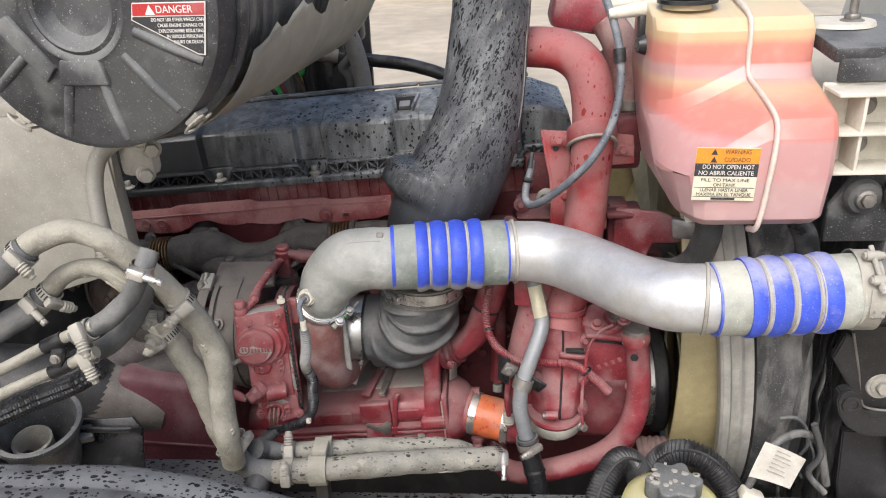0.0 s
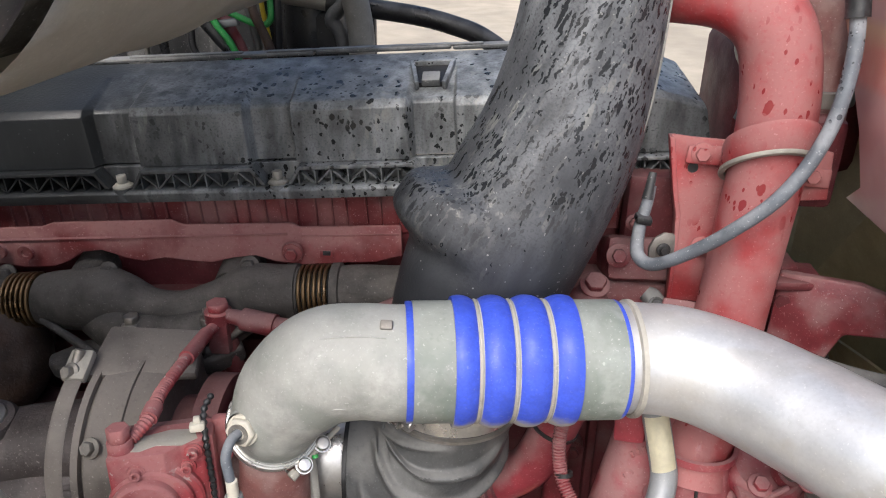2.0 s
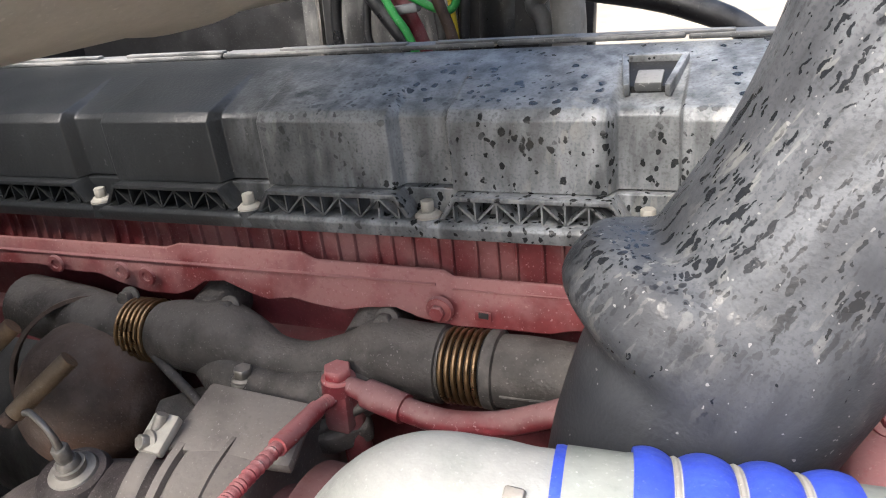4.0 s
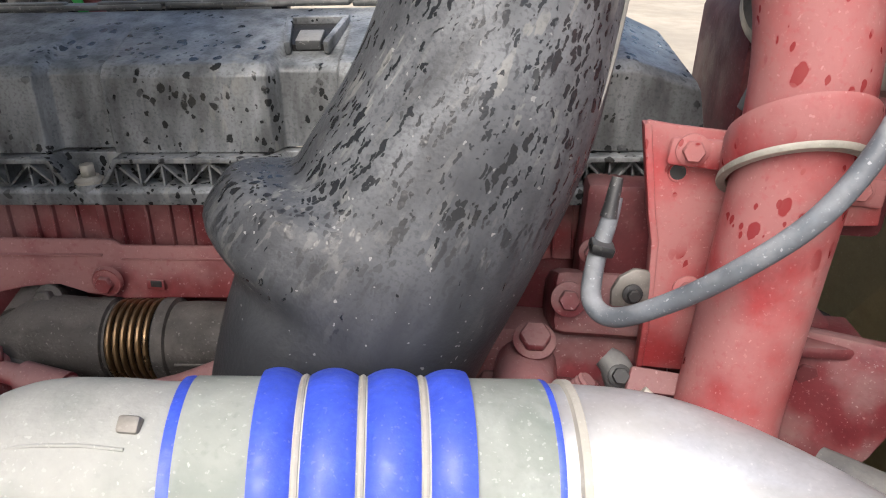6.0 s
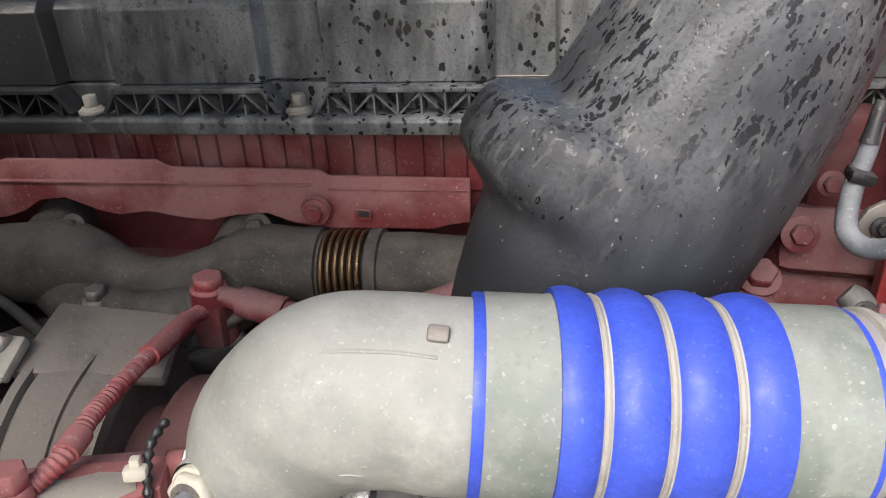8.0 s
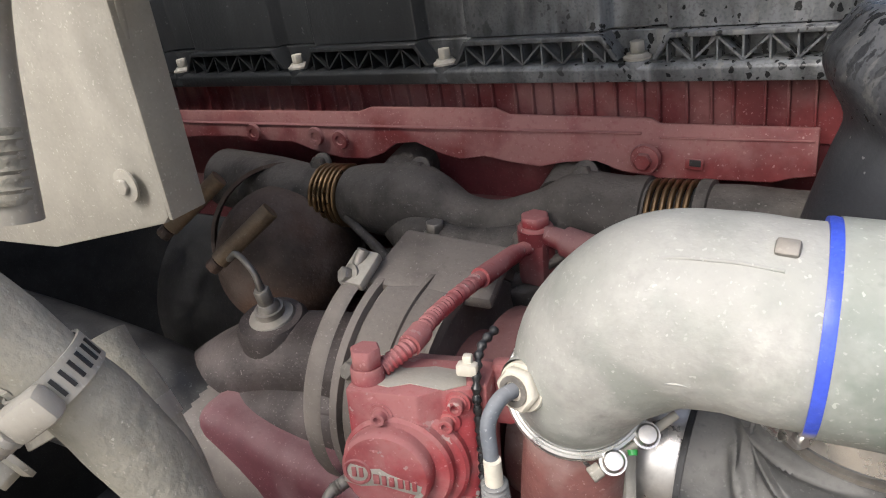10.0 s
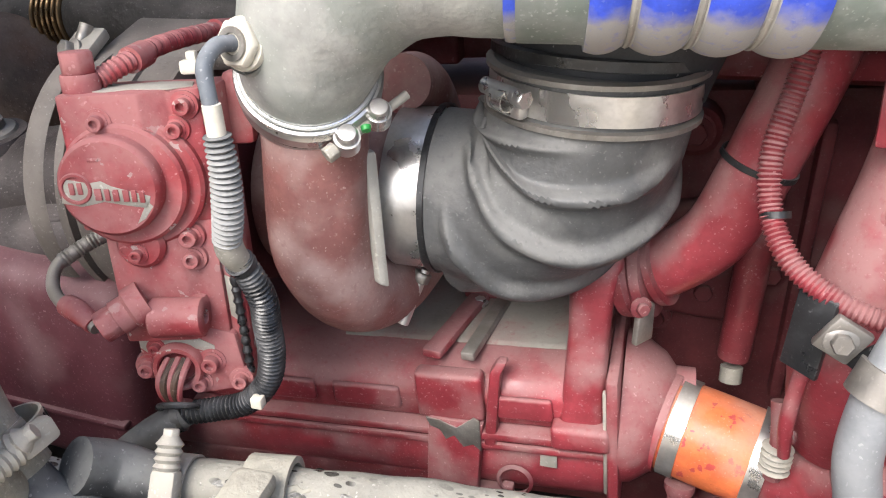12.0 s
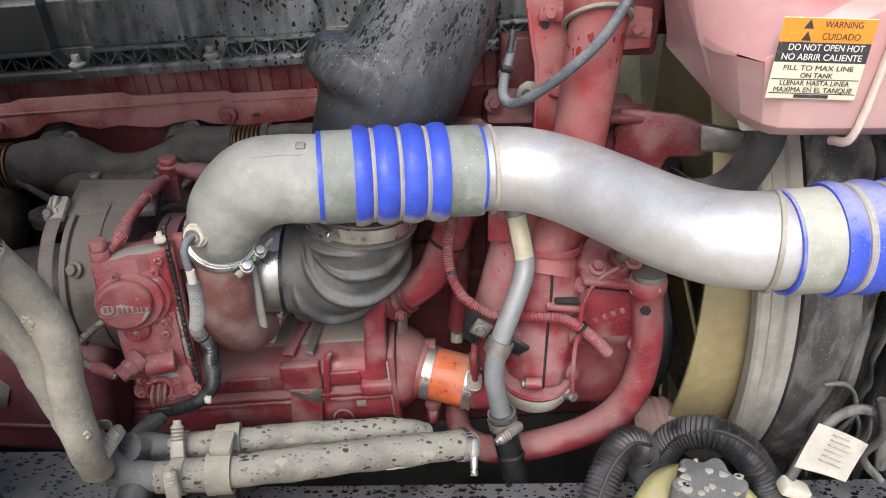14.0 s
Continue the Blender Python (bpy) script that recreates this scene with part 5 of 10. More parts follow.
# ---- charge-air elbow, hoses and S-pipe ----
def charge_air_elbow():
    ob = thing("charge_air_elbow", "dusty cast aluminium charge-air elbow above the turbocharger", "air pipe", (-0.187, 1.095, 1.13))
    r = 0.0475
    pts = [(-0.1815, 1.0910, 1.1545, 0.0365), (-0.1770, 1.0820, 1.1645, 0.0370), (-0.1710, 1.0740, 1.1800, 0.0395), (-0.1560, 1.0710, 1.2080, 0.0450), (-0.128, 1.0725, 1.2325, r + 0.001), (-0.097, 1.073, 1.239, r), (-0.072, 1.073, 1.239, r), (-0.045, 1.078, 1.238, r)]
    part("casting", tube_bm(pts, 48, 12), ALU, ob)
    seam = [Vector(q[:3]) + Vector((0, -0.55, 0.84)).normalized() * (q[3] + 0.0002) for q in pts[3:7]]
    part("parting_seam", tube_bm([(*q, 0.0009) for q in seam], 8, 8), ALU, ob, "thin casting seam")
    part("collar", lathe_bm([(0.034, -0.004), (0.0395, -0.003), (0.0395, 0.004), (0.034, 0.005)], place((-0.1750, 1.0778, 1.1690), (0.315, -0.635, 0.705)), 48), ALU, ob)
    part("nub", box_bm((-0.073, 1.057, 1.284), (0.010, 0.008, 0.007), 0.0015, Matrix.Rotation(radians(40), 3, "X")), STEEL_DULL, ob)
    part("nub", box_bm((-0.060, 1.034, 1.231), (0.008, 0.006, 0.009), 0.002), ALU, ob)
    n = V(0.1, -0.78, -0.5)
    bm = lathe_bm([(0.0115, 0), (0.0135, 0.0), (0.0130, 0.0012), (0.0118, 0.0012)], place((-0.108, 1.034, 1.215), n), 28, closed=True)
    box_bm((-0.108, 1.0335, 1.2145), (0.024, 0.0016, 0.002), 0.0004, Matrix.Rotation(radians(-35), 3, "X"), bm)
    part("cast_mark", bm, ALU, ob)
    part("cast_dot", lathe_bm([(0, 0.001), (0.007, 0.001), (0.0078, 0)], place((-0.080, 1.033, 1.218), n), 20), ALU, ob)
    part("boss", lathe_bm([(0, 0.0012), (0.0042, 0.0012), (0.005, 0.0024), (0.0066, 0.0024), (0.0076, -0.001)], place((-0.1655, 1.0512, 1.156), (0.35, -0.93, 0.05)), 24), ALU, ob)
    # sensor boss, hexagon nut and the lead leaving it
    sb = lathe_bm([(0, -0.02), (0.017, -0.02), (0.0155, -0.003), (0.0145, 0.0)], place((-0.190, 1.038, 1.191), (-0.2, -0.95, 0.2)), 28)
    part("sensor_boss", sb, ALU, ob)


charge_air_elbow()

DATUM = V(0.008, -0.004, 0.006)
sn = thing("charge_sensor", "brass-coloured hexagon sensor with grey sheathed lead", "sensor", (-0.2, 1.035, 1.08))
bm = hex_bm(place((-0.1965, 1.0405, 1.1862), (-0.2, -0.95, 0.2)), 0.0128, 0.008, 0.0138)
part("nut", bm, PLASTIC_NATURAL, sn, "pale dusty hexagon nut")
part("core", lathe_bm([(0.0085, 0.008), (0.0085, 0.0095), (0.0055, 0.0095), (0.005, 0.004), (0, 0.004)], place((-0.1965, 1.0405, 1.1862), (-0.2, -0.95, 0.2)), 20), STEEL_DULL, sn)
part("lead", tube_bm([(-0.1985, 1.034, 1.188, 0.0042), (-0.201, 1.022, 1.189, 0.0042), (-0.202, 1.011, 1.182, 0.0042), (-0.199, 1.006, 1.168, 0.004), (-0.197, 1.004, 1.156, 0.004)], 14, 6), GREY_HOSE, sn)
part("ferrule", tube_bm([(-0.1972, 1.004, 1.166, 0.0046), (-0.197, 1.004, 1.150, 0.0048)], 14, 3), PLASTIC_NATURAL, sn, "pale ferrule")
part("corrugated_sleeve", corrugated([(-0.197, 1.004, 1.151, 0.0062), (-0.1965, 1.004, 1.130, 0.0070), (-0.199, 1.004, 1.108, 0.0074), (-0.204, 1.006, 1.090, 0.0068)], 0.0031, 0.0010, 16, 60), RIM_GREY, sn, "grey corrugated sleeve")
part("elbow_sleeve", tube_bm([(-0.2035, 1.006, 1.094, 0.0074), (-0.2045, 1.009, 1.084, 0.0078), (-0.204, 1.014, 1.075, 0.0070)], 14, 6), STEEL_MUD, sn)
part("sleeve_tie", band_bm((-0.2038, 1.015, 1.073), (0.1, 0.5, -0.8), 0.0074, 0.004, 0.0012, 20), RUBBER, sn)
part("black_conduit", corrugated([(-0.204, 1.014, 1.077, 0.0070), (-0.200, 1.024, 1.048, 0.0076), (-0.204, 1.031, 1.024, 0.0078), (-0.206, 1.034, 1.000, 0.0078), (-0.212, 1.034, 0.978, 0.0074), (-0.228, 1.032, 0.960, 0.0072), (-0.250, 1.028, 0.953, 0.0072), (-0.272, 1.022, 0.950, 0.0072)], 0.0031, 0.0010, 14, 60), RUBBER, sn, "split black corrugated conduit")
part("conduit_tail", tube_bm([(-0.270, 1.022, 0.951, 0.0095), (-0.292, 1.006, 0.938, 0.0105), (-0.325, 0.98, 0.91, 0.0115)], 14, 5), RUBBER_DUSTY, sn)
part("conduit_tie", band_bm((-0.274, 1.021, 0.949), (-0.8, -0.4, -0.2), 0.0098, 0.005, 0.0015, 20), RUBBER, sn)
part("tie_clip", box_bm((-0.215, 1.024, 0.969), (0.008, 0.007, 0.008), 0.0015), PLASTIC_NATURAL, sn, "white tie clip")


DATUM = V(0.005, -0.004, 0.006)


def v_clamp():
    # the joint faces forward and up: n is its axis, f its lowest and foremost side, w the other way round it
    n, f, w = V(0.315, -0.635, 0.705), V(0.313, -0.632, -0.709), V(0.896, 0.444, 0.0)
    at = V(-0.1755, 1.0788, 1.1679) - DATUM
    ob = thing("v_band_clamp", "satin steel V-band clamp with a T-bolt round the elbow foot", "hose clamp", at)

    def rim(q, r, h=0.0):
        return at + (f * math.cos(radians(q)) + w * math.sin(radians(q))) * r + n * h

    m = place(at, n)
    part("band", lathe_bm([(0.0375, -0.016), (0.0415, -0.0165), (0.0420, -0.004), (0.0405, -0.002), (0.0375, -0.002)], m, 56, closed=True), STEEL, ob)
    part("upper_wire", lathe_bm([(0.0395 + 0.0022 * math.cos(k * math.pi / 4), 0.001 + 0.0022 * math.sin(k * math.pi / 4)) for k in range(8)], m, 56, closed=True), STEEL, ob)
    part("inner_wire", lathe_bm([(0.0378 + 0.0012 * math.cos(k * math.pi / 4), 0.0052 + 0.0012 * math.sin(k * math.pi / 4)) for k in range(8)], m, 56, closed=True), STEEL, ob)
    for q in (21, 51):
        c = rim(q, 0.0455, -0.003)
        out = (c - at).normalized()
        part("trunnion", lathe_bm([(0, -0.010), (0.0058, -0.010), (0.0062, -0.008), (0.0062, 0.007), (0.0050, 0.009), (0, 0.0095)], place(c, n), 20), STEEL, ob)
        part("trunnion_strap", lathe_bm([(0.0064, -0.007), (0.0076, -0.007), (0.0076, 0.004), (0.0064, 0.004)], place(c, n), 24, closed=True), STEEL, ob)
    a, b = rim(12, 0.0470, -0.006), rim(72, 0.0560, -0.004)
    part("t_bolt", tube_bm([(*a, 0.0027), (*((a + b) / 2), 0.0027), (*b, 0.0027)], 12, 3), STEEL_MUD, ob, "pale threaded bolt")
    part("nut", hex_bm(place(a, a - b), 0.0050, 0.007), STEEL_MUD, ob)
    part("green_mark", lathe_bm([(0, 0), (0.0030, 0), (0.0026, 0.003), (0, 0.003)], place(rim(37, 0.0455, -0.001), f), 14), GREEN, ob, "green paint dot")
    loop = [rim(2, 0.0425, -0.008), rim(6, 0.0450, -0.0125), rim(16, 0.0470, -0.0125), rim(26, 0.0470, -0.010), rim(24, 0.0480, -0.005)]
    part("keeper_loop", tube_bm([(*q, 0.0013) for q in loop], 8, 6), STEEL, ob)


v_clamp()
DATUM = V(0, 0, 0)


def bellows_hose(a, b, label, n=4, r=0.0485, blue_from=0.30, blue_to=0.715, blue=BLUE, silt=0.0022, sleeve=SLEEVE, line=0.03):
    """A silicone hose between a and b: plain ends, blue edge lines, n blue humps with wire rings between them."""
    a, b = Vector(a), Vector(b)
    d = (b - a)
    L = d.length
    ax = d.normalized()
    ob = thing("bellows_hose", label, "silicone hose", a + V(L / 2, 0, -0.05), "silicone charge-air hoses")

    def ring(name, t0, t1, prof, mat, lab=""):
        w = (t1 - t0) * L
        return part(name, lathe_bm([(rr, h * w) for rr, h in prof], place(a + ax * t0 * L, ax, (0, 0.6, 0.8)), 64), mat, ob, lab)

    ring("edge_line", 0.03 - line, 0.03, [(r - 0.003, 0), (r + 0.001, 0), (r + 0.0014, 0.5), (r + 0.001, 1), (r - 0.003, 1)], blue, "blue end line")
    ring("sleeve", 0.03, blue_from, [(r - 0.003, 0), (r + 0.0015, 0.0), (r + 0.0015, 0.9), (r + 0.002, 1), (r - 0.003, 1)], sleeve)
    ring("sleeve", blue_to, 0.960, [(r - 0.003, 0), (r + 0.002, 0.0), (r + 0.0015, 0.1), (r + 0.0015, 1), (r - 0.003, 1)], sleeve)
    ring("edge_line", 0.960, 0.960 + line * 0.6, [(r - 0.003, 0), (r + 0.001, 0), (r + 0.0014, 0.5), (r + 0.001, 1), (r - 0.003, 1)], BLUE, "blue end line")
    share = [0.2, 0.285, 0.29, 0.225]
    for k in range(n):
        step = (blue_to - blue_from) * share[k]
        t0 = blue_from + (blue_to - blue_from) * sum(share[:k])
        first, last = k == 0, k == n - 1
        prof = [(r - 0.003, 0)]
        for i in range(11):
            h = i / 10
            hump = math.sin(math.pi * (0.5 + h / 2 if first else h / 2 if last else h)) if (first or last) else math.sin(math.pi * h)
            if first:
                hump = math.sin(math.pi * min(1, 0.25 + 0.75 * h))
            if last:
                hump = math.sin(math.pi * min(1, 0.25 + 0.75 * (1 - h)))
            prof.append((r - 0.0006 + 0.0066 * max(0, hump) ** 0.62, h))
        prof.append((r - 0.003, 1))
        ring("convolution", t0, t0 + step, prof, blue, "blue hump")
        if not last:
            c = a + ax * (t0 + step) * L
            part("wire_ring", lathe_bm([(r + 0.0012 + 0.0017 * math.cos(q * math.pi / 4), 0.0017 * math.sin(q * math.pi / 4)) for q in range(8)], place(c, ax, (0, 0.6, 0.8)), 64, closed=True), STEEL_MUD, ob, "dirty steel wire ring")
            w = silt
            part("silt_ring", lathe_bm([(r - 0.001, -w), (r + 0.0008 + 0.62 * w, -w), (r + 0.0013, -w * 0.4), (r + 0.0012, 0), (r + 0.0013, w * 0.4), (r + 0.0008 + 0.62 * w, w), (r - 0.001, w)], place(c, ax, (0, 0.6, 0.8)), 64), SILT, ob, "beige silt dried in the groove")
    return ob, ax


H1A, H1B = V(-0.061, 1.075, 1.239), V(0.1175, 1.100, 1.235)
bellows_hose(H1A, H1B, "blue and grey-green four-hump silicone charge-air hose", blue_from=0.207, blue_to=0.755)
H2A, H2B = V(0.380, 0.944, 1.234), V(0.580, 0.953, 1.242)
bellows_hose(H2A, H2B, "blue and grey silicone charge-air hose by the radiator", r=0.0485, blue_from=0.21, blue_to=0.77, blue=BLUE_DUSTY, silt=0.0042, sleeve=SLEEVE_BEIGE, line=0.014)

sp = thing("charge_air_pipe", "bright dull-aluminium S-bent charge-air pipe with rust specks", "air pipe", (0.25, 1.0, 1.19))
part("tube", tube_bm([(0.085, 1.096, 1.2360, 0.0465), (0.129, 1.103, 1.2350, 0.0465), (0.168, 1.100, 1.234, 0.0465), (0.208, 1.080, 1.231, 0.0465), (0.249, 1.042, 1.229, 0.0465), (0.291, 0.996, 1.228, 0.0465), (0.331, 0.962, 1.230, 0.0465), (0.368, 0.948, 1.234, 0.0465), (0.42, 0.945, 1.236, 0.0465)], 56, 12), ALU_BRIGHT, sp)
part("end_bead", lathe_bm([(0.046, -0.003), (0.0495, -0.002), (0.0495, 0.002), (0.046, 0.003)], place((0.1245, 1.1015, 1.235), (1, 0.13, 0)), 56, closed=True), STEEL_MUD, sp, "dirty bead at the tube end")
part("end_bead", lathe_bm([(0.046, -0.003), (0.0490, -0.002), (0.0490, 0.002), (0.046, 0.003)], place((0.376, 0.9465, 1.234), (1, -0.20, 0)), 56, closed=True), STEEL_MUD, sp)

# radiator end of the second hose
DATUM = V(0.0, 0.04, -0.006)
rt = thing("charge_cooler_neck", "black dusty charge-cooler neck", "pipe neck", (0.68, 0.91, 1.2))
part("tube", tube_bm([(0.55, 0.917, 1.247, 0.045), (0.62, 0.91, 1.25, 0.046), (0.72, 0.905, 1.254, 0.05), (0.84, 0.90, 1.26, 0.055)], 36, 4), DUST_BLACK, rt)
tb = thing("t_bolt_clamp", "grimy steel T-bolt clamp at the radiator neck", "hose clamp", (0.575, 0.915, 1.2))
part("band", band_bm((0.578, 0.9148, 1.248), (1, -0.09, 0.03), 0.0515, 0.026, 0.0018, 56), STEEL_MUD, tb)
part("band_edge", band_bm((0.565, 0.916, 1.2476), (1, -0.09, 0.03), 0.0525, 0.004, 0.0015, 56), STEEL_MUD, tb)
tr = [V(0.577, 0.915, 1.248) + V(0, -math.cos(radians(a)), math.sin(radians(a))) * 0.061 for a in (38, 72)]
for c in tr:
    part("trunnion", lathe_bm([(0, -0.013), (0.004, -0.013), (0.005, -0.012), (0.005, 0.012), (0.004, 0.013), (0, 0.013)], place(c, (1, 0, 0)), 18), STEEL_MUD, tb)
    part("strap_loop", band_bm(c - V(0.0015, 0, 0), (1, 0, 0), 0.0054, 0.017, 0.0011, 20), STEEL_MUD, tb)
w = (tr[1] - tr[0]).normalized()
part("bridge", prism_bm([(-0.010, -0.020), (0.010, -0.020), (0.010, 0.018), (-0.010, 0.018)], 0.002, place(V(0.578, 0.915 - 0.0535, 1.248 + 0.008), (0, -1, 0.12)), 0.0012), STEEL_MUD, tb, "spot-welded strap end")
for z in (-0.004, -0.012):
    for x in (-0.005, 0.006):
        part("spot_weld", lathe_bm([(0, 0.0008), (0.0016, 0.0004), (0.002, 0)], place(V(0.578 + x, 0.915 - 0.0560, 1.248 + z), (0, -1, 0.1)), 10), STEEL_DULL, tb)
part("t_bolt", tube_bm([(*(tr[0] - w * 0.020), 0.0038), (*tr[0].lerp(tr[1], 0.5), 0.0038), (*(tr[1] + w * 0.014), 0.0032)], 12, 3), STEEL_MUD, tb)
part("nut", hex_bm(place(tr[0] - w * 0.0085, -w), 0.0055, 0.008), STEEL_MUD, tb)

DATUM = V(0.005, -0.005, 0.006)


# ---- turbo actuator ----
def actuator():
    m0 = place(V(-0.2811, 1.030, 1.1086), V(0.27, -0.955, 0.10).normalized(), (-0.03, 0.09, 0.995))
    R3 = m0.to_3x3()
    lie = Matrix(((1, 0, 0, 0), (0, 0, 1, 0), (0, 1, 0, 0), (0, 0, 0, 1)))  # outlines given across and out, drawn upwards

    def P(r, u, d=0.0):
        return m0 @ Vector((r, u, d))

    def at(r, u, d):
        return m0 @ Matrix.Translation((r, u, d))

    ob = thing("turbo_actuator", "chipped red turbo actuator with a round cap", "actuator", P(0.02, -0.15, -0.03))
    part("upper_body", prism_bm([(-0.0256, -0.045), (-0.0256, -0.002), (-0.0235, 0), (0.020, 0), (0.033, -0.0105), (0.049, -0.0125), (0.0525, -0.016), (0.0525, -0.045)], 0.078, at(0, 0.0492, 0) @ lie, 0.0025), RED_WORN, ob)
    part("round_shoulder", lathe_bm([(0, 0.0025), (0.0335, 0.0025), (0.0355, 0.0005), (0.0355, -0.045), (0, -0.045)], at(0.004, -0.002, 0), 56), RED_WORN, ob)
    part("round_shoulder", lathe_bm([(0, -0.005), (0.0365, -0.005), (0.0385, -0.007), (0.0385, -0.045), (0, -0.045)], at(0.009, -0.003, 0), 56), RED_WORN, ob)
    part("round_shoulder", lathe_bm([(0, -0.014), (0.040, -0.014), (0.0415, -0.016), (0.0415, -0.045), (0, -0.045)], at(0.012, -0.004, 0), 56), RED_WORN, ob)
    part("cap", lathe_bm([(0, 0.0125), (0.0262, 0.0125), (0.0282, 0.0108), (0.0288, 0.008), (0.0288, -0.004), (0, -0.004)], m0, 56), RED_WORN, ob)
    part("cap_mark", box_bm(P(-0.005, 0.0165, 0.0125), (0.006, 0.002, 0.0012), 0.0004, R3), RED_WORN, ob)
    part("worn_band", prism_bm([(-0.027, -0.0065), (-0.016, -0.009), (-0.003, -0.0065), (0.009, -0.009), (0.021, -0.011), (0.023, -0.004), (0.013, -0.001), (0.002, 0.0025), (-0.003, 0.0055), (-0.010, 0.0045), (-0.024, 0.0075)], 0.0006, at(0, -0.001, 0.0127), 0.0002), STEEL_MUD, ob, "grey worn band across the cap")
    part("worn_band", prism_bm([(0.013, -0.020), (0.018, -0.017), (0.0235, -0.010), (0.021, -0.007), (0.0175, -0.012)], 0.0006, at(0, -0.001, 0.0127), 0.0002), STEEL_MUD, ob, "grey worn patch")
    part("raised_ring", lathe_bm([(0.0066, 0.0), (0.0072, 0.0012), (0.0086, 0.0012), (0.0092, 0)], at(-0.0175, 0.0005, 0.0125), 28), RED_WORN, ob)
    for k, (x, w) in enumerate(((-0.0195, 0.0030), (-0.0150, 0.0028), (-0.0055, 0.004), (-0.0005, 0.003), (0.0042, 0.0035), (0.0098, 0.0035), (0.0142, 0.003), (0.0185, 0.003))):
        part("worn_lettering", prism_bm([(-w / 2, -0.0034), (w / 2, -0.0034), (w / 2, 0.0034), (-w / 2, 0.0034)], 0.001, at(x, (0.0006 if k < 2 else -0.0022 - k * 0.0004), 0.0136), 0.0004), RED_WORN, ob, "raised worn lettering as bars")
    part("worn_top", prism_bm([(-0.014, -0.012), (0.000, -0.015), (0.012, -0.009), (0.034, -0.013), (0.046, -0.005), (0.042, 0.010), (0.022, 0.013), (0.004, 0.008), (-0.012, 0.012)], 0.0008, at(0.0, 0.0498, -0.022) @ Matrix.Rotation(radians(-90), 4, "X"), 0.0002), STEEL_MUD, ob, "bare grey worn top")
    part("lower_body", prism_bm([(-0.0175, -0.040), (-0.0175, -0.009), (-0.015, -0.0065), (0.026, -0.0065), (0.034, -0.0115), (0.047, -0.0125), (0.047, -0.040)], 0.082, at(0, -0.024, 0) @ lie, 0.003), RED_WORN, ob)
    part("lower_lobe", lathe_bm([(0, -0.001), (0.012, -0.001), (0.0145, -0.004), (0.0145, -0.02), (0, -0.02)], at(0.005, -0.040, 0), 32), RED_WORN, ob)
    boss = at(0.021, -0.0865, -0.001) @ Matrix.Rotation(radians(90), 4, "Y")
    part("boss", lathe_bm([(0.0048, 0.012), (0.0048, 0.0165), (0.0095, 0.0165), (0.0118, 0.0150), (0.0125, -0.015), (0.011, -0.0165), (0, -0.0165)], boss, 32), RED_WORN, ob)
    part("boss_hole", lathe_bm([(0, 0.0125), (0.0048, 0.0125), (0.0048, 0.0115), (0, 0.0115)], boss, 20), DARK_METAL, ob)
    part("boss_root", box_bm(P(0.020, -0.0865, -0.012), (0.034, 0.022, 0.014), 0.004, R3), RED_WORN, ob)
    # banjo at the rear edge, turned down and out
    ax = (P(-0.024, -0.088, 0.010) - P(0.002, -0.076, -0.004)).normalized()
    part("banjo_base", lathe_bm([(0, 0), (0.0135, 0), (0.0135, 0.010), (0.011, 0.012), (0.011, 0.020), (0, 0.020)], place(P(0.002, -0.076, -0.004), ax), 28), RED_WORN, ob)
    part("banjo", hex_bm(place(P(0.002, -0.076, -0.004) + ax * 0.020, ax), 0.0105, 0.011), RED_WORN, ob)
    # connector at the foot: plate, collar, bosses and wires
    part("connector_plate", prism_bm([(-0.013, -0.098), (0.03, -0.098), (0.050, -0.104), (0.055, -0.143), (0.030, -0.147), (0.004, -0.143), (-0.012, -0.133)], 0.026, at(0, 0, -0.0105), 0.003), RED_WORN, ob)
    part("worn_patch", prism_bm([(-0.011, -0.100), (0.004, -0.099), (0.012, -0.104), (0.026, -0.106), (0.036, -0.112), (0.036, -0.118), (0.022, -0.113), (0.008, -0.112), (-0.004, -0.118), (-0.011, -0.112)], 0.0007, at(0, 0, -0.0100), 0.0002), STEEL_MUD, ob, "bare grey worn patch")
    part("collar", lathe_bm([(0.0115, -0.006), (0.0115, 0.0045), (0.0125, 0.0055), (0.0150, 0.0055), (0.0165, 0.0035), (0.0165, -0.006)], at(0.012, -0.125, -0.009), 32, closed=True), RED_WORN, ob)
    for k in range(5):
        a = P(0.006 + 0.0035 * k, -0.119 - 0.001 * (k % 2), -0.008)
        b = P(0.003 + 0.0035 * k, -0.128, 0.005 + 0.002 * (k % 2))
        c = P(0.004 + 0.0022 * k, -0.143, 0.002)
        d = P(0.010 + 0.001 * k, -0.153, -0.010)
        part("wire", tube_bm([(*a, 0.0022), (*b, 0.0022), (*c, 0.0022), (*d, 0.0022)], 8, 5), (RED_WORN, RUST)[k % 2], ob)
    part("wire_ring", lathe_bm([(0.012 + 0.0022 * math.cos(q * math.pi / 4), 0.0022 * math.sin(q * math.pi / 4)) for q in range(8)], at(0.010, -0.150, 0.0) @ Matrix.Rotation(radians(52), 4, "X"), 28, closed=True), RUBBER, ob)
    part("side_plate", prism_bm([(0.045, 0.050), (0.0585, 0.050), (0.0585, -0.146), (0.054, -0.150), (0.046, -0.150)], 0.030, at(0, 0, -0.0165), 0.0018), RED_WORN, ob)
    part("back_lug", prism_bm([(-0.008, -0.02), (0.010, -0.02), (0.010, 0.024), (-0.006, 0.024)], 0.012, at(0.062, 0.030, -0.036), 0.004), RED_WORN, ob)
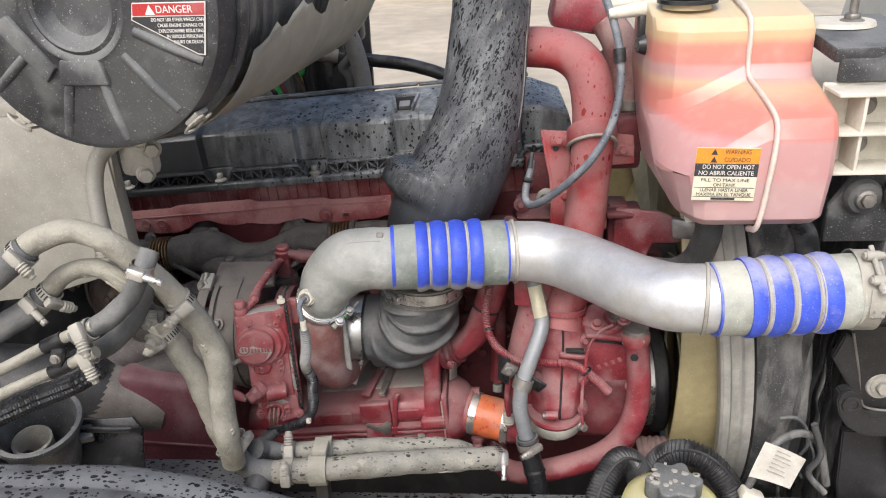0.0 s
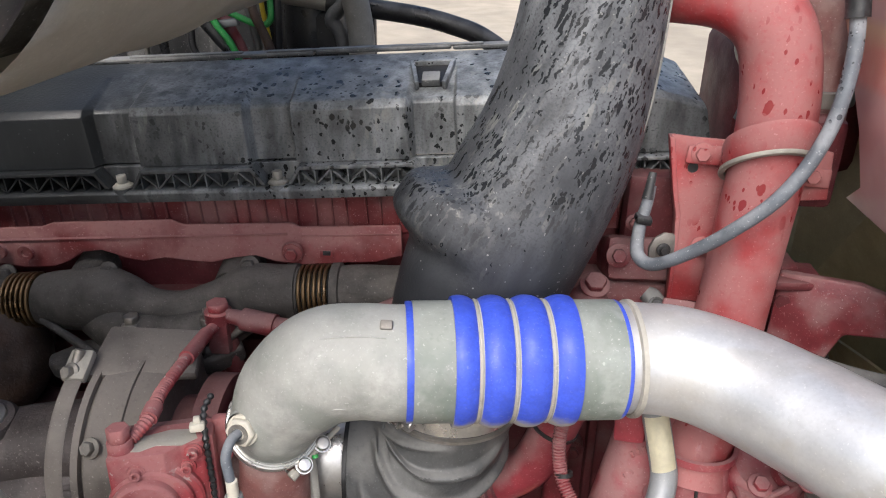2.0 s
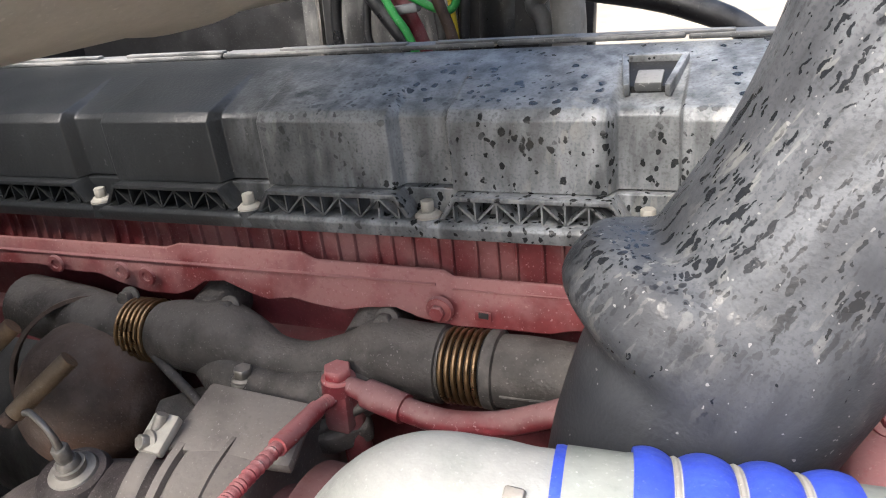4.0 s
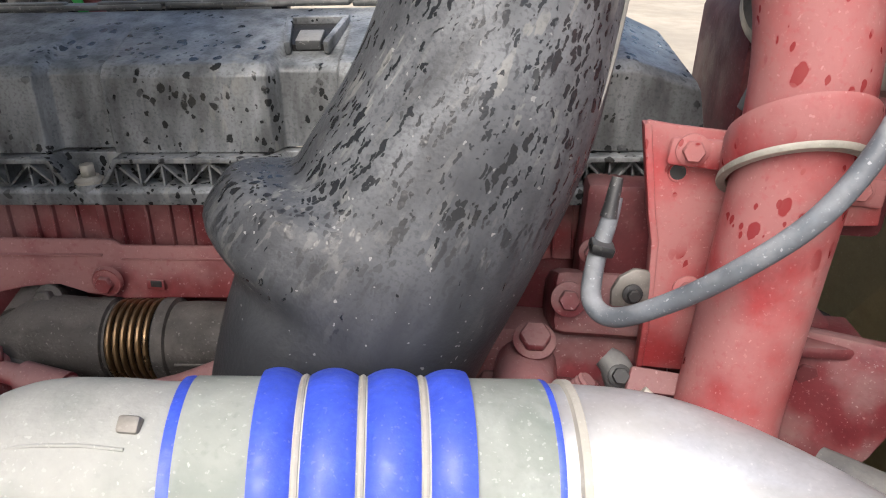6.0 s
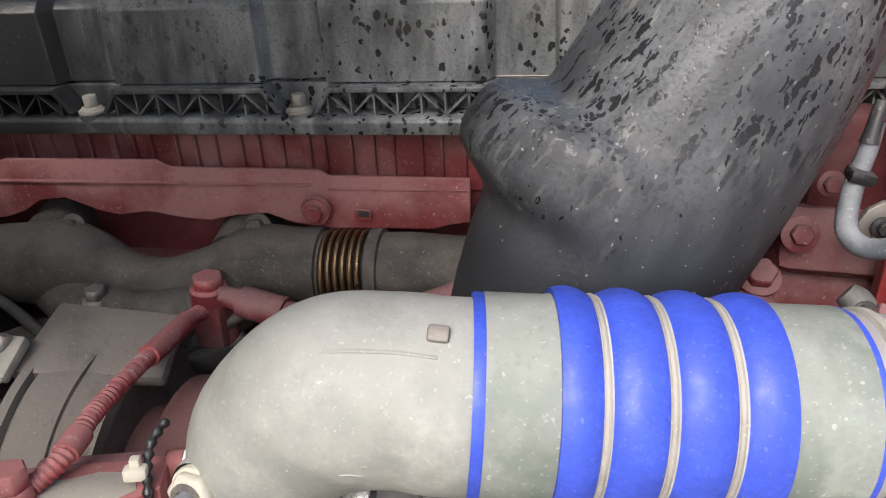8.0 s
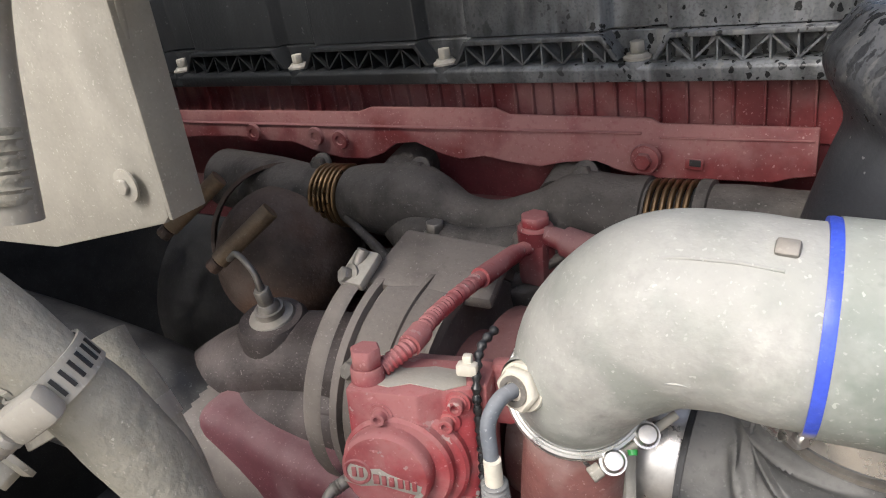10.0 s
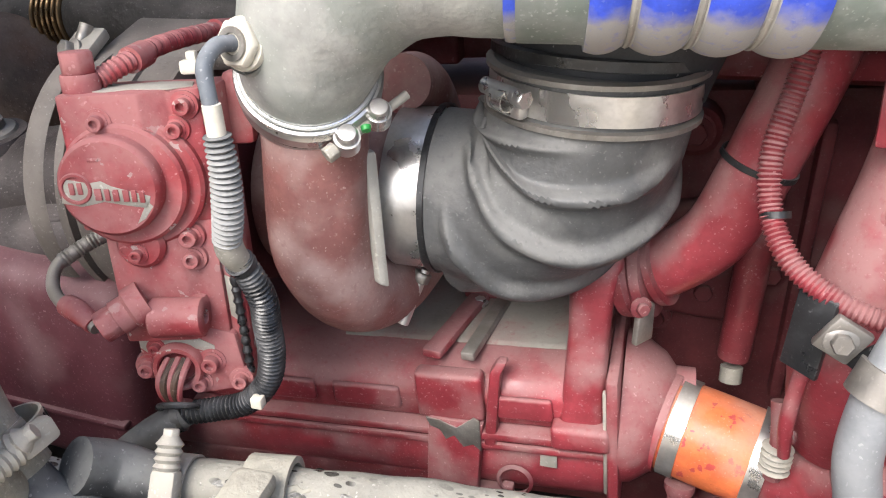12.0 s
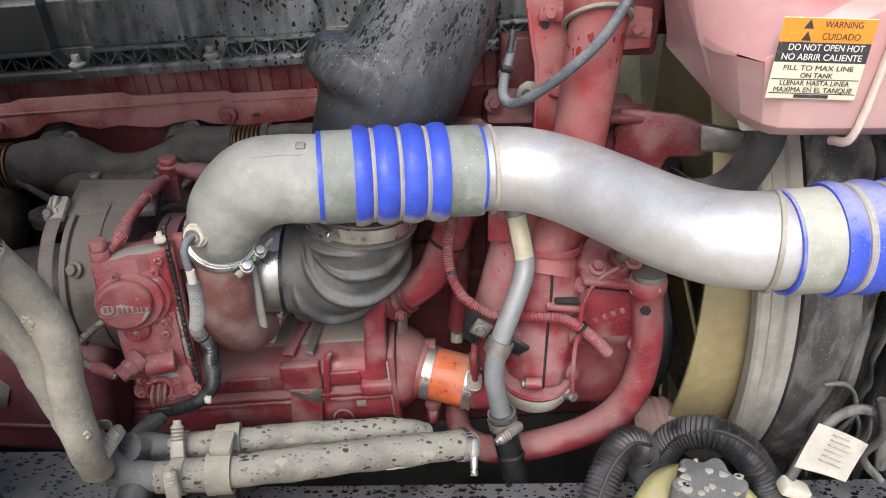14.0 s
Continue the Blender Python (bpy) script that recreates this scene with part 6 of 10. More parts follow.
    for u0, u1, w in ((-0.030, -0.058, 0.0030), (-0.066, -0.098, 0.0034), (-0.006, -0.018, 0.0022)):
        part("worn_edge", prism_bm([(-w, u0), (w * 0.6, u0 - 0.003), (w, (u0 + u1) / 2), (w * 0.5, u1), (-w * 0.8, u1 + 0.004)], 0.0006, at(0.0505, 0, -0.0160), 0.0002), STEEL_MUD, ob, "bare grey worn edge")
    part("back_flange", prism_bm([(-0.02, 0.045), (0.054, 0.045), (0.056, -0.14), (-0.01, -0.14)], 0.02, at(0, 0, -0.040), 0.003), RED, ob)
    for r, u, d, big in ((0.0413, 0.0400, -0.0115, 1.2), (0.0350, 0.0270, -0.0105, 1.15), (-0.0035, 0.0345, 0.0, 1.1), (0.0330, -0.0375, -0.0105, 1.25), (0.0325, -0.0515, -0.0105, 1.2), (-0.0040, -0.0430, -0.006, 0.9), (0.0035, -0.0445, -0.001, 0.9),
                         (-0.0080, -0.1255, -0.0105, 1.25), (0.0330, -0.1230, -0.0105, 1.3), (0.0240, -0.1380, -0.0105, 1.1), (0.0500, -0.1365, -0.0105, 1.15), (-0.001, -0.1120, -0.0105, 0.9)):
        part("screw", screw_bm(at(r, u, d), 0.0040 * big, 0.0062 * big), RED_WORN, ob)
        part("screw_boss", lathe_bm([(0, 0.0012), (0.0068 * big, 0.0008), (0.0076 * big, -0.004), (0, -0.004)], at(r, u, d), 22), RED_WORN, ob)
    part("top_boss", lathe_bm([(0, 0), (0.0105, 0), (0.0105, 0.009), (0.0098, 0.0105), (0, 0.0105)], at(-0.0155, 0.0485, -0.015) @ Matrix.Rotation(radians(-90), 4, "X"), 28), RED_WORN, ob)
    part("top_fitting", hex_bm(at(-0.0155, 0.0585, -0.015) @ Matrix.Rotation(radians(-90), 4, "X"), 0.0098, 0.0125), RED_WORN, ob)
    # white clip and thin braided lead down the side
    part("clip", box_bm(P(0.0470, 0.0600, -0.018), (0.013, 0.008, 0.008), 0.002, R3), PLASTIC_NATURAL, ob, "white plastic clip")
    part("clip", box_bm(P(0.0470, 0.0655, -0.020), (0.006, 0.006, 0.006), 0.0015, R3), PLASTIC_NATURAL, ob)
    q = [P(0.058, 0.072, -0.048), P(0.052, 0.066, -0.032), P(0.053, 0.05, -0.0135), P(0.054, 0.0, -0.0135), P(0.0535, -0.05, -0.0135), P(0.055, -0.10, -0.0135), P(0.056, -0.145, -0.0135)]
    part("sleeved_lead", corrugated([(*p, 0.0026) for p in q], 0.007, 0.0007, 10, 20), RUBBER, ob, "black braided lead")
    return P


AP = actuator()


def braided_line():
    ob = thing("braided_oil_line", "red-painted braided oil line with crimped ends", "hose", (-0.29, 1.2, 1.08))
    a, b = AP(-0.008, 0.0545, -0.020), V(-0.293, 1.262, 1.145)
    k = [a, a + V(0.008, 0.02, 0.006), a.lerp(b, 0.32) + V(0.004, -0.01, 0.012), a.lerp(b, 0.6) + V(0.003, -0.008, 0.012), a.lerp(b, 0.85) + V(0, 0, 0.006), b]
    part("braid", corrugated([(*p, 0.0058) for p in k], 0.0035, 0.0005, 14, 30), RED_WORN, ob)
    part("crimp", tube_bm([(*k[1], 0.0078), (*k[1].lerp(k[2], 0.45), 0.0078)], 16, 4), RED_WORN, ob)
    part("crimp", tube_bm([(*k[3], 0.0078), (*k[4], 0.0075)], 16, 4), RED_WORN, ob)
    part("fitting_body", prism_bm([(-0.012, -0.03), (0.012, -0.03), (0.012, 0.012), (-0.012, 0.012)], 0.024, place((-0.291, 1.252, 1.142), (0, -1, 0)), 0.004), RED, ob)
    part("banjo_ring", lathe_bm([(0, 0), (0.015, 0), (0.015, 0.012), (0, 0.012)], Matrix.Translation((-0.291, 1.264, 1.150)), 24), RED, ob)
    part("banjo_bolt", hex_bm(Matrix.Translation((-0.291, 1.264, 1.161)), 0.0125, 0.012, 0.0145), RED_WORN, ob)
    part("support", tube_bm([(-0.288, 1.268, 1.15, 0.011), (-0.286, 1.272, 1.12, 0.011), (-0.284, 1.276, 1.07, 0.012)], 18, 3), RED_DARK, ob)
    part("feed_hose", tube_bm([(-0.281, 1.262, 1.158, 0.008), (-0.24, 1.255, 1.154, 0.010), (-0.19, 1.248, 1.153, 0.010), (-0.14, 1.243, 1.167, 0.010), (-0.08, 1.245, 1.195, 0.010), (-0.03, 1.26, 1.21, 0.010)], 18, 8), RED, ob)
    part("sleeve", tube_bm([(-0.262, 1.259, 1.156, 0.0125), (-0.225, 1.252, 1.1535, 0.0125)], 18, 3), RED, ob)
    # drain from the lower banjo
    a = AP(-0.026, -0.088, 0.008)
    dl = thing("actuator_drain_line", "grimy braided drain line bending behind the actuator", "hose", a)
    k = [a, AP(-0.040, -0.082, -0.002), AP(-0.058, -0.080, -0.016), AP(-0.068, -0.074, -0.030), AP(-0.066, -0.064, -0.042), AP(-0.046, -0.054, -0.055), AP(-0.02, -0.048, -0.065)]
    part("line", tube_bm([(*p, 0.0042) for p in k], 12, 8), STEEL_DULL, dl)
    part("crimp", tube_bm([(*k[0].lerp(k[1], 0.2), 0.0055), (*k[1], 0.0072), (*k[1].lerp(k[2], 0.6), 0.0070)], 14, 5), RED_WORN, dl)
    part("braid", corrugated([(*p, 0.0050) for p in k[4:]], 0.003, 0.0005, 12, 20), STEEL_DULL, dl)


braided_line()


DATUM = V(0, -0.005, 0.009)


# ---- oil cooler housing ----
def oil_cooler():
    ob = thing("oil_cooler_housing", "long red cast oil-cooler housing with a grey dusty top", "oil cooler", (-0.15, 1.22, 0.76))
    y0, y1 = 1.168, 1.33
    k = 0.075
    lean = Matrix.Rotation(-math.atan(k), 3, "Y")

    def F(x, y, z):
        return Vector((x, y, z + k * (x + 0.13)))

    def along(profile, xs):
        bm = bmesh.new()
        rows = [[bm.verts.new(F(x, y, z)) for y, z in profile] for x in xs]
        n = len(profile)
        for a, b in zip(rows, rows[1:]):
            for j in range(n):
                bm.faces.new((a[j], b[j], b[(j + 1) % n], a[(j + 1) % n]))
        bm.faces.new(rows[0])
        bm.faces.new(rows[-1][::-1])
        return bm

    # upper half, seam flange, bulging lower half
    part("casting", bevel_bm(along([(y0 + 0.004, 0.846), (y0, 0.876), (y0 + 0.010, 0.890), (y0 + 0.04, 0.898), (y1, 0.902), (y1, 0.846)], (-0.46, -0.33, -0.16, -0.02, 0.002)), 0.005, 3), RED_BRIGHT, ob)
    part("top_dust", bevel_bm(along([(y0 + 0.040, 0.8985), (y0 + 0.044, 0.9015), (y1 - 0.01, 0.9055), (y1 - 0.006, 0.902)], (-0.232, -0.20, -0.16, -0.010)), 0.001, 1), DUST_TOP, ob, "caked grey dust on the flat top")
    part("seam_flange", bevel_bm(along([(y0 - 0.008, 0.8385), (y0 - 0.008, 0.8455), (y0 + 0.02, 0.8475), (y0 + 0.02, 0.8370)], (-0.46, -0.15, 0.004)), 0.0018, 2), RED_BRIGHT, ob)
    part("seam_gap", bevel_bm(along([(y0 - 0.0045, 0.8350), (y0 - 0.0045, 0.8372), (y0 + 0.02, 0.8372), (y0 + 0.02, 0.8350)], (-0.46, 0.002)), 0.0004, 1), RED_DARK, ob, "shadow gap of the seam")
    part("seam_flange", bevel_bm(along([(y0 - 0.007, 0.8280), (y0 - 0.007, 0.8345), (y0 + 0.02, 0.8350), (y0 + 0.02, 0.8270)], (-0.46, -0.15, 0.004)), 0.0018, 2), RED_BRIGHT, ob)
    part("lower_casting", bevel_bm(along([(y0 + 0.018, 0.770), (y0 + 0.004, 0.784), (y0 - 0.002, 0.805), (y0 + 0.002, 0.827), (y0 + 0.02, 0.830), (y1, 0.830), (y1, 0.770)], (-0.46, -0.30, -0.08, -0.03, 0.006)), 0.007, 3), RED_BRIGHT, ob)
    # raised panels on the upper face
    for a, b in ((-0.315, -0.245), (-0.228, -0.168), (-0.088, -0.042)):
        m = Matrix.Translation(F((a + b) / 2, y0 - 0.0005, 0.869)) @ lean.to_4x4() @ Matrix.Rotation(radians(90), 4, "X")
        h = (b - a) / 2
        part("raised_panel", prism_bm([(-h, -0.011), (h, -0.011), (h, 0.010), (-h, 0.010)], 0.006, m @ Matrix.Translation((0, 0, 0.003)), 0.003, seg=3), RED_BRIGHT, ob)
    # wavy lower flange
    low = [(-0.46, 0.0), (-0.46, -0.010)] + [(-0.46 + 0.012 * i, -0.009 - 0.010 * abs(math.sin(i * 0.55)) ** 0.6) for i in range(1, 28)] + [(-0.125, -0.012), (-0.12, 0.012)]
    part("lower_flange", prism_bm(low, 0.03, Matrix.Translation(F(0, y0 + 0.004, 0.783)) @ lean.to_4x4() @ Matrix.Rotation(radians(90), 4, "X"), 0.0015), RED, ob)
    # straps over the top and down the face
    for x, w, dx, mat, lab in ((-0.143, 0.017, 0.022, RED_BRIGHT, ""), (-0.113, 0.012, 0.014, STEEL_DULL, "grey scraped strap")):
        bm = bmesh.new()
        for xa, ya, xb, yb in ((x, y0 + 0.01, x + dx, 1.29),):
            d = V(xb - xa, yb - ya, 0.006)
            box_bm(F((xa + xb) / 2, (ya + yb) / 2, 0.9065), (w, d.length, 0.008), 0.002, lean @ Matrix.Rotation(math.atan2(-d.x, d.y), 3, "Z"), bm)
        part("strap", bm, mat, ob, lab)
    part("strap_pad", box_bm(F(-0.112, 1.285, 0.911), (0.055, 0.03, 0.012), 0.003, lean), RED, ob)
    part("face_box", box_bm(F(-0.125, y0 + 0.002, 0.876), (0.056, 0.016, 0.044), 0.004, lean, seg=3), RED_BRIGHT, ob)
    part("face_rib", prism_bm([(-0.006, -0.04), (0.004, -0.04), (0.007, 0.03), (0.012, 0.042), (0.004, 0.042), (-0.002, 0.03)], 0.012, place(F(-0.090, y0 - 0.006, 0.872), (0, -1, 0.05)), 0.0025), RED_BRIGHT, ob)
    part("face_strap", prism_bm([(-0.024, -0.10), (0.020, -0.10), (0.024, -0.02), (0.026, 0.0), (-0.020, 0.0)], 0.012, place(F(-0.122, y0 - 0.0085, 0.856), (0, -1, 0.05)), 0.002), RED_BRIGHT, ob)
    part("bare_patch", prism_bm([(-0.022, 0.0), (-0.010, -0.001), (0.004, -0.006), (0.018, 0.006), (0.023, 0.004), (0.025, -0.026), (0.018, -0.020), (0.010, -0.024), (0.002, -0.014), (-0.005, -0.019), (-0.010, -0.010), (-0.018, -0.008)], 0.002, place(F(-0.122, y0 - 0.0095, 0.856), (0, -1, 0.05)), 0.0005), STEEL_DULL, ob, "torn bare-metal patch")
    part("sticker", prism_bm([(-0.007, -0.007), (0.007, -0.007), (0.006, 0.007), (-0.007, 0.006)], 0.001, place(F(-0.043, y0 - 0.0035, 0.821), (0, -1, 0.1)), 0.0003), STEEL_MUD, ob, "small pale patch")
    part("ring", lathe_bm([(0.0125, -0.002), (0.0155, 0), (0.0125, 0.002)], place(F(-0.070, y0 - 0.006, 0.797), (0, -1, 0.1)), 28, closed=True), RED, ob)
    part("ring_post", box_bm(F(-0.076, y0 - 0.003, 0.770), (0.010, 0.008, 0.04), 0.002), RED, ob)
    part("foot", box_bm(F(-0.100, y0 + 0.0, 0.765), (0.05, 0.02, 0.03), 0.003), RED, ob)
    bolt(ob, F(-0.122, 1.262, 0.906), (0, 0, 1), 0.005, 0.005, STEEL)
    # end flange with sealant edge, cone to the coupling
    part("end_plate", box_bm(F(0.006, 1.225, 0.843), (0.010, 0.135, 0.128), 0.004, lean), RED_BRIGHT, ob)
    part("sealant", box_bm(F(0.0005, y0 - 0.0045, 0.845), (0.004, 0.006, 0.10), 0.0015, lean), STEEL_MUD, ob, "grey-green sealant bead")
    part("outlet_cone", lathe_bm([(0, 0), (0.064, 0), (0.062, 0.010), (0.047, 0.032), (0.0365, 0.040), (0.0365, 0.055), (0, 0.055)], place((0.010, 1.222, 0.850), (1, 0, 0.03)), 40), RED_BRIGHT, ob)
    # square-sided neck to the crossover pipe
    bm = bmesh.new()
    rows = []
    for x, y, z, w, d in ((-0.020, 1.180, 0.862, 0.036, 0.030), (-0.0195, 1.181, 0.885, 0.033, 0.030), (-0.019, 1.184, 0.945, 0.030, 0.032), (-0.019, 1.190, 0.975, 0.032, 0.036), (-0.016, 1.198, 1.000, 0.036, 0.040), (-0.012, 1.206, 1.012, 0.030, 0.034)):
        rows.append([bm.verts.new((x + a * w / 2, y + b * d / 2, z)) for a, b in ((-1, -0.7), (-0.7, -1), (0.7, -1), (1, -0.7), (1, 1), (-1, 1))])
    for a, b in zip(rows, rows[1:]):
        for j in range(6):
            bm.faces.new((a[j], a[(j + 1) % 6], b[(j + 1) % 6], b[j]))
    bm.faces.new(rows[0])
    bm.faces.new(rows[-1][::-1])
    part("neck", bevel_bm(bm, 0.003, 2, 20), RED_BRIGHT, ob)
    part("neck_foot", box_bm(F(-0.019, y0 + 0.002, 0.850), (0.046, 0.03, 0.022), 0.005, lean, seg=3), RED_BRIGHT, ob)
    part("neck_arm", tube_bm([(-0.016, 1.196, 0.985, 0.021), (0.0, 1.204, 0.985, 0.023), (0.012, 1.208, 0.986, 0.025)], 24, 4), RED_BRIGHT, ob)
    part("neck_collar", lathe_bm([(0.02, -0.012), (0.032, -0.012), (0.033, -0.003), (0.029, 0.0), (0.033, 0.003), (0.033, 0.010), (0.02, 0.012)], place((0.012, 1.208, 0.984), (0.93, -0.2, 0.3)), 32), RED, ob)
    part("collar_ear", prism_bm([(-0.008, -0.016), (0.008, -0.014), (0.010, 0.014), (-0.003, 0.020)], 0.006, place((0.020, 1.176, 0.960), (0.7, -0.7, 0.1)), 0.0015), STEEL_DULL, ob, "scraped grey ear")
    bolt(ob, (0.016, 1.174, 0.975), (0.5, -0.85, 0.1), 0.005, 0.006, RED, 0.008)
    # rear cover, under the exhaust
    part("rear_cover", box_bm((-0.465, 1.205, 0.905), (0.21, 0.24, 0.19), 0.022, Matrix.Rotation(radians(8), 3, "Y"), seg=4), PURPLE_RED, ob, "dull purple-red rear cover")
    part("rear_ridge", box_bm((-0.468, 1.086, 0.868), (0.19, 0.010, 0.006), 0.002, Matrix.Rotation(radians(4), 3, "Y")), PURPLE_RED, ob)
    return ob


oil_cooler()

dr = thing("drain_stub", "short bright drain stub on the compressor", "stub", (-0.148, 1.16, 0.955))
part("stem", tube_bm([(-0.140, 1.165, 0.992, 0.004), (-0.147, 1.158, 0.974, 0.0045), (-0.155, 1.150, 0.952, 0.0048)], 12, 4), STEEL, dr)
part("nut", hex_bm(place((-0.141, 1.164, 0.990), (-0.4, -0.3, -0.85)), 0.0075, 0.008), STEEL_DULL, dr)

# ---- orange hose and its clamps ----
DATUM = V(-0.002, 0.0, 0.005)
oh = thing("orange_hose", "short orange silicone coupling hose with peeling paint", "silicone hose", (0.085, 1.2, 0.815))
part("hose", tube_bm([(0.045, 1.205, 0.852, 0.0385), (0.08, 1.196, 0.848, 0.0390), (0.115, 1.187, 0.844, 0.0385)], 36, 4), ORANGE, oh)
for nm, x, y, z, mt in (("band", 0.058, 1.2015, 0.8505, STEEL), ("band", 0.118, 1.1865, 0.8437, STEEL)):
    part(nm, band_bm((x, y, z), (1, -0.26, -0.11), 0.0395, 0.013, 0.0014, 44), mt, oh)
part("red_band", band_bm((0.047, 1.2045, 0.852), (1, -0.26, -0.11), 0.0400, 0.006, 0.002, 44), RED_BRIGHT, oh)
part("screw_bridge", tube_bm([(0.118, 1.156, 0.925, 0.007), (0.120, 1.146, 0.900, 0.0065), (0.119, 1.141, 0.868, 0.006)], 12, 4), RED, oh)
part("screw_spring", corrugated([(0.1195, 1.1425, 0.896, 0.0092), (0.119, 1.141, 0.876, 0.0092)], 0.0045, 0.0018, 14, 24), STEEL_MUD, oh, "dusty clamp spring")
part("sensor_plug", hex_bm(place((0.062, 1.175, 0.815), (0, -0.3, -0.9)), 0.009, 0.03, 0.012), RED, oh)

# ---- crossover pipe and conduit ----
cp = thing("crossover_pipe", "dusty red crossover pipe rising behind the silver pipe", "pipe", (0.07, 1.19, 0.97))
part("tube", tube_bm([(0.012, 1.206, 0.984, 0.0235), (0.038, 1.200, 1.003, 0.0235), (0.062, 1.193, 1.030, 0.0235), (0.077, 1.19, 1.068, 0.0235), (0.097, 1.19, 1.13, 0.0235), (0.108, 1.205, 1.160, 0.0235), (0.116, 1.245, 1.170, 0.0235), (0.120, 1.30, 1.168, 0.024)], 28), RED_BRIGHT, cp)
part("flange_ring", lathe_bm([(0.023, 0), (0.029, 0.001), (0.029, 0.006), (0.023, 0.007)], place((0.026, 1.203, 0.994), (0.9, -0.25, 0.45)), 28), RED, cp)
part("tie", band_bm((0.082, 1.190, 1.085), (0.3, 0.0, 0.95), 0.0245, 0.004, 0.0012, 32), RUBBER, cp, "black cable tie")
part("rear_tube", tube_bm([(0.105, 1.29, 1.06, 0.014), (0.103, 1.288, 0.97, 0.014), (0.1, 1.285, 0.87, 0.014)], 18, 4), RED, cp)
part("tube_tip", lathe_bm([(0, 0), (0.0095, 0), (0.0095, 0.014), (0, 0.014)], place((0.1, 1.283, 0.86), (0, -0.3, -1)), 18), STEEL_MUD, cp, "pale fitting")

rc = thing("red_conduit", "red-painted corrugated wiring conduit draped over the housing", "conduit", (0.17, 1.09, 0.97))
part("conduit", corrugated([(0.100, 1.168, 1.20, 0.0062), (0.091, 1.155, 1.150, 0.0064), (0.082, 1.142, 1.110, 0.0064), (0.085, 1.128, 1.078, 0.0064), (0.097, 1.110, 1.057, 0.0064), (0.118, 1.096, 1.045, 0.0062), (0.146, 1.086, 1.038, 0.0060), (0.182, 1.085, 1.038, 0.0060), (0.222, 1.086, 1.034, 0.0062), (0.256, 1.083, 1.012, 0.0070), (0.282, 1.080, 0.985, 0.0074)], 0.0030, 0.0008, 14, 60), RED_BRIGHT, rc)
part("tie", band_bm((0.0875, 1.128, 1.077), (0.1, -0.4, -0.9), 0.0075, 0.004, 0.0012, 20), RUBBER, rc, "black cable tie")
part("tie", band_bm((0.245, 1.085, 1.022), (0.6, -0.2, -0.6), 0.0078, 0.004, 0.0012, 20), RUBBER, rc, "black cable tie")
part("thin_lead", tube_bm([(0.245, 1.082, 1.02, 0.0028), (0.239, 1.078, 1.0, 0.0028), (0.238, 1.070, 0.96, 0.0028), (0.24, 1.068, 0.93, 0.0028)], 8, 5), RED_BRIGHT, rc)
part("thin_lead", tube_bm([(0.243, 1.085, 1.025, 0.0028), (0.246, 1.088, 1.06, 0.0028), (0.262, 1.092, 1.09, 0.0028), (0.285, 1.10, 1.10, 0.0028)], 8, 5), RED_BRIGHT, rc)


DATUM = V(0, 0.003, 0.001)


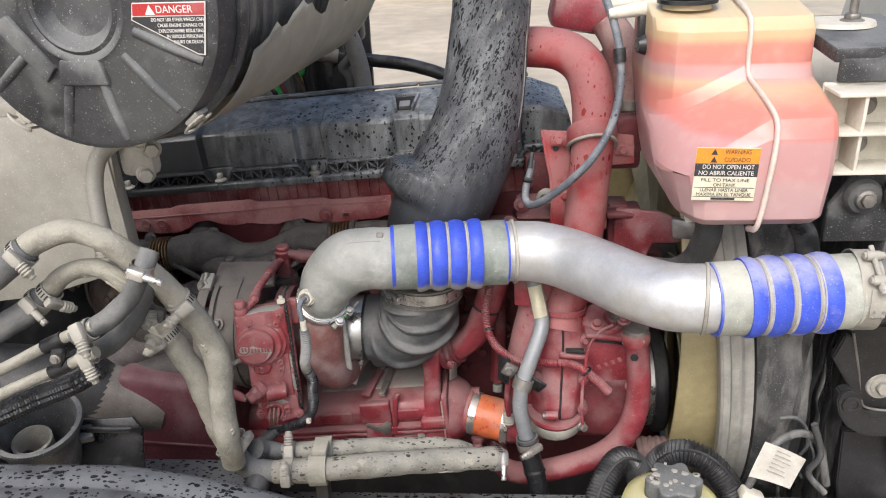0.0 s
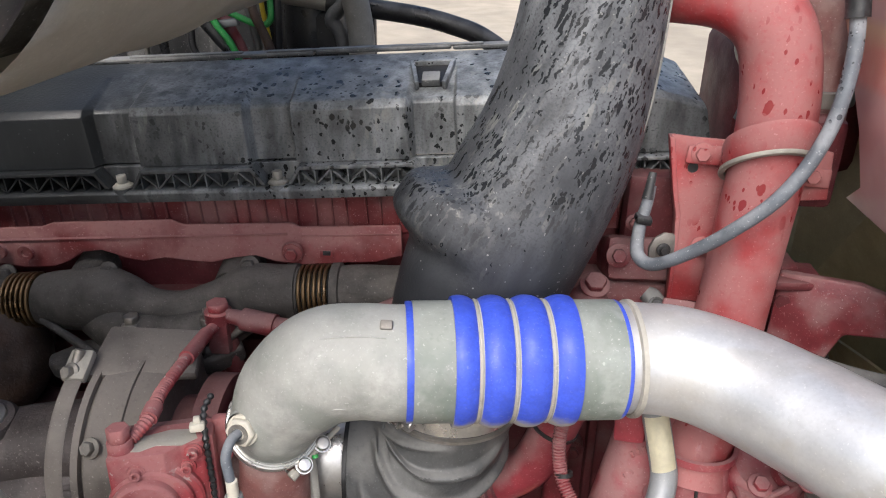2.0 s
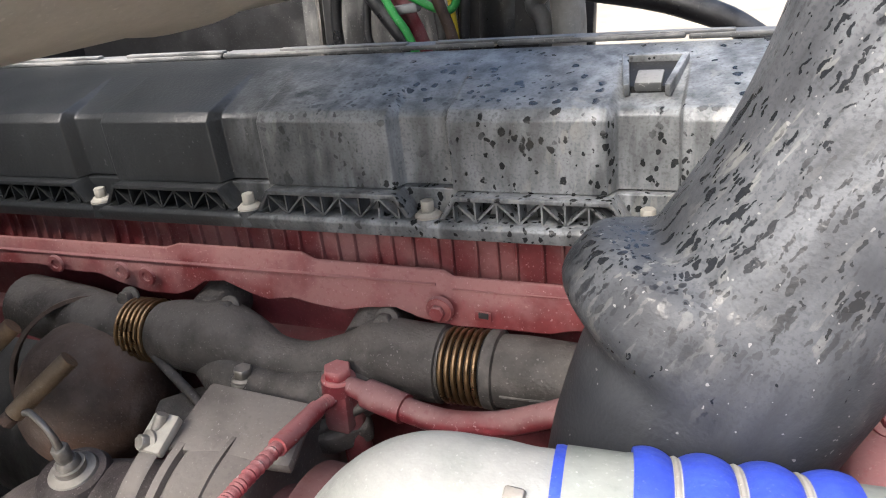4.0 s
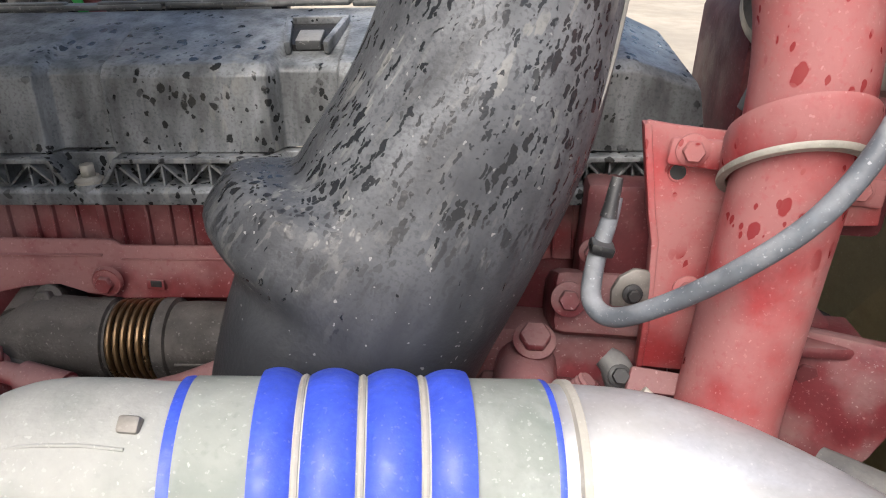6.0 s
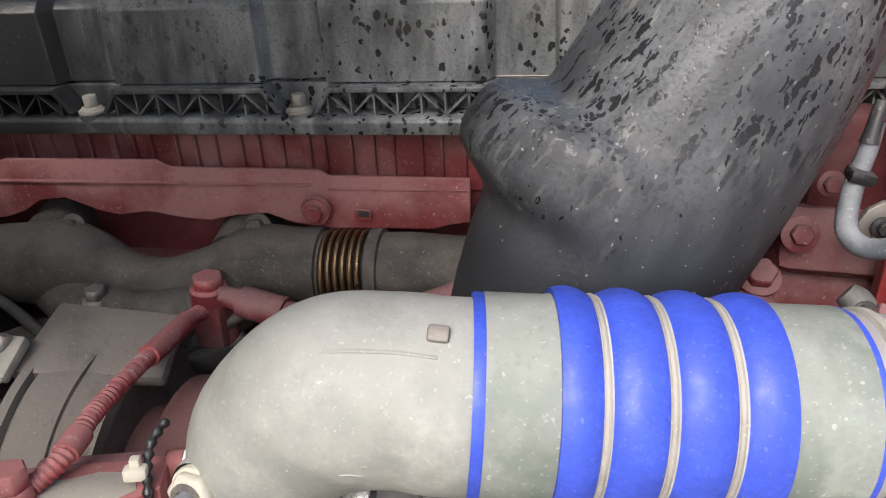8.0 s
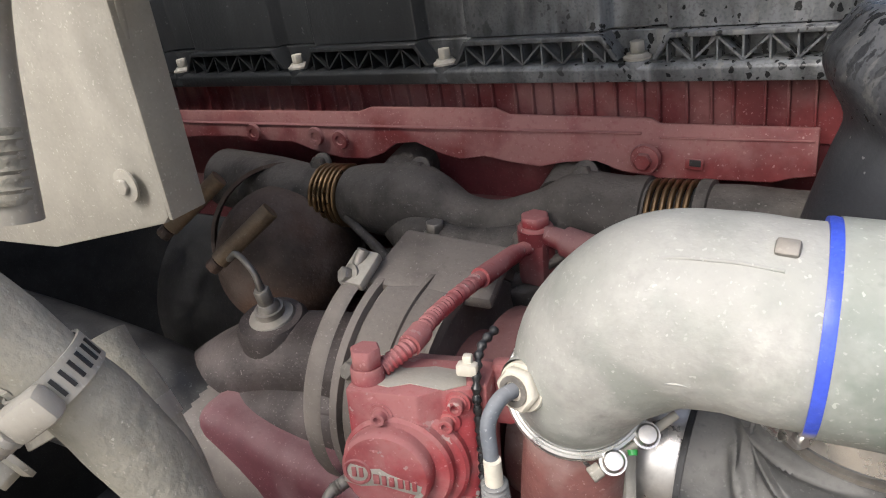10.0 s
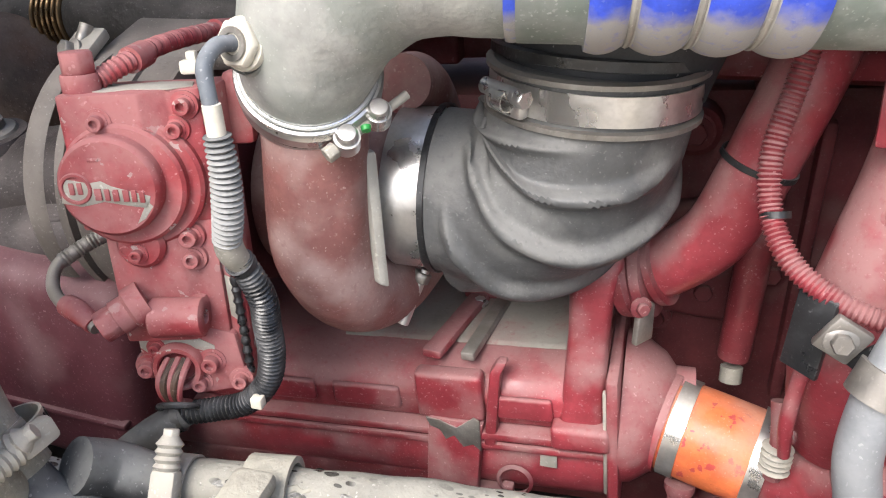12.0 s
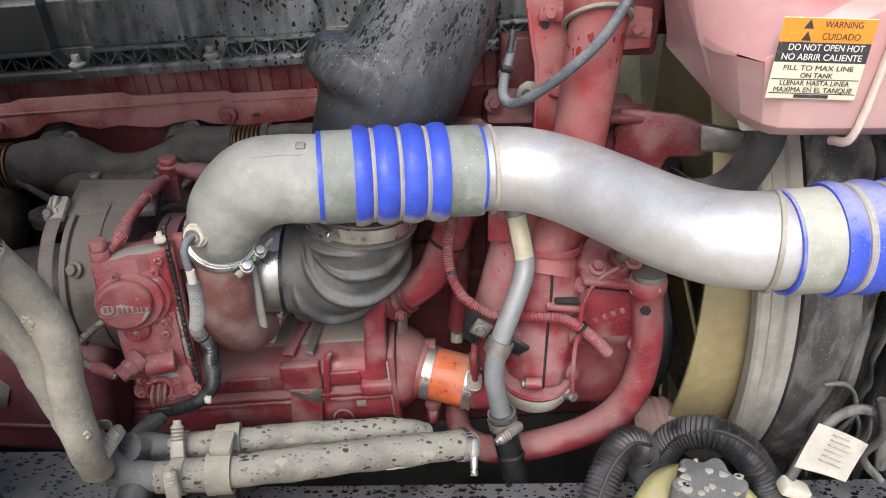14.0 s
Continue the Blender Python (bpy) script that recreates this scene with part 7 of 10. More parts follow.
# ---- thermostat and pump housing ----
def pump_housing():
    ob = thing("coolant_pump_housing", "bright red cast thermostat and coolant-pump housing", "pump housing", (0.2, 1.15, 0.9))
    part("neck_ring", lathe_bm([(0.036, 0), (0.0395, 0.001), (0.0395, 0.008), (0.036, 0.009)], place((0.206, 1.137, 1.110), (0.05, 0.12, 1)), 36), RED_BRIGHT, ob)
    # two faceted halves meeting at the parting line
    lev = [(1.112, 0.168, 0.204, 0.246, 1.112), (1.075, 0.160, 0.206, 0.250, 1.104), (1.045, 0.156, 0.206, 0.250, 1.102), (1.00, 0.152, 0.204, 0.247, 1.094), (0.960, 0.156, 0.202, 0.243, 1.080), (0.936, 0.160, 0.201, 0.238, 1.074)]
    for side in (0, 1):
        bm = bmesh.new()
        rows = []
        for z, xa, xm, xb, yf in lev:
            if side == 0:
                o = [(xa - 0.014, yf + 0.09), (xa, yf + 0.024), (xa + 0.020, yf + 0.003), (xm - 0.001, yf - 0.004), (xm - 0.001, yf + 0.09)]
            else:
                o = [(xm + 0.001, yf + 0.09), (xm + 0.001, yf - 0.003), (xb - 0.016, yf + 0.002), (xb, yf + 0.022), (xb + 0.012, yf + 0.09)]
            rows.append([bm.verts.new((x, y, z)) for x, y in o])
        for a, b in zip(rows, rows[1:]):
            for j in range(5):
                bm.faces.new((a[j], a[(j + 1) % 5], b[(j + 1) % 5], b[j]))
        bm.faces.new(rows[0])
        bm.faces.new(rows[-1][::-1])
        part("half_shell", bevel_bm(bm, 0.0035, 2, 14), RED_BRIGHT, ob)
    part("parting_line", tube_bm([(lev_[2], lev_[4] - 0.0018, lev_[0], 0.0016) for lev_ in lev], 8, 4), DARK_METAL, ob, "dark parting line")
    # big rounded left casting, running down to the coupling
    part("left_casting", tube_bm([(0.172, 1.172, 1.17, 0.026), (0.164, 1.158, 1.10, 0.030), (0.156, 1.148, 1.05, 0.034), (0.151, 1.146, 0.99, 0.039), (0.153, 1.152, 0.945, 0.037), (0.158, 1.166, 0.90, 0.033)], 36, 6), RED_BRIGHT, ob)
    part("flat_lug", prism_bm([(-0.016, -0.026), (0.012, -0.022), (0.016, 0.03), (-0.010, 0.034), (-0.018, 0.01)], 0.008, place((0.143, 1.122, 1.150), (-0.3, -0.95, 0.1)), 0.003), RED_BRIGHT, ob)
    part("casting_ridge", tube_bm([(0.126, 1.128, 1.03, 0.004), (0.117, 1.120, 0.98, 0.005), (0.114, 1.117, 0.94, 0.005), (0.117, 1.119, 0.91, 0.004)], 10, 5), RED_BRIGHT, ob)
    part("cast_ring", lathe_bm([(0.0042, 0), (0.0062, 0.0008), (0.0042, 0.0012)], place((0.146, 1.126, 1.085), (-0.2, -0.95, 0.1)), 20, closed=True), RED_BRIGHT, ob)
    for k in range(4):
        part("cast_letter_bar", box_bm((0.148 + 0.005 * k, 1.1285 - 0.0008 * k, 1.106 + 0.004 * k), (0.003, 0.002, 0.007), 0.0006, Matrix.Rotation(radians(-25), 3, "Y")), RED_WORN, ob)
    part("coupling_neck", tube_bm([(0.175, 1.150, 0.875, 0.030), (0.150, 1.170, 0.852, 0.034), (0.122, 1.184, 0.843, 0.0365)], 30, 4), RED_BRIGHT, ob)
    part("band", lathe_bm([(0.034, 0), (0.0465, 0), (0.0475, 0.004), (0.0475, 0.018), (0.0455, 0.021), (0.034, 0.021)], place((0.196, 1.116, 0.903), (0.0, -0.18, 1)), 44), STEEL_MUD, ob, "grey cast ring below the housing")
    part("band_gap", lathe_bm([(0.03, 0), (0.0465, 0), (0.0465, 0.004), (0.03, 0.004)], place((0.196, 1.113, 0.924), (0.0, -0.18, 1)), 40), DARK_METAL, ob, "dark gasket")
    part("lower_flange", lathe_bm([(0.03, 0), (0.049, 0), (0.050, 0.004), (0.048, 0.008), (0.03, 0.008)], place((0.196, 1.112, 0.928), (0.0, -0.18, 1)), 44), RED_BRIGHT, ob)
    part("band_lug", hex_bm(place((0.238, 1.085, 0.915), (0.5, -0.85, 0.1)), 0.007, 0.012, 0.009), STEEL_DULL, ob)
    part("flange_bolt_boss", tube_bm([(0.178, 1.068, 0.948, 0.0075), (0.198, 1.066, 0.950, 0.0075)], 14, 3), RED_BRIGHT, ob)
    part("flange_bolt", hex_bm(place((0.178, 1.068, 0.948), (-1, -0.1, 0)), 0.0055, 0.006, 0.0075), STEEL_DULL, ob)
    for x, z, y in ((0.24, 0.945, 1.092), (0.170, 1.07, 1.108), (0.242, 1.07, 1.112), (0.240, 1.0, 1.098), (0.165, 1.0, 1.102)):
        part("boss", lathe_bm([(0, 0.006), (0.008, 0.006), (0.010, 0), (0.010, -0.02), (0, -0.02)], place((x, y, z), (0, -1, 0.1)), 20), RED_BRIGHT, ob)
        bolt(ob, (x, y - 0.006, z), (0, -1, 0.1), 0.0055, 0.006, RED_BRIGHT)
    part("side_rib", box_bm((0.222, 1.100, 1.045), (0.045, 0.014, 0.010), 0.003, Matrix.Rotation(radians(6), 3, "Y")), RED_BRIGHT, ob)
    # solid dark strip in place of a shaded gap
    part("side_gap", box_bm((0.225, 1.099, 1.0545), (0.030, 0.012, 0.005), 0.001, Matrix.Rotation(radians(6), 3, "Y")), DARK_METAL, ob, "dark strip for the shade of a gap")
    # pump body towards the fan
    part("pump_body", prism_bm([(-0.045, -0.06), (0.045, -0.05), (0.05, 0.055), (0.02, 0.068), (-0.045, 0.055)], 0.09, place((0.287, 1.118, 1.025), (0.05, -1, 0.12)), 0.007, seg=3), RED_BRIGHT, ob)
    part("pump_lid", lathe_bm([(0, 0.008), (0.030, 0.008), (0.033, 0.005), (0.036, 0.0), (0.036, -0.01), (0, -0.01)], place((0.272, 1.125, 1.098), (0.05, -0.35, 0.95)), 36), RED_BRIGHT, ob)
    part("pump_ledge", box_bm((0.287, 1.122, 1.084), (0.095, 0.075, 0.010), 0.004, Matrix.Rotation(radians(8), 3, "Y")), RED_BRIGHT, ob)
    # solid dark strip paints the shade under the ledge
    part("pump_slot", box_bm((0.280, 1.1155, 1.062), (0.062, 0.006, 0.005), 0.001, Matrix.Rotation(radians(8), 3, "Y")), DARK_METAL, ob, "dark strip for the shade below the ledge")
    for k in range(4):
        part("cast_mark", box_bm((0.268 + 0.011 * k, 1.1145, 1.012 + 0.005 * k), (0.006, 0.002, 0.009), 0.0006, Matrix.Rotation(radians(-25), 3, "Y")), RED_WORN, ob, "raised cast bars")
    for x, z in ((0.258, 1.104), (0.30, 1.112), (0.32, 0.985)):
        bolt(ob, (x, 1.098, z), (0, -0.5, 0.85), 0.0075, 0.008, RED_BRIGHT)
    # lower body and volute: shade below the housing is in the dark red
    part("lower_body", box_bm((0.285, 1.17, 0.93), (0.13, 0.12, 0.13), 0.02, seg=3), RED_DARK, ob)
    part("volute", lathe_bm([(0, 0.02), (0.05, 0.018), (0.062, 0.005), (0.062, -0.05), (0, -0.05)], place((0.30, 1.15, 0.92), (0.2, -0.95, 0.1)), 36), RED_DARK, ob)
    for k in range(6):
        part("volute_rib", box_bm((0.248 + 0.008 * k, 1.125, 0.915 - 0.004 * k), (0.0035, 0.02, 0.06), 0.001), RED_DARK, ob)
    return ob


pump_housing()

# ---- red coolant pipe ----
cr = thing("coolant_return_pipe", "red coolant pipe bending under the pump housing", "pipe", (0.25, 1.08, 0.78))
part("tube", tube_bm([(0.320, 1.092, 1.085, 0.019), (0.325, 1.090, 1.047, 0.019), (0.330, 1.086, 0.985, 0.0195), (0.322, 1.082, 0.925, 0.0205), (0.297, 1.078, 0.880, 0.021), (0.255, 1.076, 0.852, 0.020), (0.194, 1.076, 0.830, 0.0195), (0.145, 1.09, 0.808, 0.0195), (0.115, 1.12, 0.790, 0.0185), (0.100, 1.16, 0.775, 0.018), (0.095, 1.22, 0.765, 0.018)], 28), RED_BRIGHT, cr)
part("top_collar", lathe_bm([(0, 0.0), (0.022, 0.0), (0.023, 0.004), (0.023, 0.016), (0.020, 0.020), (0, 0.020)], place((0.320, 1.092, 1.075), (-0.05, 0.02, 1)), 30), RED_WORN, cr)
part("grey_cap", lathe_bm([(0, 0.0), (0.0205, 0.0), (0.0205, 0.008), (0, 0.010)], place((0.319, 1.092, 1.094), (-0.05, 0.02, 1)), 30), STEEL_DULL, cr)
part("plug", hex_bm(place((0.316, 1.0735, 1.058), (-0.15, -1, 0.1)), 0.007, 0.003, 0.0), RUBBER, cr, "black square plug")

sensor = thing("coolant_sensor", "dusty grey sensor plug at the top of the coolant pipe", "sensor", (0.30, 1.105, 1.10))
part("body", tube_bm([(0.285, 1.112, 1.108, 0.009), (0.292, 1.105, 1.122, 0.011), (0.298, 1.10, 1.14, 0.010)], 16, 4), STEEL_DULL, sensor)
part("collar", lathe_bm([(0, 0), (0.014, 0), (0.014, 0.008), (0, 0.008)], place((0.283, 1.114, 1.104), (0.4, -0.4, 0.8)), 20), RED, sensor)
part("lead", tube_bm([(0.298, 1.10, 1.14, 0.004), (0.31, 1.12, 1.15, 0.004), (0.33, 1.16, 1.14, 0.004)], 10, 5), RUBBER, sensor)

# ---- silver coolant tube ----
st = thing("silver_coolant_tube", "grey-silver coolant tube with a rubber-lined clip", "tube", (0.15, 1.05, 0.88))
part("tube", tube_bm([(0.150, 1.125, 1.23, 0.0122), (0.157, 1.117, 1.177, 0.0122), (0.165, 1.106, 1.14, 0.0122), (0.170, 1.092, 1.106, 0.0122), (0.155, 1.064, 1.071, 0.0122), (0.139, 1.048, 1.028, 0.0122), (0.134, 1.042, 0.987, 0.0122), (0.139, 1.038, 0.955, 0.0122), (0.147, 1.034, 0.918, 0.0122)], 24), TUBE_GREY, st)
bm = bmesh.new()
rows = []
for x, y, z in ((0.1589, 1.1147, 1.1670), (0.1612, 1.1118, 1.1560), (0.1633, 1.1087, 1.1470), (0.1652, 1.1052, 1.1385), (0.1672, 1.1012, 1.1290), (0.1687, 1.0975, 1.1200)):
    t = V(0.25, -0.32, -0.92).normalized()
    front = (V(-0.25, -1, 0) - t * t.dot(V(-0.25, -1, 0))).normalized()
    side = t.cross(front)
    rows.append([bm.verts.new(V(x, y, z) + (front * math.cos(radians(q)) + side * math.sin(radians(q))) * 0.0131) for q in range(-70, 41, 10)])
for a, b in zip(rows, rows[1:]):
    for k in range(len(a) - 1):
        bm.faces.new((a[k], a[k + 1], b[k + 1], b[k]))
bmesh.ops.solidify(bm, geom=bm.faces[:], thickness=0.0006)
part("paper_label", bm, LABEL_CREAM, st, "cream paper label")
part("clip_band", band_bm((0.1385, 1.047, 1.026), (0.35, 0.25, 0.9), 0.0130, 0.018, 0.003, 28), STEEL_DULL, st, "grey clip band")
part("clip_pad", box_bm((0.150, 1.060, 1.022), (0.052, 0.006, 0.024), 0.002, Matrix.Rotation(radians(35), 3, "Y") @ Matrix.Rotation(radians(20), 3, "X")), RUBBER, st, "black rubber pad")
part("clip_plate", box_bm((0.118, 1.060, 1.043), (0.022, 0.006, 0.022), 0.002, Matrix.Rotation(radians(30), 3, "Y")), STEEL_DULL, st)
bolt(st, (0.117, 1.057, 1.043), (0, -1, 0.2), 0.006, 0.006, STEEL_DULL)
part("bracket_foot", prism_bm([(-0.012, -0.03), (0.012, -0.03), (0.012, 0.02), (-0.012, 0.02)], 0.004, place((0.108, 1.09, 1.03), (-0.7, -0.7, 0.1)), 0.001), RUBBER, st)

bh = thing("lower_coolant_hose", "black rubber hose below the silver tube", "hose", (0.16, 1.0, 0.78))
part("hose", tube_bm([(0.145, 1.035, 0.93, 0.0165), (0.149, 1.031, 0.905, 0.0165), (0.155, 1.027, 0.880, 0.0165), (0.162, 1.022, 0.850, 0.0165), (0.170, 1.022, 0.80, 0.0165)], 22), RUBBER, bh)
part("end_ridge", band_bm((0.1455, 1.0345, 0.928), (0.2, -0.1, -0.97), 0.0160, 0.006, 0.002, 24), RUBBER_DUSTY, bh)
part("tie", band_bm((0.1575, 1.016, 0.876), (0.2, -0.45, -0.85), 0.0168, 0.004, 0.0012, 24), RUBBER, bh)
worm_clamp((0.147, 1.033, 0.917), (0.2, -0.12, -0.97), 0.0172, (0.6, -0.8, 0), 0.011, STEEL_DULL, "steel spring clamp on a black hose", "hose clamps", True)

# ---- blue-grey vent hose ----
vh = thing("vent_hose", "thin blue-grey vent hose looping down from the tank", "hose", (0.2, 1.2, 1.25))
part("hose", tube_bm([(0.262, 1.24, 1.60, 0.0062), (0.278, 1.215, 1.555, 0.0062), (0.286, 1.198, 1.515, 0.0062), (0.288, 1.185, 1.465, 0.0062), (0.276, 1.172, 1.41, 0.0062), (0.248, 1.164, 1.36, 0.0062), (0.212, 1.178, 1.315, 0.0062), (0.180, 1.197, 1.282, 0.0062), (0.160, 1.213, 1.266, 0.0064), (0.149, 1.226, 1.270, 0.0066), (0.150, 1.238, 1.29, 0.0062), (0.157, 1.25, 1.315, 0.0056), (0.160, 1.256, 1.33, 0.0050)], 18, 10), GREY_HOSE, vh)
part("clip", box_bm((0.153, 1.240, 1.301), (0.016, 0.015, 0.008), 0.0025, Matrix.Rotation(radians(12), 3, "Y")), RUBBER, vh, "black clip")
part("tip", tube_bm([(0.1565, 1.25, 1.318, 0.0058), (0.1575, 1.252, 1.326, 0.0048), (0.159, 1.255, 1.336, 0.0044), (0.160, 1.257, 1.343, 0.0036)], 12, 4), DUST_BLACK, vh)
part("coupling", tube_bm([(0.285, 1.198, 1.52, 0.0095), (0.287, 1.193, 1.50, 0.0095)], 16, 3), RUBBER, vh)

# small parts under the vent hose
sp2 = thing("spring_sleeve", "red spring-wound sleeve beside a dirty grey elbow", "sleeve", (0.155, 1.24, 1.19))
part("spring", corrugated([(0.135, 1.235, 1.180, 0.006), (0.147, 1.232, 1.196, 0.0064), (0.155, 1.230, 1.208, 0.006)], 0.0035, 0.0011, 14, 26), RED, sp2)
part("elbow", tube_bm([(0.166, 1.245, 1.218, 0.008), (0.174, 1.240, 1.212, 0.011), (0.180, 1.234, 1.196, 0.011), (0.180, 1.232, 1.175, 0.011)], 18, 6), RUBBER_DUSTY, sp2, "dirty grey elbow")
part("elbow_bolt", hex_bm(place((0.175, 1.229, 1.213), (0, -0.8, 0.5)), 0.006, 0.005, 0.008), DARK_METAL, sp2)
part("bracket", prism_bm([(-0.026, -0.006), (0.030, -0.014), (0.028, 0.002), (-0.020, 0.010)], 0.006, place((0.203, 1.226, 1.214), (0.1, -0.75, 0.65)), 0.002), RED, sp2, "red folded tab")
part("tube", tube_bm([(0.186, 1.214, 1.210, 0.0065), (0.206, 1.205, 1.196, 0.0065), (0.225, 1.20, 1.180, 0.0065)], 16, 4), SHROUD_PALE, sp2, "pale scraped tube")

DATUM = V(0, 0.006, -0.006)


# ---- coolant tank ----
def coolant_material():
    m = bpy.data.materials.new("translucent_tank_with_pink_coolant")
    m.use_nodes = True
    n, l = m.node_tree.nodes, m.node_tree.links
    b = n["Principled BSDF"]
    tc = n.new("ShaderNodeTexCoord")
    s = n.new("ShaderNodeSeparateXYZ")
    l.new(tc.outputs["Object"], s.inputs[0])
    nz = n.new("ShaderNodeTexNoise")
    nz.inputs["Scale"].default_value = 14
    l.new(tc.outputs["Object"], nz.inputs["Vector"])
    w = n.new("ShaderNodeMath")
    w.operation = "MULTIPLY_ADD"
    w.inputs[1].default_value = 0.008
    l.new(nz.outputs[0], w.inputs[0])
    l.new(s.outputs[2], w.inputs[2])
    mr = n.new("ShaderNodeMapRange")
    mr.inputs["From Max"].default_value = 0.29
    l.new(w.outputs[0], mr.inputs[0])
    r = n.new("ShaderNodeValToRGB")
    # bands of the liquid and of the empty, yellowed plastic above it
    # back-light in the liquid and the shoulder's yellow highlight are painted into these tones
    stops = [(0.0, (0.46, 0.30, 0.295)), (0.26, (0.47, 0.30, 0.295)), (0.30, (0.48, 0.265, 0.26)), (0.45, (0.48, 0.275, 0.27)), (0.48, (0.55, 0.205, 0.18)), (0.57, (0.56, 0.22, 0.175)), (0.63, (0.57, 0.38, 0.25)), (0.66, (0.50, 0.31, 0.30)), (0.70, (0.50, 0.30, 0.285)),
             (0.72, (0.55, 0.22, 0.185)), (0.80, (0.56, 0.235, 0.18)), (0.835, (0.57, 0.40, 0.235)), (1.0, (0.59, 0.52, 0.35))]
    cr_ = r.color_ramp
    for i, (p, c) in enumerate(stops):
        e = cr_.elements[i] if i < 2 else cr_.elements.new(p)
        e.position, e.color = p, (*c, 1)
    l.new(mr.outputs[0], r.inputs[0])
    fine = n.new("ShaderNodeTexNoise")
    fine.inputs["Scale"].default_value, fine.inputs["Detail"].default_value = 40, 6
    l.new(tc.outputs["Object"], fine.inputs["Vector"])
    fr = n.new("ShaderNodeMapRange")
    fr.inputs["From Min"].default_value, fr.inputs["From Max"].default_value, fr.inputs["To Max"].default_value = 0.5, 0.75, 0.15
    l.new(fine.outputs[0], fr.inputs[0])
    mx = n.new("ShaderNodeMix")
    mx.data_type = "RGBA"
    l.new(fr.outputs[0], mx.inputs["Factor"])
    l.new(r.outputs[0], mx.inputs[6])
    mx.inputs[7].default_value = (0.70, 0.58, 0.52, 1)
    l.new(mx.outputs[2], b.inputs["Base Color"])
    b.inputs["Roughness"].default_value = 0.38
    b.inputs["Subsurface Weight"].default_value = 0.35
    b.inputs["Subsurface Radius"].default_value = (0.03, 0.012, 0.008)
    b.inputs["Subsurface Scale"].default_value = 0.5
    bp = n.new("ShaderNodeBump")
    bp.inputs["Strength"].default_value, bp.inputs["Distance"].default_value = 0.15, 0.002
    l.new(fine.outputs[0], bp.inputs["Height"])
    l.new(bp.outputs[0], b.inputs["Normal"])
    return m


COOLANT = coolant_material()
TANK_SEAM = surface("milky_plastic_seam", (0.68, 0.56, 0.49), 0.4, vary=0.06, grain=60, bump=0.03)


def coolant_tank():
    ob = thing("coolant_tank", "translucent plastic coolant tank half full of pink coolant", "coolant tank", (0.42, 1.1, 1.315))
    # side profile (y, z) from the lower front round to the back
    prof = [(0.992, 1.325), (0.972, 1.340), (0.968, 1.40), (0.970, 1.449), (0.982, 1.472), (1.03, 1.488), (1.085, 1.500), (1.098, 1.518), (1.100, 1.562), (1.115, 1.578), (1.20, 1.591), (1.29, 1.596), (1.29, 1.49), (1.215, 1.41), (1.205, 1.36), (1.18, 1.325)]
    bm = bmesh.new()
    rows = []
    # columns across: x, how far the front stands back, how much the foot tapers
    for x, back, foot in ((0.322, 0.090, 0.034), (0.325, 0.062, 0.032), (0.334, 0.036, 0.028), (0.350, 0.012, 0.020), (0.368, 0.002, 0.010), (0.390, 0.0, 0.003), (0.445, 0.0, 0.0), (0.505, 0.0, 0.0), (0.522, 0.003, -0.003), (0.531, 0.012, -0.006), (0.534, 0.030, -0.008)):
        row = []
        for y, z in prof:
            low = min(1.0, max(0.0, (1.375 - z) / 0.055))
            if 1.43 < z < 1.545 and y < 1.12:
                # the shoulder of the lower half falls away to one side
                z -= (0.080 if y < 1.0 else 0.062) * max(0.0, (0.445 - x) / 0.123) * (0.75 if z < 1.455 else 1)
            y = y + back * (1 if y < 1.2 and z < 1.5 else 0.45 if y < 1.2 else 0)
            row.append(bm.verts.new((x + foot * low, y, z)))
        rows.append(row)
    for a, b in zip(rows, rows[1:]):
        for j in range(len(prof)):
            bm.faces.new((a[j], b[j], b[(j + 1) % len(prof)], a[(j + 1) % len(prof)]))
    bm.faces.new(rows[0])
    bm.faces.new(rows[-1][::-1])
    part("body", bevel_bm(bm, 0.012, 4, 24), COOLANT, ob, sharp=80)
    seam = [(0.441, 1.0, 1.316), (0.442, 0.968, 1.334), (0.447, 0.963, 1.40), (0.450, 0.965, 1.449), (0.450, 0.978, 1.475), (0.447, 1.03, 1.492), (0.445, 1.082, 1.504), (0.444, 1.094, 1.523), (0.444, 1.096, 1.575), (0.444, 1.115, 1.596), (0.444, 1.20, 1.611), (0.444, 1.29, 1.616)]
    part("seam", tube_bm([(p[0], p[1] + 0.002, p[2] - (0.001 if p[2] < 1.55 else 0.014), 0.0044) for p in seam], 12, 5, squash=0.75), TANK_SEAM, ob, "milky raised weld seam")
    # filler neck and cap
    c = V(0.372, 1.165, 1.586)
    part("neck", lathe_bm([(0, 0), (0.034, 0), (0.032, 0.012), (0, 0.012)], Matrix.Translation(c), 32), COOLANT, ob)
    bm = bmesh.new()
    o = [((0.036 + 0.0022 * math.cos(10 * 2 * math.pi * k / 60)) * math.cos(2 * math.pi * k / 60), (0.036 + 0.0022 * math.cos(10 * 2 * math.pi * k / 60)) * math.sin(2 * math.pi * k / 60)) for k in range(60)]
    prism_bm(o, 0.022, Matrix.Translation(c + V(0, 0, 0.036)), 0.003, bm)
    cap = part("cap", bm, DUST_BLACK, ob, "black ribbed filler cap")
    part("knob", lathe_bm([(0, 0.013), (0.006, 0.012), (0.008, 0.008), (0.005, 0.0), (0, 0)], Matrix.Translation(c + V(0, 0, 0.036)), 18), DUST_BLACK, cap)
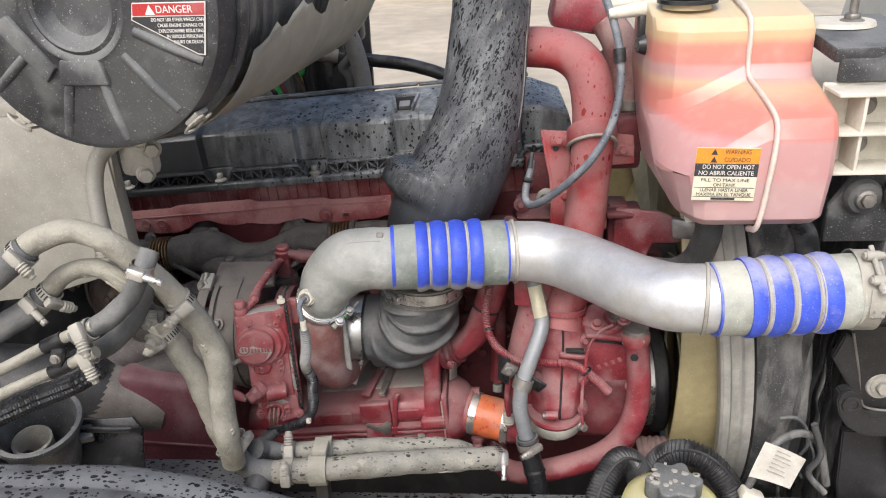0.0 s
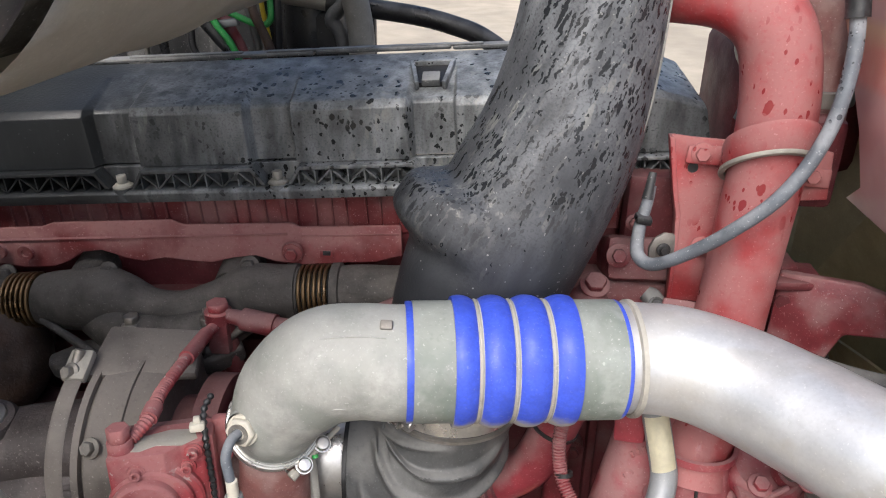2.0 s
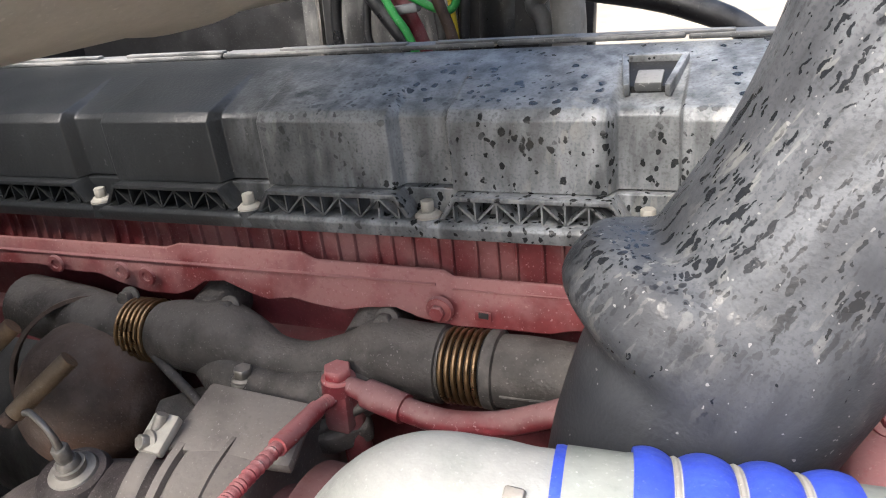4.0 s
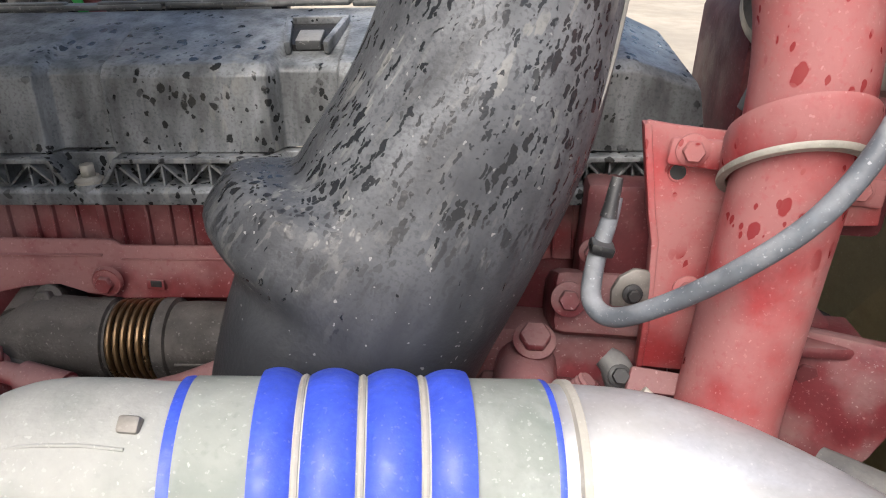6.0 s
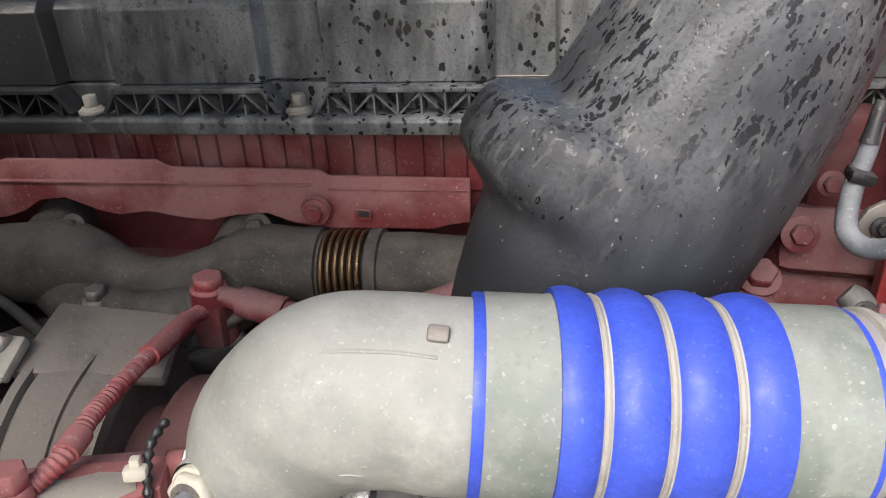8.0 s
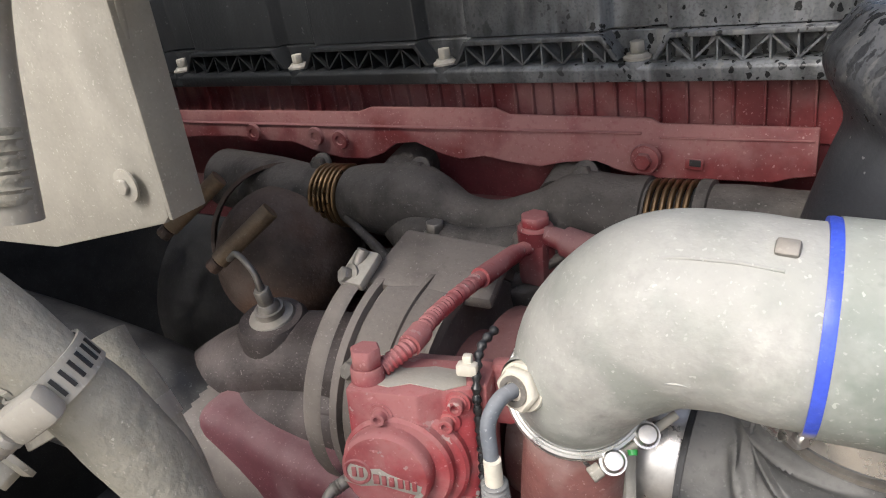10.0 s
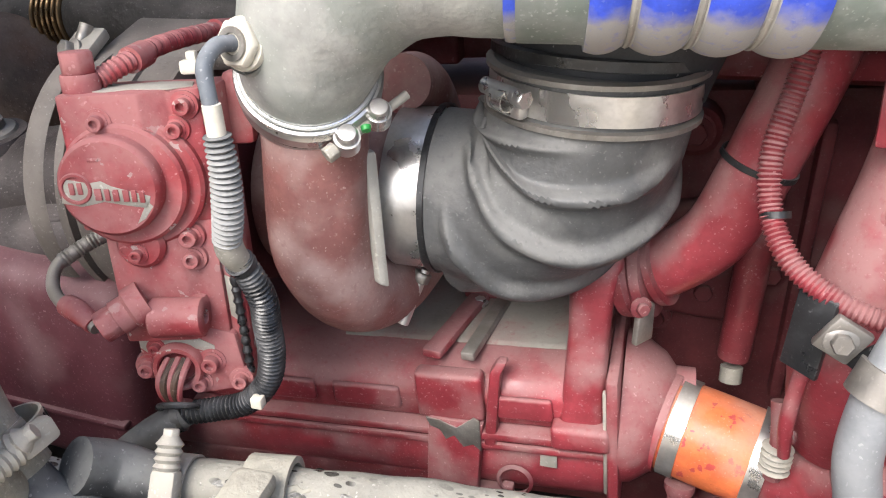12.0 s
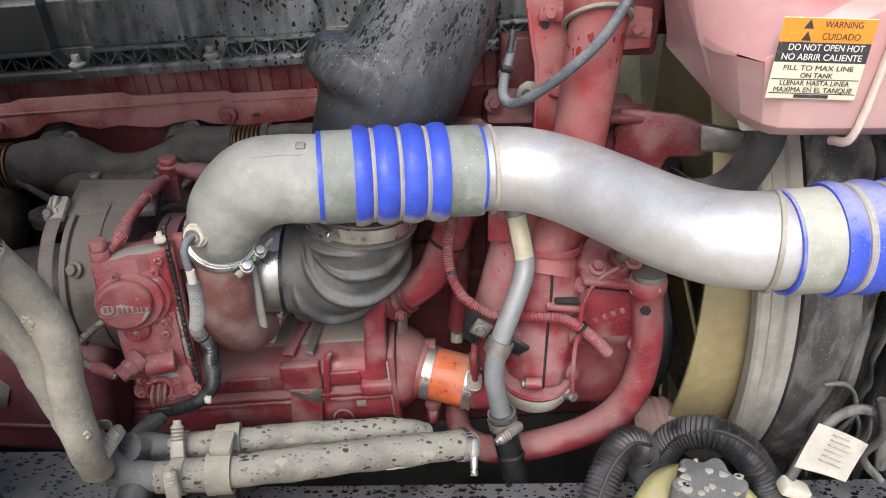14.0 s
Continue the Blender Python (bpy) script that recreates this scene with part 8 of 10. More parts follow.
    part("leash", tube_bm([(*(c + V(0.004, 0, 0.046)), 0.0025), (*(c + V(0.02, -0.01, 0.044)), 0.0025), (*(c + V(0.034, -0.018, 0.03)), 0.0025), (*(c + V(0.042, -0.02, 0.012)), 0.0025)], 8, 6), RUBBER, cap)
    part("cap_ring", lathe_bm([(0.033, 0.008), (0.042, 0.008), (0.042, 0.013), (0.033, 0.013)], Matrix.Translation(c), 36, closed=True), RUBBER, ob)
    # hose ports at the left
    for k, (y, z) in enumerate(((1.205, 1.583), (1.25, 1.588))):
        part("port", tube_bm([(0.34, y, z, 0.013), (0.315, y + 0.002, z - 0.002, 0.011), (0.285, y + 0.004, z - 0.006, 0.009), (0.27, y + 0.005, z - 0.008, 0.007)], 16, 5), PLASTIC_NATURAL, ob, "cream hose port")
    part("level_sensor", lathe_bm([(0, 0.016), (0.010, 0.016), (0.013, 0.010), (0.016, 0.0), (0, 0)], place((0.325, 1.19, 1.532), (-1, -0.2, 0)), 20), RUBBER, ob, "black sensor plug")
    part("sensor_clip", box_bm((0.318, 1.205, 1.556), (0.012, 0.02, 0.036), 0.003), RUBBER, ob)
    part("foot", box_bm((0.376, 1.040, 1.320), (0.020, 0.02, 0.012), 0.004), PLASTIC_NATURAL, ob)
    part("foot", tube_bm([(0.366, 1.03, 1.321, 0.007), (0.392, 1.04, 1.319, 0.009), (0.415, 1.045, 1.319, 0.009)], 14, 4), PLASTIC_NATURAL, ob, "cream outlet stub")
    # warning label
    n = V(-0.03, -1, 0.03).normalized()
    lab = place((0.3925, 0.9685, 1.4050), n)
    lab = lab @ Matrix.Rotation(radians(-1.5), 4, "Z")
    w, h = 0.0785, 0.070
    z0 = 0.0012
    part("label_sheet", prism_bm([(-w / 2, -h / 2), (w / 2, -h / 2), (w / 2, h / 2), (-w / 2, h / 2)], 0.0012, lab @ Matrix.Translation((0, 0, z0)), 0.0003), LABEL_CREAM, ob, "orange, black and cream warning label")
    part("label_orange", prism_bm([(-w / 2, -0.010), (w / 2, -0.010), (w / 2, 0.010), (-w / 2, 0.010)], 0.0004, lab @ Matrix.Translation((0, 0.0245, z0 + 0.0004)), 0), LABEL_ORANGE, ob)
    part("label_black", prism_bm([(-w / 2, -0.0085), (w / 2, -0.0085), (w / 2, 0.0085), (-w / 2, 0.0085)], 0.0004, lab @ Matrix.Translation((0, 0.0058, z0 + 0.0004)), 0), LABEL_BLACK, ob)
    for y, s, mt, wd, x in ((0.0295, "WARNING", LABEL_BLACK, 0.032, 0.012), (0.0195, "CUIDADO", LABEL_BLACK, 0.032, 0.012), (0.0100, "DO NOT OPEN HOT", WHITE, 0.064, 0.002), (0.0018, "NO ABRIR CALIENTE", WHITE, 0.068, 0.0),
                            (-0.0075, "FILL TO MAX LINE", LABEL_BLACK, 0.060, 0.0), (-0.0140, "ON TANK", LABEL_BLACK, 0.028, 0.0), (-0.0208, "LLENAR HASTA LINEA", LABEL_BLACK, 0.060, 0.0), (-0.0268, "MAXIMA EN EL TANQUE", LABEL_BLACK, 0.068, 0.0)):
        text_part("lettering", s, 0.0078 if y > -0.003 else 0.0062, lab @ Matrix.Translation((x, y, z0 + 0.0007)), mt, ob, width=wd)
    for y in (-0.0175, -0.0300):
        part("rule", box_bm(lab @ Vector((0, y, z0 + 0.0003)), (w * 0.96, 0.0006, 0.0006), 0, lab.to_3x3()), LABEL_BLACK, ob)
    part("part_number_bar", box_bm(lab @ Vector((0, -0.0325, z0 + 0.0003)), (0.030, 0.0028, 0.0006), 0, lab.to_3x3()), LABEL_BLACK, ob, "dark bar")
    for y in (0.0295, 0.0195):
        part("warning_sign", prism_bm([(-0.0042, -0.0036), (0.0042, -0.0036), (0, 0.0042)], 0.0004, lab @ Matrix.Translation((-0.017, y, z0 + 0.0008)), 0), LABEL_BLACK, ob)
    return ob


coolant_tank()


def tank_bracket():
    ob = thing("tank_bracket", "cream ribbed plastic bracket beside the coolant tank", "bracket", (0.59, 1.02, 1.39))
    part("back_plate", box_bm((0.61, 1.05, 1.445), (0.16, 0.008, 0.112), 0.002), PLASTIC_NATURAL, ob)
    for z, w in ((1.4955, 0.16), (1.445, 0.16), (1.393, 0.13)):
        part("rib", box_bm((0.53 + w / 2, 1.022, z), (w, 0.052, 0.005), 0.0015), PLASTIC_NATURAL, ob)
    for x in (0.566, 0.64):
        part("rib", box_bm((x, 1.024, 1.445), (0.005, 0.05, 0.10), 0.0015), PLASTIC_NATURAL, ob)
    for x, z in ((0.585, 1.472), (0.582, 1.420)):
        part("bolt", hex_bm(place((x, 1.045, z), (0, -1, 0)), 0.010, 0.010, 0.015), STEEL_DULL, ob, "dirty steel bolt")


tank_bracket()


def hood_hinge():
    ob = thing("hinge_bracket", "black steel hinge bracket with a slotted hole", "bracket", (0.62, 1.08, 1.5))
    part("plate", prism_bm([(-0.085, -0.02), (0.12, -0.02), (0.12, 0.05), (0.03, 0.05), (0.0, 0.045), (-0.04, 0.012), (-0.085, 0.012)], 0.008, place((0.628, 1.04, 1.522), (0, -1, 0)), 0.003), DUST_BLACK, ob)
    part("slot", lathe_bm([(0, 0), (0.011, 0), (0.011, 0.001), (0, 0.001)], place((0.638, 1.031, 1.552), (0, -1, 0)), 24), DARK_METAL, ob)
    part("top", box_bm((0.60, 1.13, 1.545), (0.13, 0.18, 0.02), 0.004, Matrix.Rotation(radians(5), 3, "X")), DUST_BLACK, ob)
    part("washer_plate", lathe_bm([(0, 0), (0.05, 0), (0.048, 0.006), (0, 0.006)], Matrix.Translation((0.585, 1.17, 1.556)), 36), PLASTIC_NATURAL, ob, "pale round washer plate")
    part("stud", hex_bm(Matrix.Translation((0.60, 1.16, 1.562)), 0.012, 0.010, 0.016), STEEL_DULL, ob)
    part("stud_thread", lathe_bm([(0, 0), (0.006, 0), (0.006, 0.03), (0, 0.03)], Matrix.Translation((0.60, 1.16, 1.572)), 14), STEEL_DULL, ob)


hood_hinge()


def hanger():
    ob = thing("radiator_mount", "black steel radiator mount with rubber bushes", "radiator mount", (0.64, 1.06, 1.25))
    part("plate", prism_bm([(-0.06, -0.075), (0.10, -0.075), (0.10, 0.06), (0.03, 0.055), (-0.035, 0.02), (-0.06, -0.02)], 0.012, place((0.625, 1.052, 1.345), (0, -1, 0)), 0.004), DUST_BLACK, ob)
    for x in (0.602, 0.655):
        part("bush", lathe_bm([(0, 0.014), (0.014, 0.014), (0.016, 0.010), (0.022, 0.008), (0.026, 0.0), (0, 0)], place((x, 1.038, 1.345 + (x - 0.602) * 0.1), (0, -1, 0)), 30), RUBBER_DUSTY, ob)
        part("bolt", hex_bm(place((x, 1.025, 1.345 + (x - 0.602) * 0.1), (0, -1, 0)), 0.010, 0.009, 0.013), STEEL_DULL, ob)
    part("hole", lathe_bm([(0, 0), (0.005, 0), (0.005, 0.001), (0, 0.001)], place((0.625, 1.0395, 1.385), (0, -1, 0)), 18), DARK_METAL, ob)
    part("strap", tube_bm([(0.53, 1.06, 1.30, 0.016), (0.545, 1.055, 1.27, 0.017), (0.548, 1.05, 1.22, 0.017), (0.545, 1.05, 1.15, 0.017)], 16, 5, squash=0.5), RUBBER, ob, "black rubber strap")
    return ob


hanger()

# ---- red support arm and tank outlet hose ----
arm = thing("support_arm", "dusty dark red support arm below the coolant tank", "bracket", (0.36, 1.24, 1.17))
part("root", box_bm((0.312, 1.30, 1.19), (0.035, 0.05, 0.11), 0.006), RED_DARK, arm)
part("web", prism_bm([(-0.055, 0.030), (0.02, 0.034), (0.075, 0.022), (0.085, -0.002), (0.05, -0.016), (0.015, -0.022), (0.005, -0.05), (-0.01, -0.075), (-0.055, -0.085)], 0.014, place((0.352, 1.235, 1.215), (-0.42, -0.9, 0.15)), 0.004), RED, arm)
part("end_pad", prism_bm([(-0.026, 0.014), (0.026, 0.012), (0.024, -0.014), (-0.02, -0.020)], 0.016, place((0.400, 1.158, 1.248), (-0.42, -0.9, 0.15)), 0.004), STEEL_DULL, arm, "bare grey end of the arm")
for x, z in ((0.313, 1.213), (0.316, 1.165)):
    bolt(arm, (x, 1.262, z), (-0.3, -0.95, 0), 0.009, 0.009, RED_DARK)
part("ledge", box_bm((0.318, 1.272, 1.235), (0.06, 0.05, 0.010), 0.003), RED_DARK, arm)

oh2 = thing("tank_outlet_hose", "grimy grey hose below the coolant tank", "hose", (0.4, 1.09, 1.15))
part("hose", tube_bm([(0.405, 1.055, 1.31, 0.019), (0.408, 1.07, 1.275, 0.020), (0.402, 1.095, 1.225, 0.021), (0.380, 1.12, 1.195, 0.020), (0.345, 1.15, 1.185, 0.018), (0.30, 1.19, 1.18, 0.018)], 24), RUBBER_DUSTY, oh2)


# ---- fan, shroud, radiator ----
FAN = V(0.44, 1.53, 1.00)


def cooling_fan():
    ob = thing("cooling_fan", "large tan plastic engine cooling fan", "fan", FAN - V(0, 0, 0.44))
    part("hub", lathe_bm([(0, -0.03), (0.11, -0.03), (0.12, -0.01), (0.12, 0.02), (0, 0.03)], place(FAN, (1, 0, 0)), 40), DARK_METAL, ob)
    part("ring", lathe_bm([(0.432, -0.045), (0.437, -0.045), (0.439, -0.041), (0.437, 0.040), (0.432, 0.040)], place(FAN, (1, 0, 0)), 96, closed=True), FAN_TAN, ob)
    for k in range(11):
        a = 2 * math.pi * k / 11 + 0.15
        bm = bmesh.new()
        rows = []
        for i in range(7):
            r = 0.11 + 0.320 * i / 6
            half = 0.075 + 0.065 * i / 6
            tw = radians(62 - 8 * i / 6)
            row = []
            for j in range(5):
                s = (j / 4 - 0.5) * 2 * half
                d, t = s * math.cos(tw), s * math.sin(tw)
                ang = a + t / r
                bow = 0.010 * (1 - (2 * j / 4 - 1) ** 2)
                row.append(bm.verts.new(FAN + V(0.018 + d * 0.45 + bow, r * math.cos(ang), r * math.sin(ang))))
            rows.append(row)
        for p, q in zip(rows, rows[1:]):
            for j in range(4):
                bm.faces.new((p[j], p[j + 1], q[j + 1], q[j]))
        ext = bmesh.ops.extrude_face_region(bm, geom=bm.faces[:])
        bmesh.ops.translate(bm, verts=[g for g in ext["geom"] if isinstance(g, bmesh.types.BMVert)], vec=(0.005, 0, 0))
        part("blade", bm, FAN_TAN, ob, sharp=60)
    return ob


cooling_fan()

fd = thing("fan_pulley", "black fan drive with a bright machined belt rim", "pulley", (0.38, 1.3, 0.75))
part("disc", lathe_bm([(0, 0.02), (0.085, 0.02), (0.098, 0.012), (0.10, 0.0), (0.095, -0.01), (0, -0.01)], place((0.40, 1.30, 0.865), (1, 0, 0)), 48), DARK_METAL, fd)
part("bright_rim", lathe_bm([(0.06, -0.04), (0.086, -0.04), (0.086, -0.01), (0.06, -0.01)], place((0.40, 1.30, 0.865), (1, 0, 0)), 48), STEEL, fd, "bright belt face")
part("lower_pulley", lathe_bm([(0, 0.03)] + [(0.05 + 0.0025 * (k % 2), 0.03 - 0.006 * k) for k in range(11)] + [(0, -0.03)], place((0.375, 1.14, 0.79), (1, 0, 0)), 36), RED_BROWN, fd, "dusty ribbed pulley")


def fan_shroud():
    ob = thing("fan_shroud", "pale dusty fan shroud ring with streaked grey rubber seal", "fan shroud", (0.6, 1.5, 0.4))
    c = V(0.455, 1.53, 1.00)
    m = place(c, (1, 0, 0.095))
    part("front_lip", lathe_bm([(0.452, 0.0), (0.469, 0.0), (0.473, 0.004), (0.473, 0.014), (0.467, 0.018), (0.452, 0.018)], m, 120, closed=True), SHROUD_PALE, ob)
    part("second_lip", lathe_bm([(0.452, 0.019), (0.463, 0.019), (0.464, 0.034), (0.468, 0.038), (0.468, 0.052), (0.452, 0.055)], m, 120, closed=True), SHROUD_PALE, ob)
    part("rubber_seal", lathe_bm([(0.452, 0.056), (0.469, 0.056), (0.477, 0.066), (0.479, 0.10), (0.483, 0.13), (0.479, 0.135), (0.452, 0.135)], m, 120, closed=True), RADIATOR_GREY, ob, "mud-streaked grey rubber seal")
    part("core", lathe_bm([(0, 0.10), (0.451, 0.10), (0.451, 0.12), (0, 0.12)], m, 80), FAN_TAN, ob, "tan dusty radiator core behind the fan")
    part("back_wall", box_bm((0.72, 1.36, 0.95), (0.14, 0.62, 0.95), 0.01), RADIATOR_GREY, ob)
    return ob


fan_shroud()


def radiator():
    ob = thing("radiator", "black dirty radiator side with brackets", "radiator", (0.78, 1.3, 0.3))
    part("side", box_bm((0.90, 1.28, 0.9), (0.32, 0.44, 1.1), 0.01), RADIATOR_GREY, ob)
    part("lower_support", box_bm((0.90, 1.09, 0.60), (0.20, 0.38, 0.60), 0.01), DARK_METAL, ob)
    part("outrigger", box_bm((0.90, 0.93, 0.75), (0.16, 0.06, 0.12), 0.01), DARK_METAL, ob)
    for k in range(3):
        x = 0.655 + 0.02 * k
        part("streaked_fin", tube_bm([(x, 1.045, 1.25, 0.009), (x + 0.004 * math.sin(k), 1.05, 1.1, 0.008), (x - 0.004 * math.cos(k * 2), 1.046, 0.95, 0.010), (x, 1.05, 0.75, 0.009)], 10, 5, squash=0.6), RADIATOR_GREY if k == 3 else RUBBER, ob)
    bk = thing("frame_bracket", "black steel bracket with large bolts by the radiator", "bracket", (0.74, 1.0, 0.9))
    def sheet(name, pts, y, thick, label=""):
        """A steel sheet with its outline in x and z, its front at depth y."""
        bm = bmesh.new()
        f = bm.faces.new([bm.verts.new((x, y, z)) for x, z in pts])
        ext = bmesh.ops.extrude_face_region(bm, geom=[f])
        bmesh.ops.translate(bm, verts=[g for g in ext["geom"] if isinstance(g, bmesh.types.BMVert)], vec=(0, thick, 0))
        bmesh.ops.bevel(bm, geom=bm.edges[:], offset=0.002, segments=2, affect="EDGES")
        return part(name, bm, DARK_METAL, bk, label)

    sheet("arm", [(0.603, 1.037), (0.606, 1.050), (0.614, 1.055), (0.623, 1.055), (0.633, 1.044), (0.642, 1.02), (0.655, 1.008), (0.711, 1.003), (0.86, 0.995), (0.86, 0.960), (0.719, 0.969), (0.652, 0.972), (0.626, 0.988), (0.61, 1.011)], 0.994, 0.020, "black steel arm with a rounded end")
    sheet("gusset", [(0.589, 1.106), (0.601, 1.146), (0.612, 1.14), (0.645, 1.03), (0.641, 1.022)], 1.004, 0.012)
    sheet("plate", [(0.612, 1.148), (0.86, 1.17), (0.86, 1.0), (0.658, 1.006), (0.644, 1.027)], 1.018, 0.012)
    sheet("lower_plate", [(0.632, 0.966), (0.86, 0.955), (0.86, 0.76), (0.66, 0.78), (0.640, 0.86)], 1.016, 0.014)
    part("rim_bead", tube_bm([(0.615, 1.012, 1.142, 0.0022), (0.635, 1.014, 1.075, 0.0022), (0.647, 1.014, 1.025, 0.0022), (0.662, 1.013, 1.010, 0.0022), (0.71, 1.012, 1.006, 0.0022), (0.85, 1.012, 1.0, 0.0022)], 8, 6), STEEL_DULL, bk, "worn bright edge")
    part("bush", lathe_bm([(0, 0.002), (0.0085, 0.002), (0.0095, 0.004), (0.0135, 0.004), (0.0145, 0.0), (0, 0)], place((0.624, 0.995, 1.031), (0, -1, 0)), 28), RUBBER, bk)
    for x, z, r in ((0.673, 1.048, 0.0105), (0.775, 1.06, 0.011), (0.80, 0.90, 0.010)):
        part("washer", lathe_bm([(0, 0.004), (r * 1.9, 0.003), (r * 2.05, 0.0), (0, 0)], place((x, 1.018, z), (0, -1, 0.1)), 30), STEEL_MUD, bk, "pale dusty washer")
        part("bolt", hex_bm(place((x, 1.015, z), (0, -1, 0.1)), r, 0.012, r * 1.5), STEEL_MUD, bk)
    part("cable", tube_bm([(0.70, 1.008, 0.955, 0.006), (0.715, 1.0, 0.92, 0.006), (0.75, 1.0, 0.90, 0.006), (0.79, 1.005, 0.92, 0.006)], 12, 6), RUBBER, bk)


radiator()


def hanging_straps():
    ob = thing("rubber_flaps", "torn dusty black rubber strips hanging before the radiator", "rubber flap", (0.60, 1.06, 0.8))
    rnd = random.Random(5)
    for k, (x, w, top, low, mt) in enumerate(((0.572, 0.016, 1.20, 0.80, RADIATOR_GREY), (0.590, 0.012, 1.19, 0.72, RUBBER), (0.603, 0.009, 1.14, 0.86, DUST_BLACK), (0.612, 0.013, 1.12, 0.70, RUBBER), (0.628, 0.010, 0.97, 0.72, RADIATOR_GREY))):
        p = []
        for i in range(9):
            a = i / 8
            p.append((x + 0.012 * (a - 0.3) * (k - 1.5) * 0.5 + rnd.uniform(-0.004, 0.004), 1.055 - 0.006 * (k % 2) + rnd.uniform(-0.006, 0.006), top + (low - top) * a, w * rnd.uniform(0.55, 1.1)))
        part("flap", tube_bm(p, 12, 5, squash=0.22, up=(0, 1, 0)), mt, ob)
    part("torn_cord", tube_bm([(0.545, 1.04, 0.97, 0.003), (0.565, 1.035, 0.975, 0.0035), (0.585, 1.036, 0.955, 0.003), (0.592, 1.035, 0.92, 0.0035), (0.578, 1.034, 0.89, 0.003), (0.590, 1.03, 0.86, 0.003)], 10, 6), DUST_BLACK, ob, "frayed cord")
    part("torn_cord", tube_bm([(0.592, 1.035, 0.93, 0.003), (0.604, 1.032, 0.90, 0.003), (0.600, 1.03, 0.86, 0.003)], 10, 6), DUST_BLACK, ob, "frayed cord")
    part("hanger", box_bm((0.605, 1.06, 1.205), (0.10, 0.03, 0.02), 0.004), DARK_METAL, ob)


hanging_straps()

# ---- hood inner side beyond the engine ----
hood = thing("hood", "tilted tan hood panel in front of the radiator", "hood", (1.3, 1.2, 0.6))
bm = bmesh.new()
rows = []
for i in range(9):
    a = i / 8
    rows.append([bm.verts.new((1.10 + 0.25 * a * a, 0.55 + 1.9 * j / 8, 1.0 + 1.1 * a + 0.18 * math.sin(math.pi * j / 8))) for j in range(9)])
for p, q in zip(rows, rows[1:]):
    for j in range(8):
        bm.faces.new((p[j], p[j + 1], q[j + 1], q[j]))
ext = bmesh.ops.extrude_face_region(bm, geom=bm.faces[:])
bmesh.ops.translate(bm, verts=[g for g in ext["geom"] if isinstance(g, bmesh.types.BMVert)], vec=(0.012, 0, 0))
part("panel", bm, CANISTER, hood, sharp=60)
part("fender_edge", tube_bm([(0.60, 1.24, 1.60, 0.012), (0.78, 1.22, 1.59, 0.012), (0.95, 1.18, 1.56, 0.012), (1.12, 1.10, 1.51, 0.012)], 14, 5), SHROUD_PALE, hood)
part("dark_seal", prism_bm([(-0.10, -0.03), (0.10, -0.05), (0.07, 0.07), (-0.02, 0.085), (-0.10, 0.02)], 0.02, place((0.70, 1.55, 1.68), (0, -1, 0.2)), 0.006), DUST_BLACK, hood, "black dusty rubber seal")
part("inner_liner", prism_bm([(-0.30, -0.10), (0.30, -0.12), (0.30, 0.10), (-0.30, 0.02)], 0.02, place((0.88, 1.32, 1.50), (0, -0.9, 0.4)), 0.005), CANISTER, hood)

# ---- fluid tank and corrugated hoses at the bottom ----
ft = thing("fluid_tank", "yellowed plastic fluid tank with a scuffed black cap", "fluid tank", (0.336, 0.859, 0.845))
part("body", lathe_bm([(0, 0), (0.055, 0.0), (0.070, 0.02), (0.072, 0.09), (0.066, 0.115), (0.050, 0.128), (0, 0.130)], Matrix.Translation((0.339, 0.859, 0.846)), 44), YELLOW_TANK, ft)
o = [((0.034 + 0.005 * math.cos(6 * 2 * math.pi * k / 72)) * math.cos(2 * math.pi * k / 72), (0.034 + 0.005 * math.cos(6 * 2 * math.pi * k / 72)) * math.sin(2 * math.pi * k / 72)) for k in range(72)]
part("cap", prism_bm(o, 0.03, Matrix.Translation((0.339, 0.859, 1.005)), 0.005, seg=3), DUST_BLACK, ft, "scuffed black lobed cap")
rnd = random.Random(11)
for k in range(16):
    a, r = rnd.uniform(0, 6.28), 0.032 * math.sqrt(rnd.random())
    w = rnd.uniform(0.002, 0.0065)
    o = [(w * rnd.uniform(0.6, 1.2) * math.cos(q * 1.05), w * rnd.uniform(0.5, 1.1) * math.sin(q * 1.05)) for q in range(6)]
    part("crust_flake", prism_bm(o, 0.0022, Matrix.Translation((0.339 + r * math.cos(a), 0.859 + r * math.sin(a), 1.0062)), 0.0005), STEEL_MUD, ft, "pale crust on the cap")
ch = thing("corrugated_hose", "black corrugated conduit looping up from the frame", "conduit", (0.25, 0.87, 0.9), "corrugated conduits")
part("hose", corrugated([(0.236, 0.895, 0.86, 0.019), (0.243, 0.915, 0.895, 0.019), (0.260, 0.945, 0.925, 0.019), (0.284, 0.975, 0.938, 0.019), (0.308, 0.99, 0.922, 0.019), (0.323, 1.0, 0.885, 0.019), (0.330, 1.005, 0.83, 0.019)], 0.0049, 0.0013, 18, 56), RUBBER, ch)
part("split_seam", tube_bm([(0.232, 0.878, 0.872, 0.0024), (0.239, 0.898, 0.908, 0.0024), (0.258, 0.930, 0.941, 0.0024), (0.288, 0.960, 0.953, 0.0024), (0.318, 0.976, 0.936, 0.0024)], 8, 8), DARK_METAL, ch)
ch = thing("corrugated_hose", "black corrugated conduit arching behind the fluid tank", "conduit", (0.37, 0.87, 0.9), "corrugated conduits")
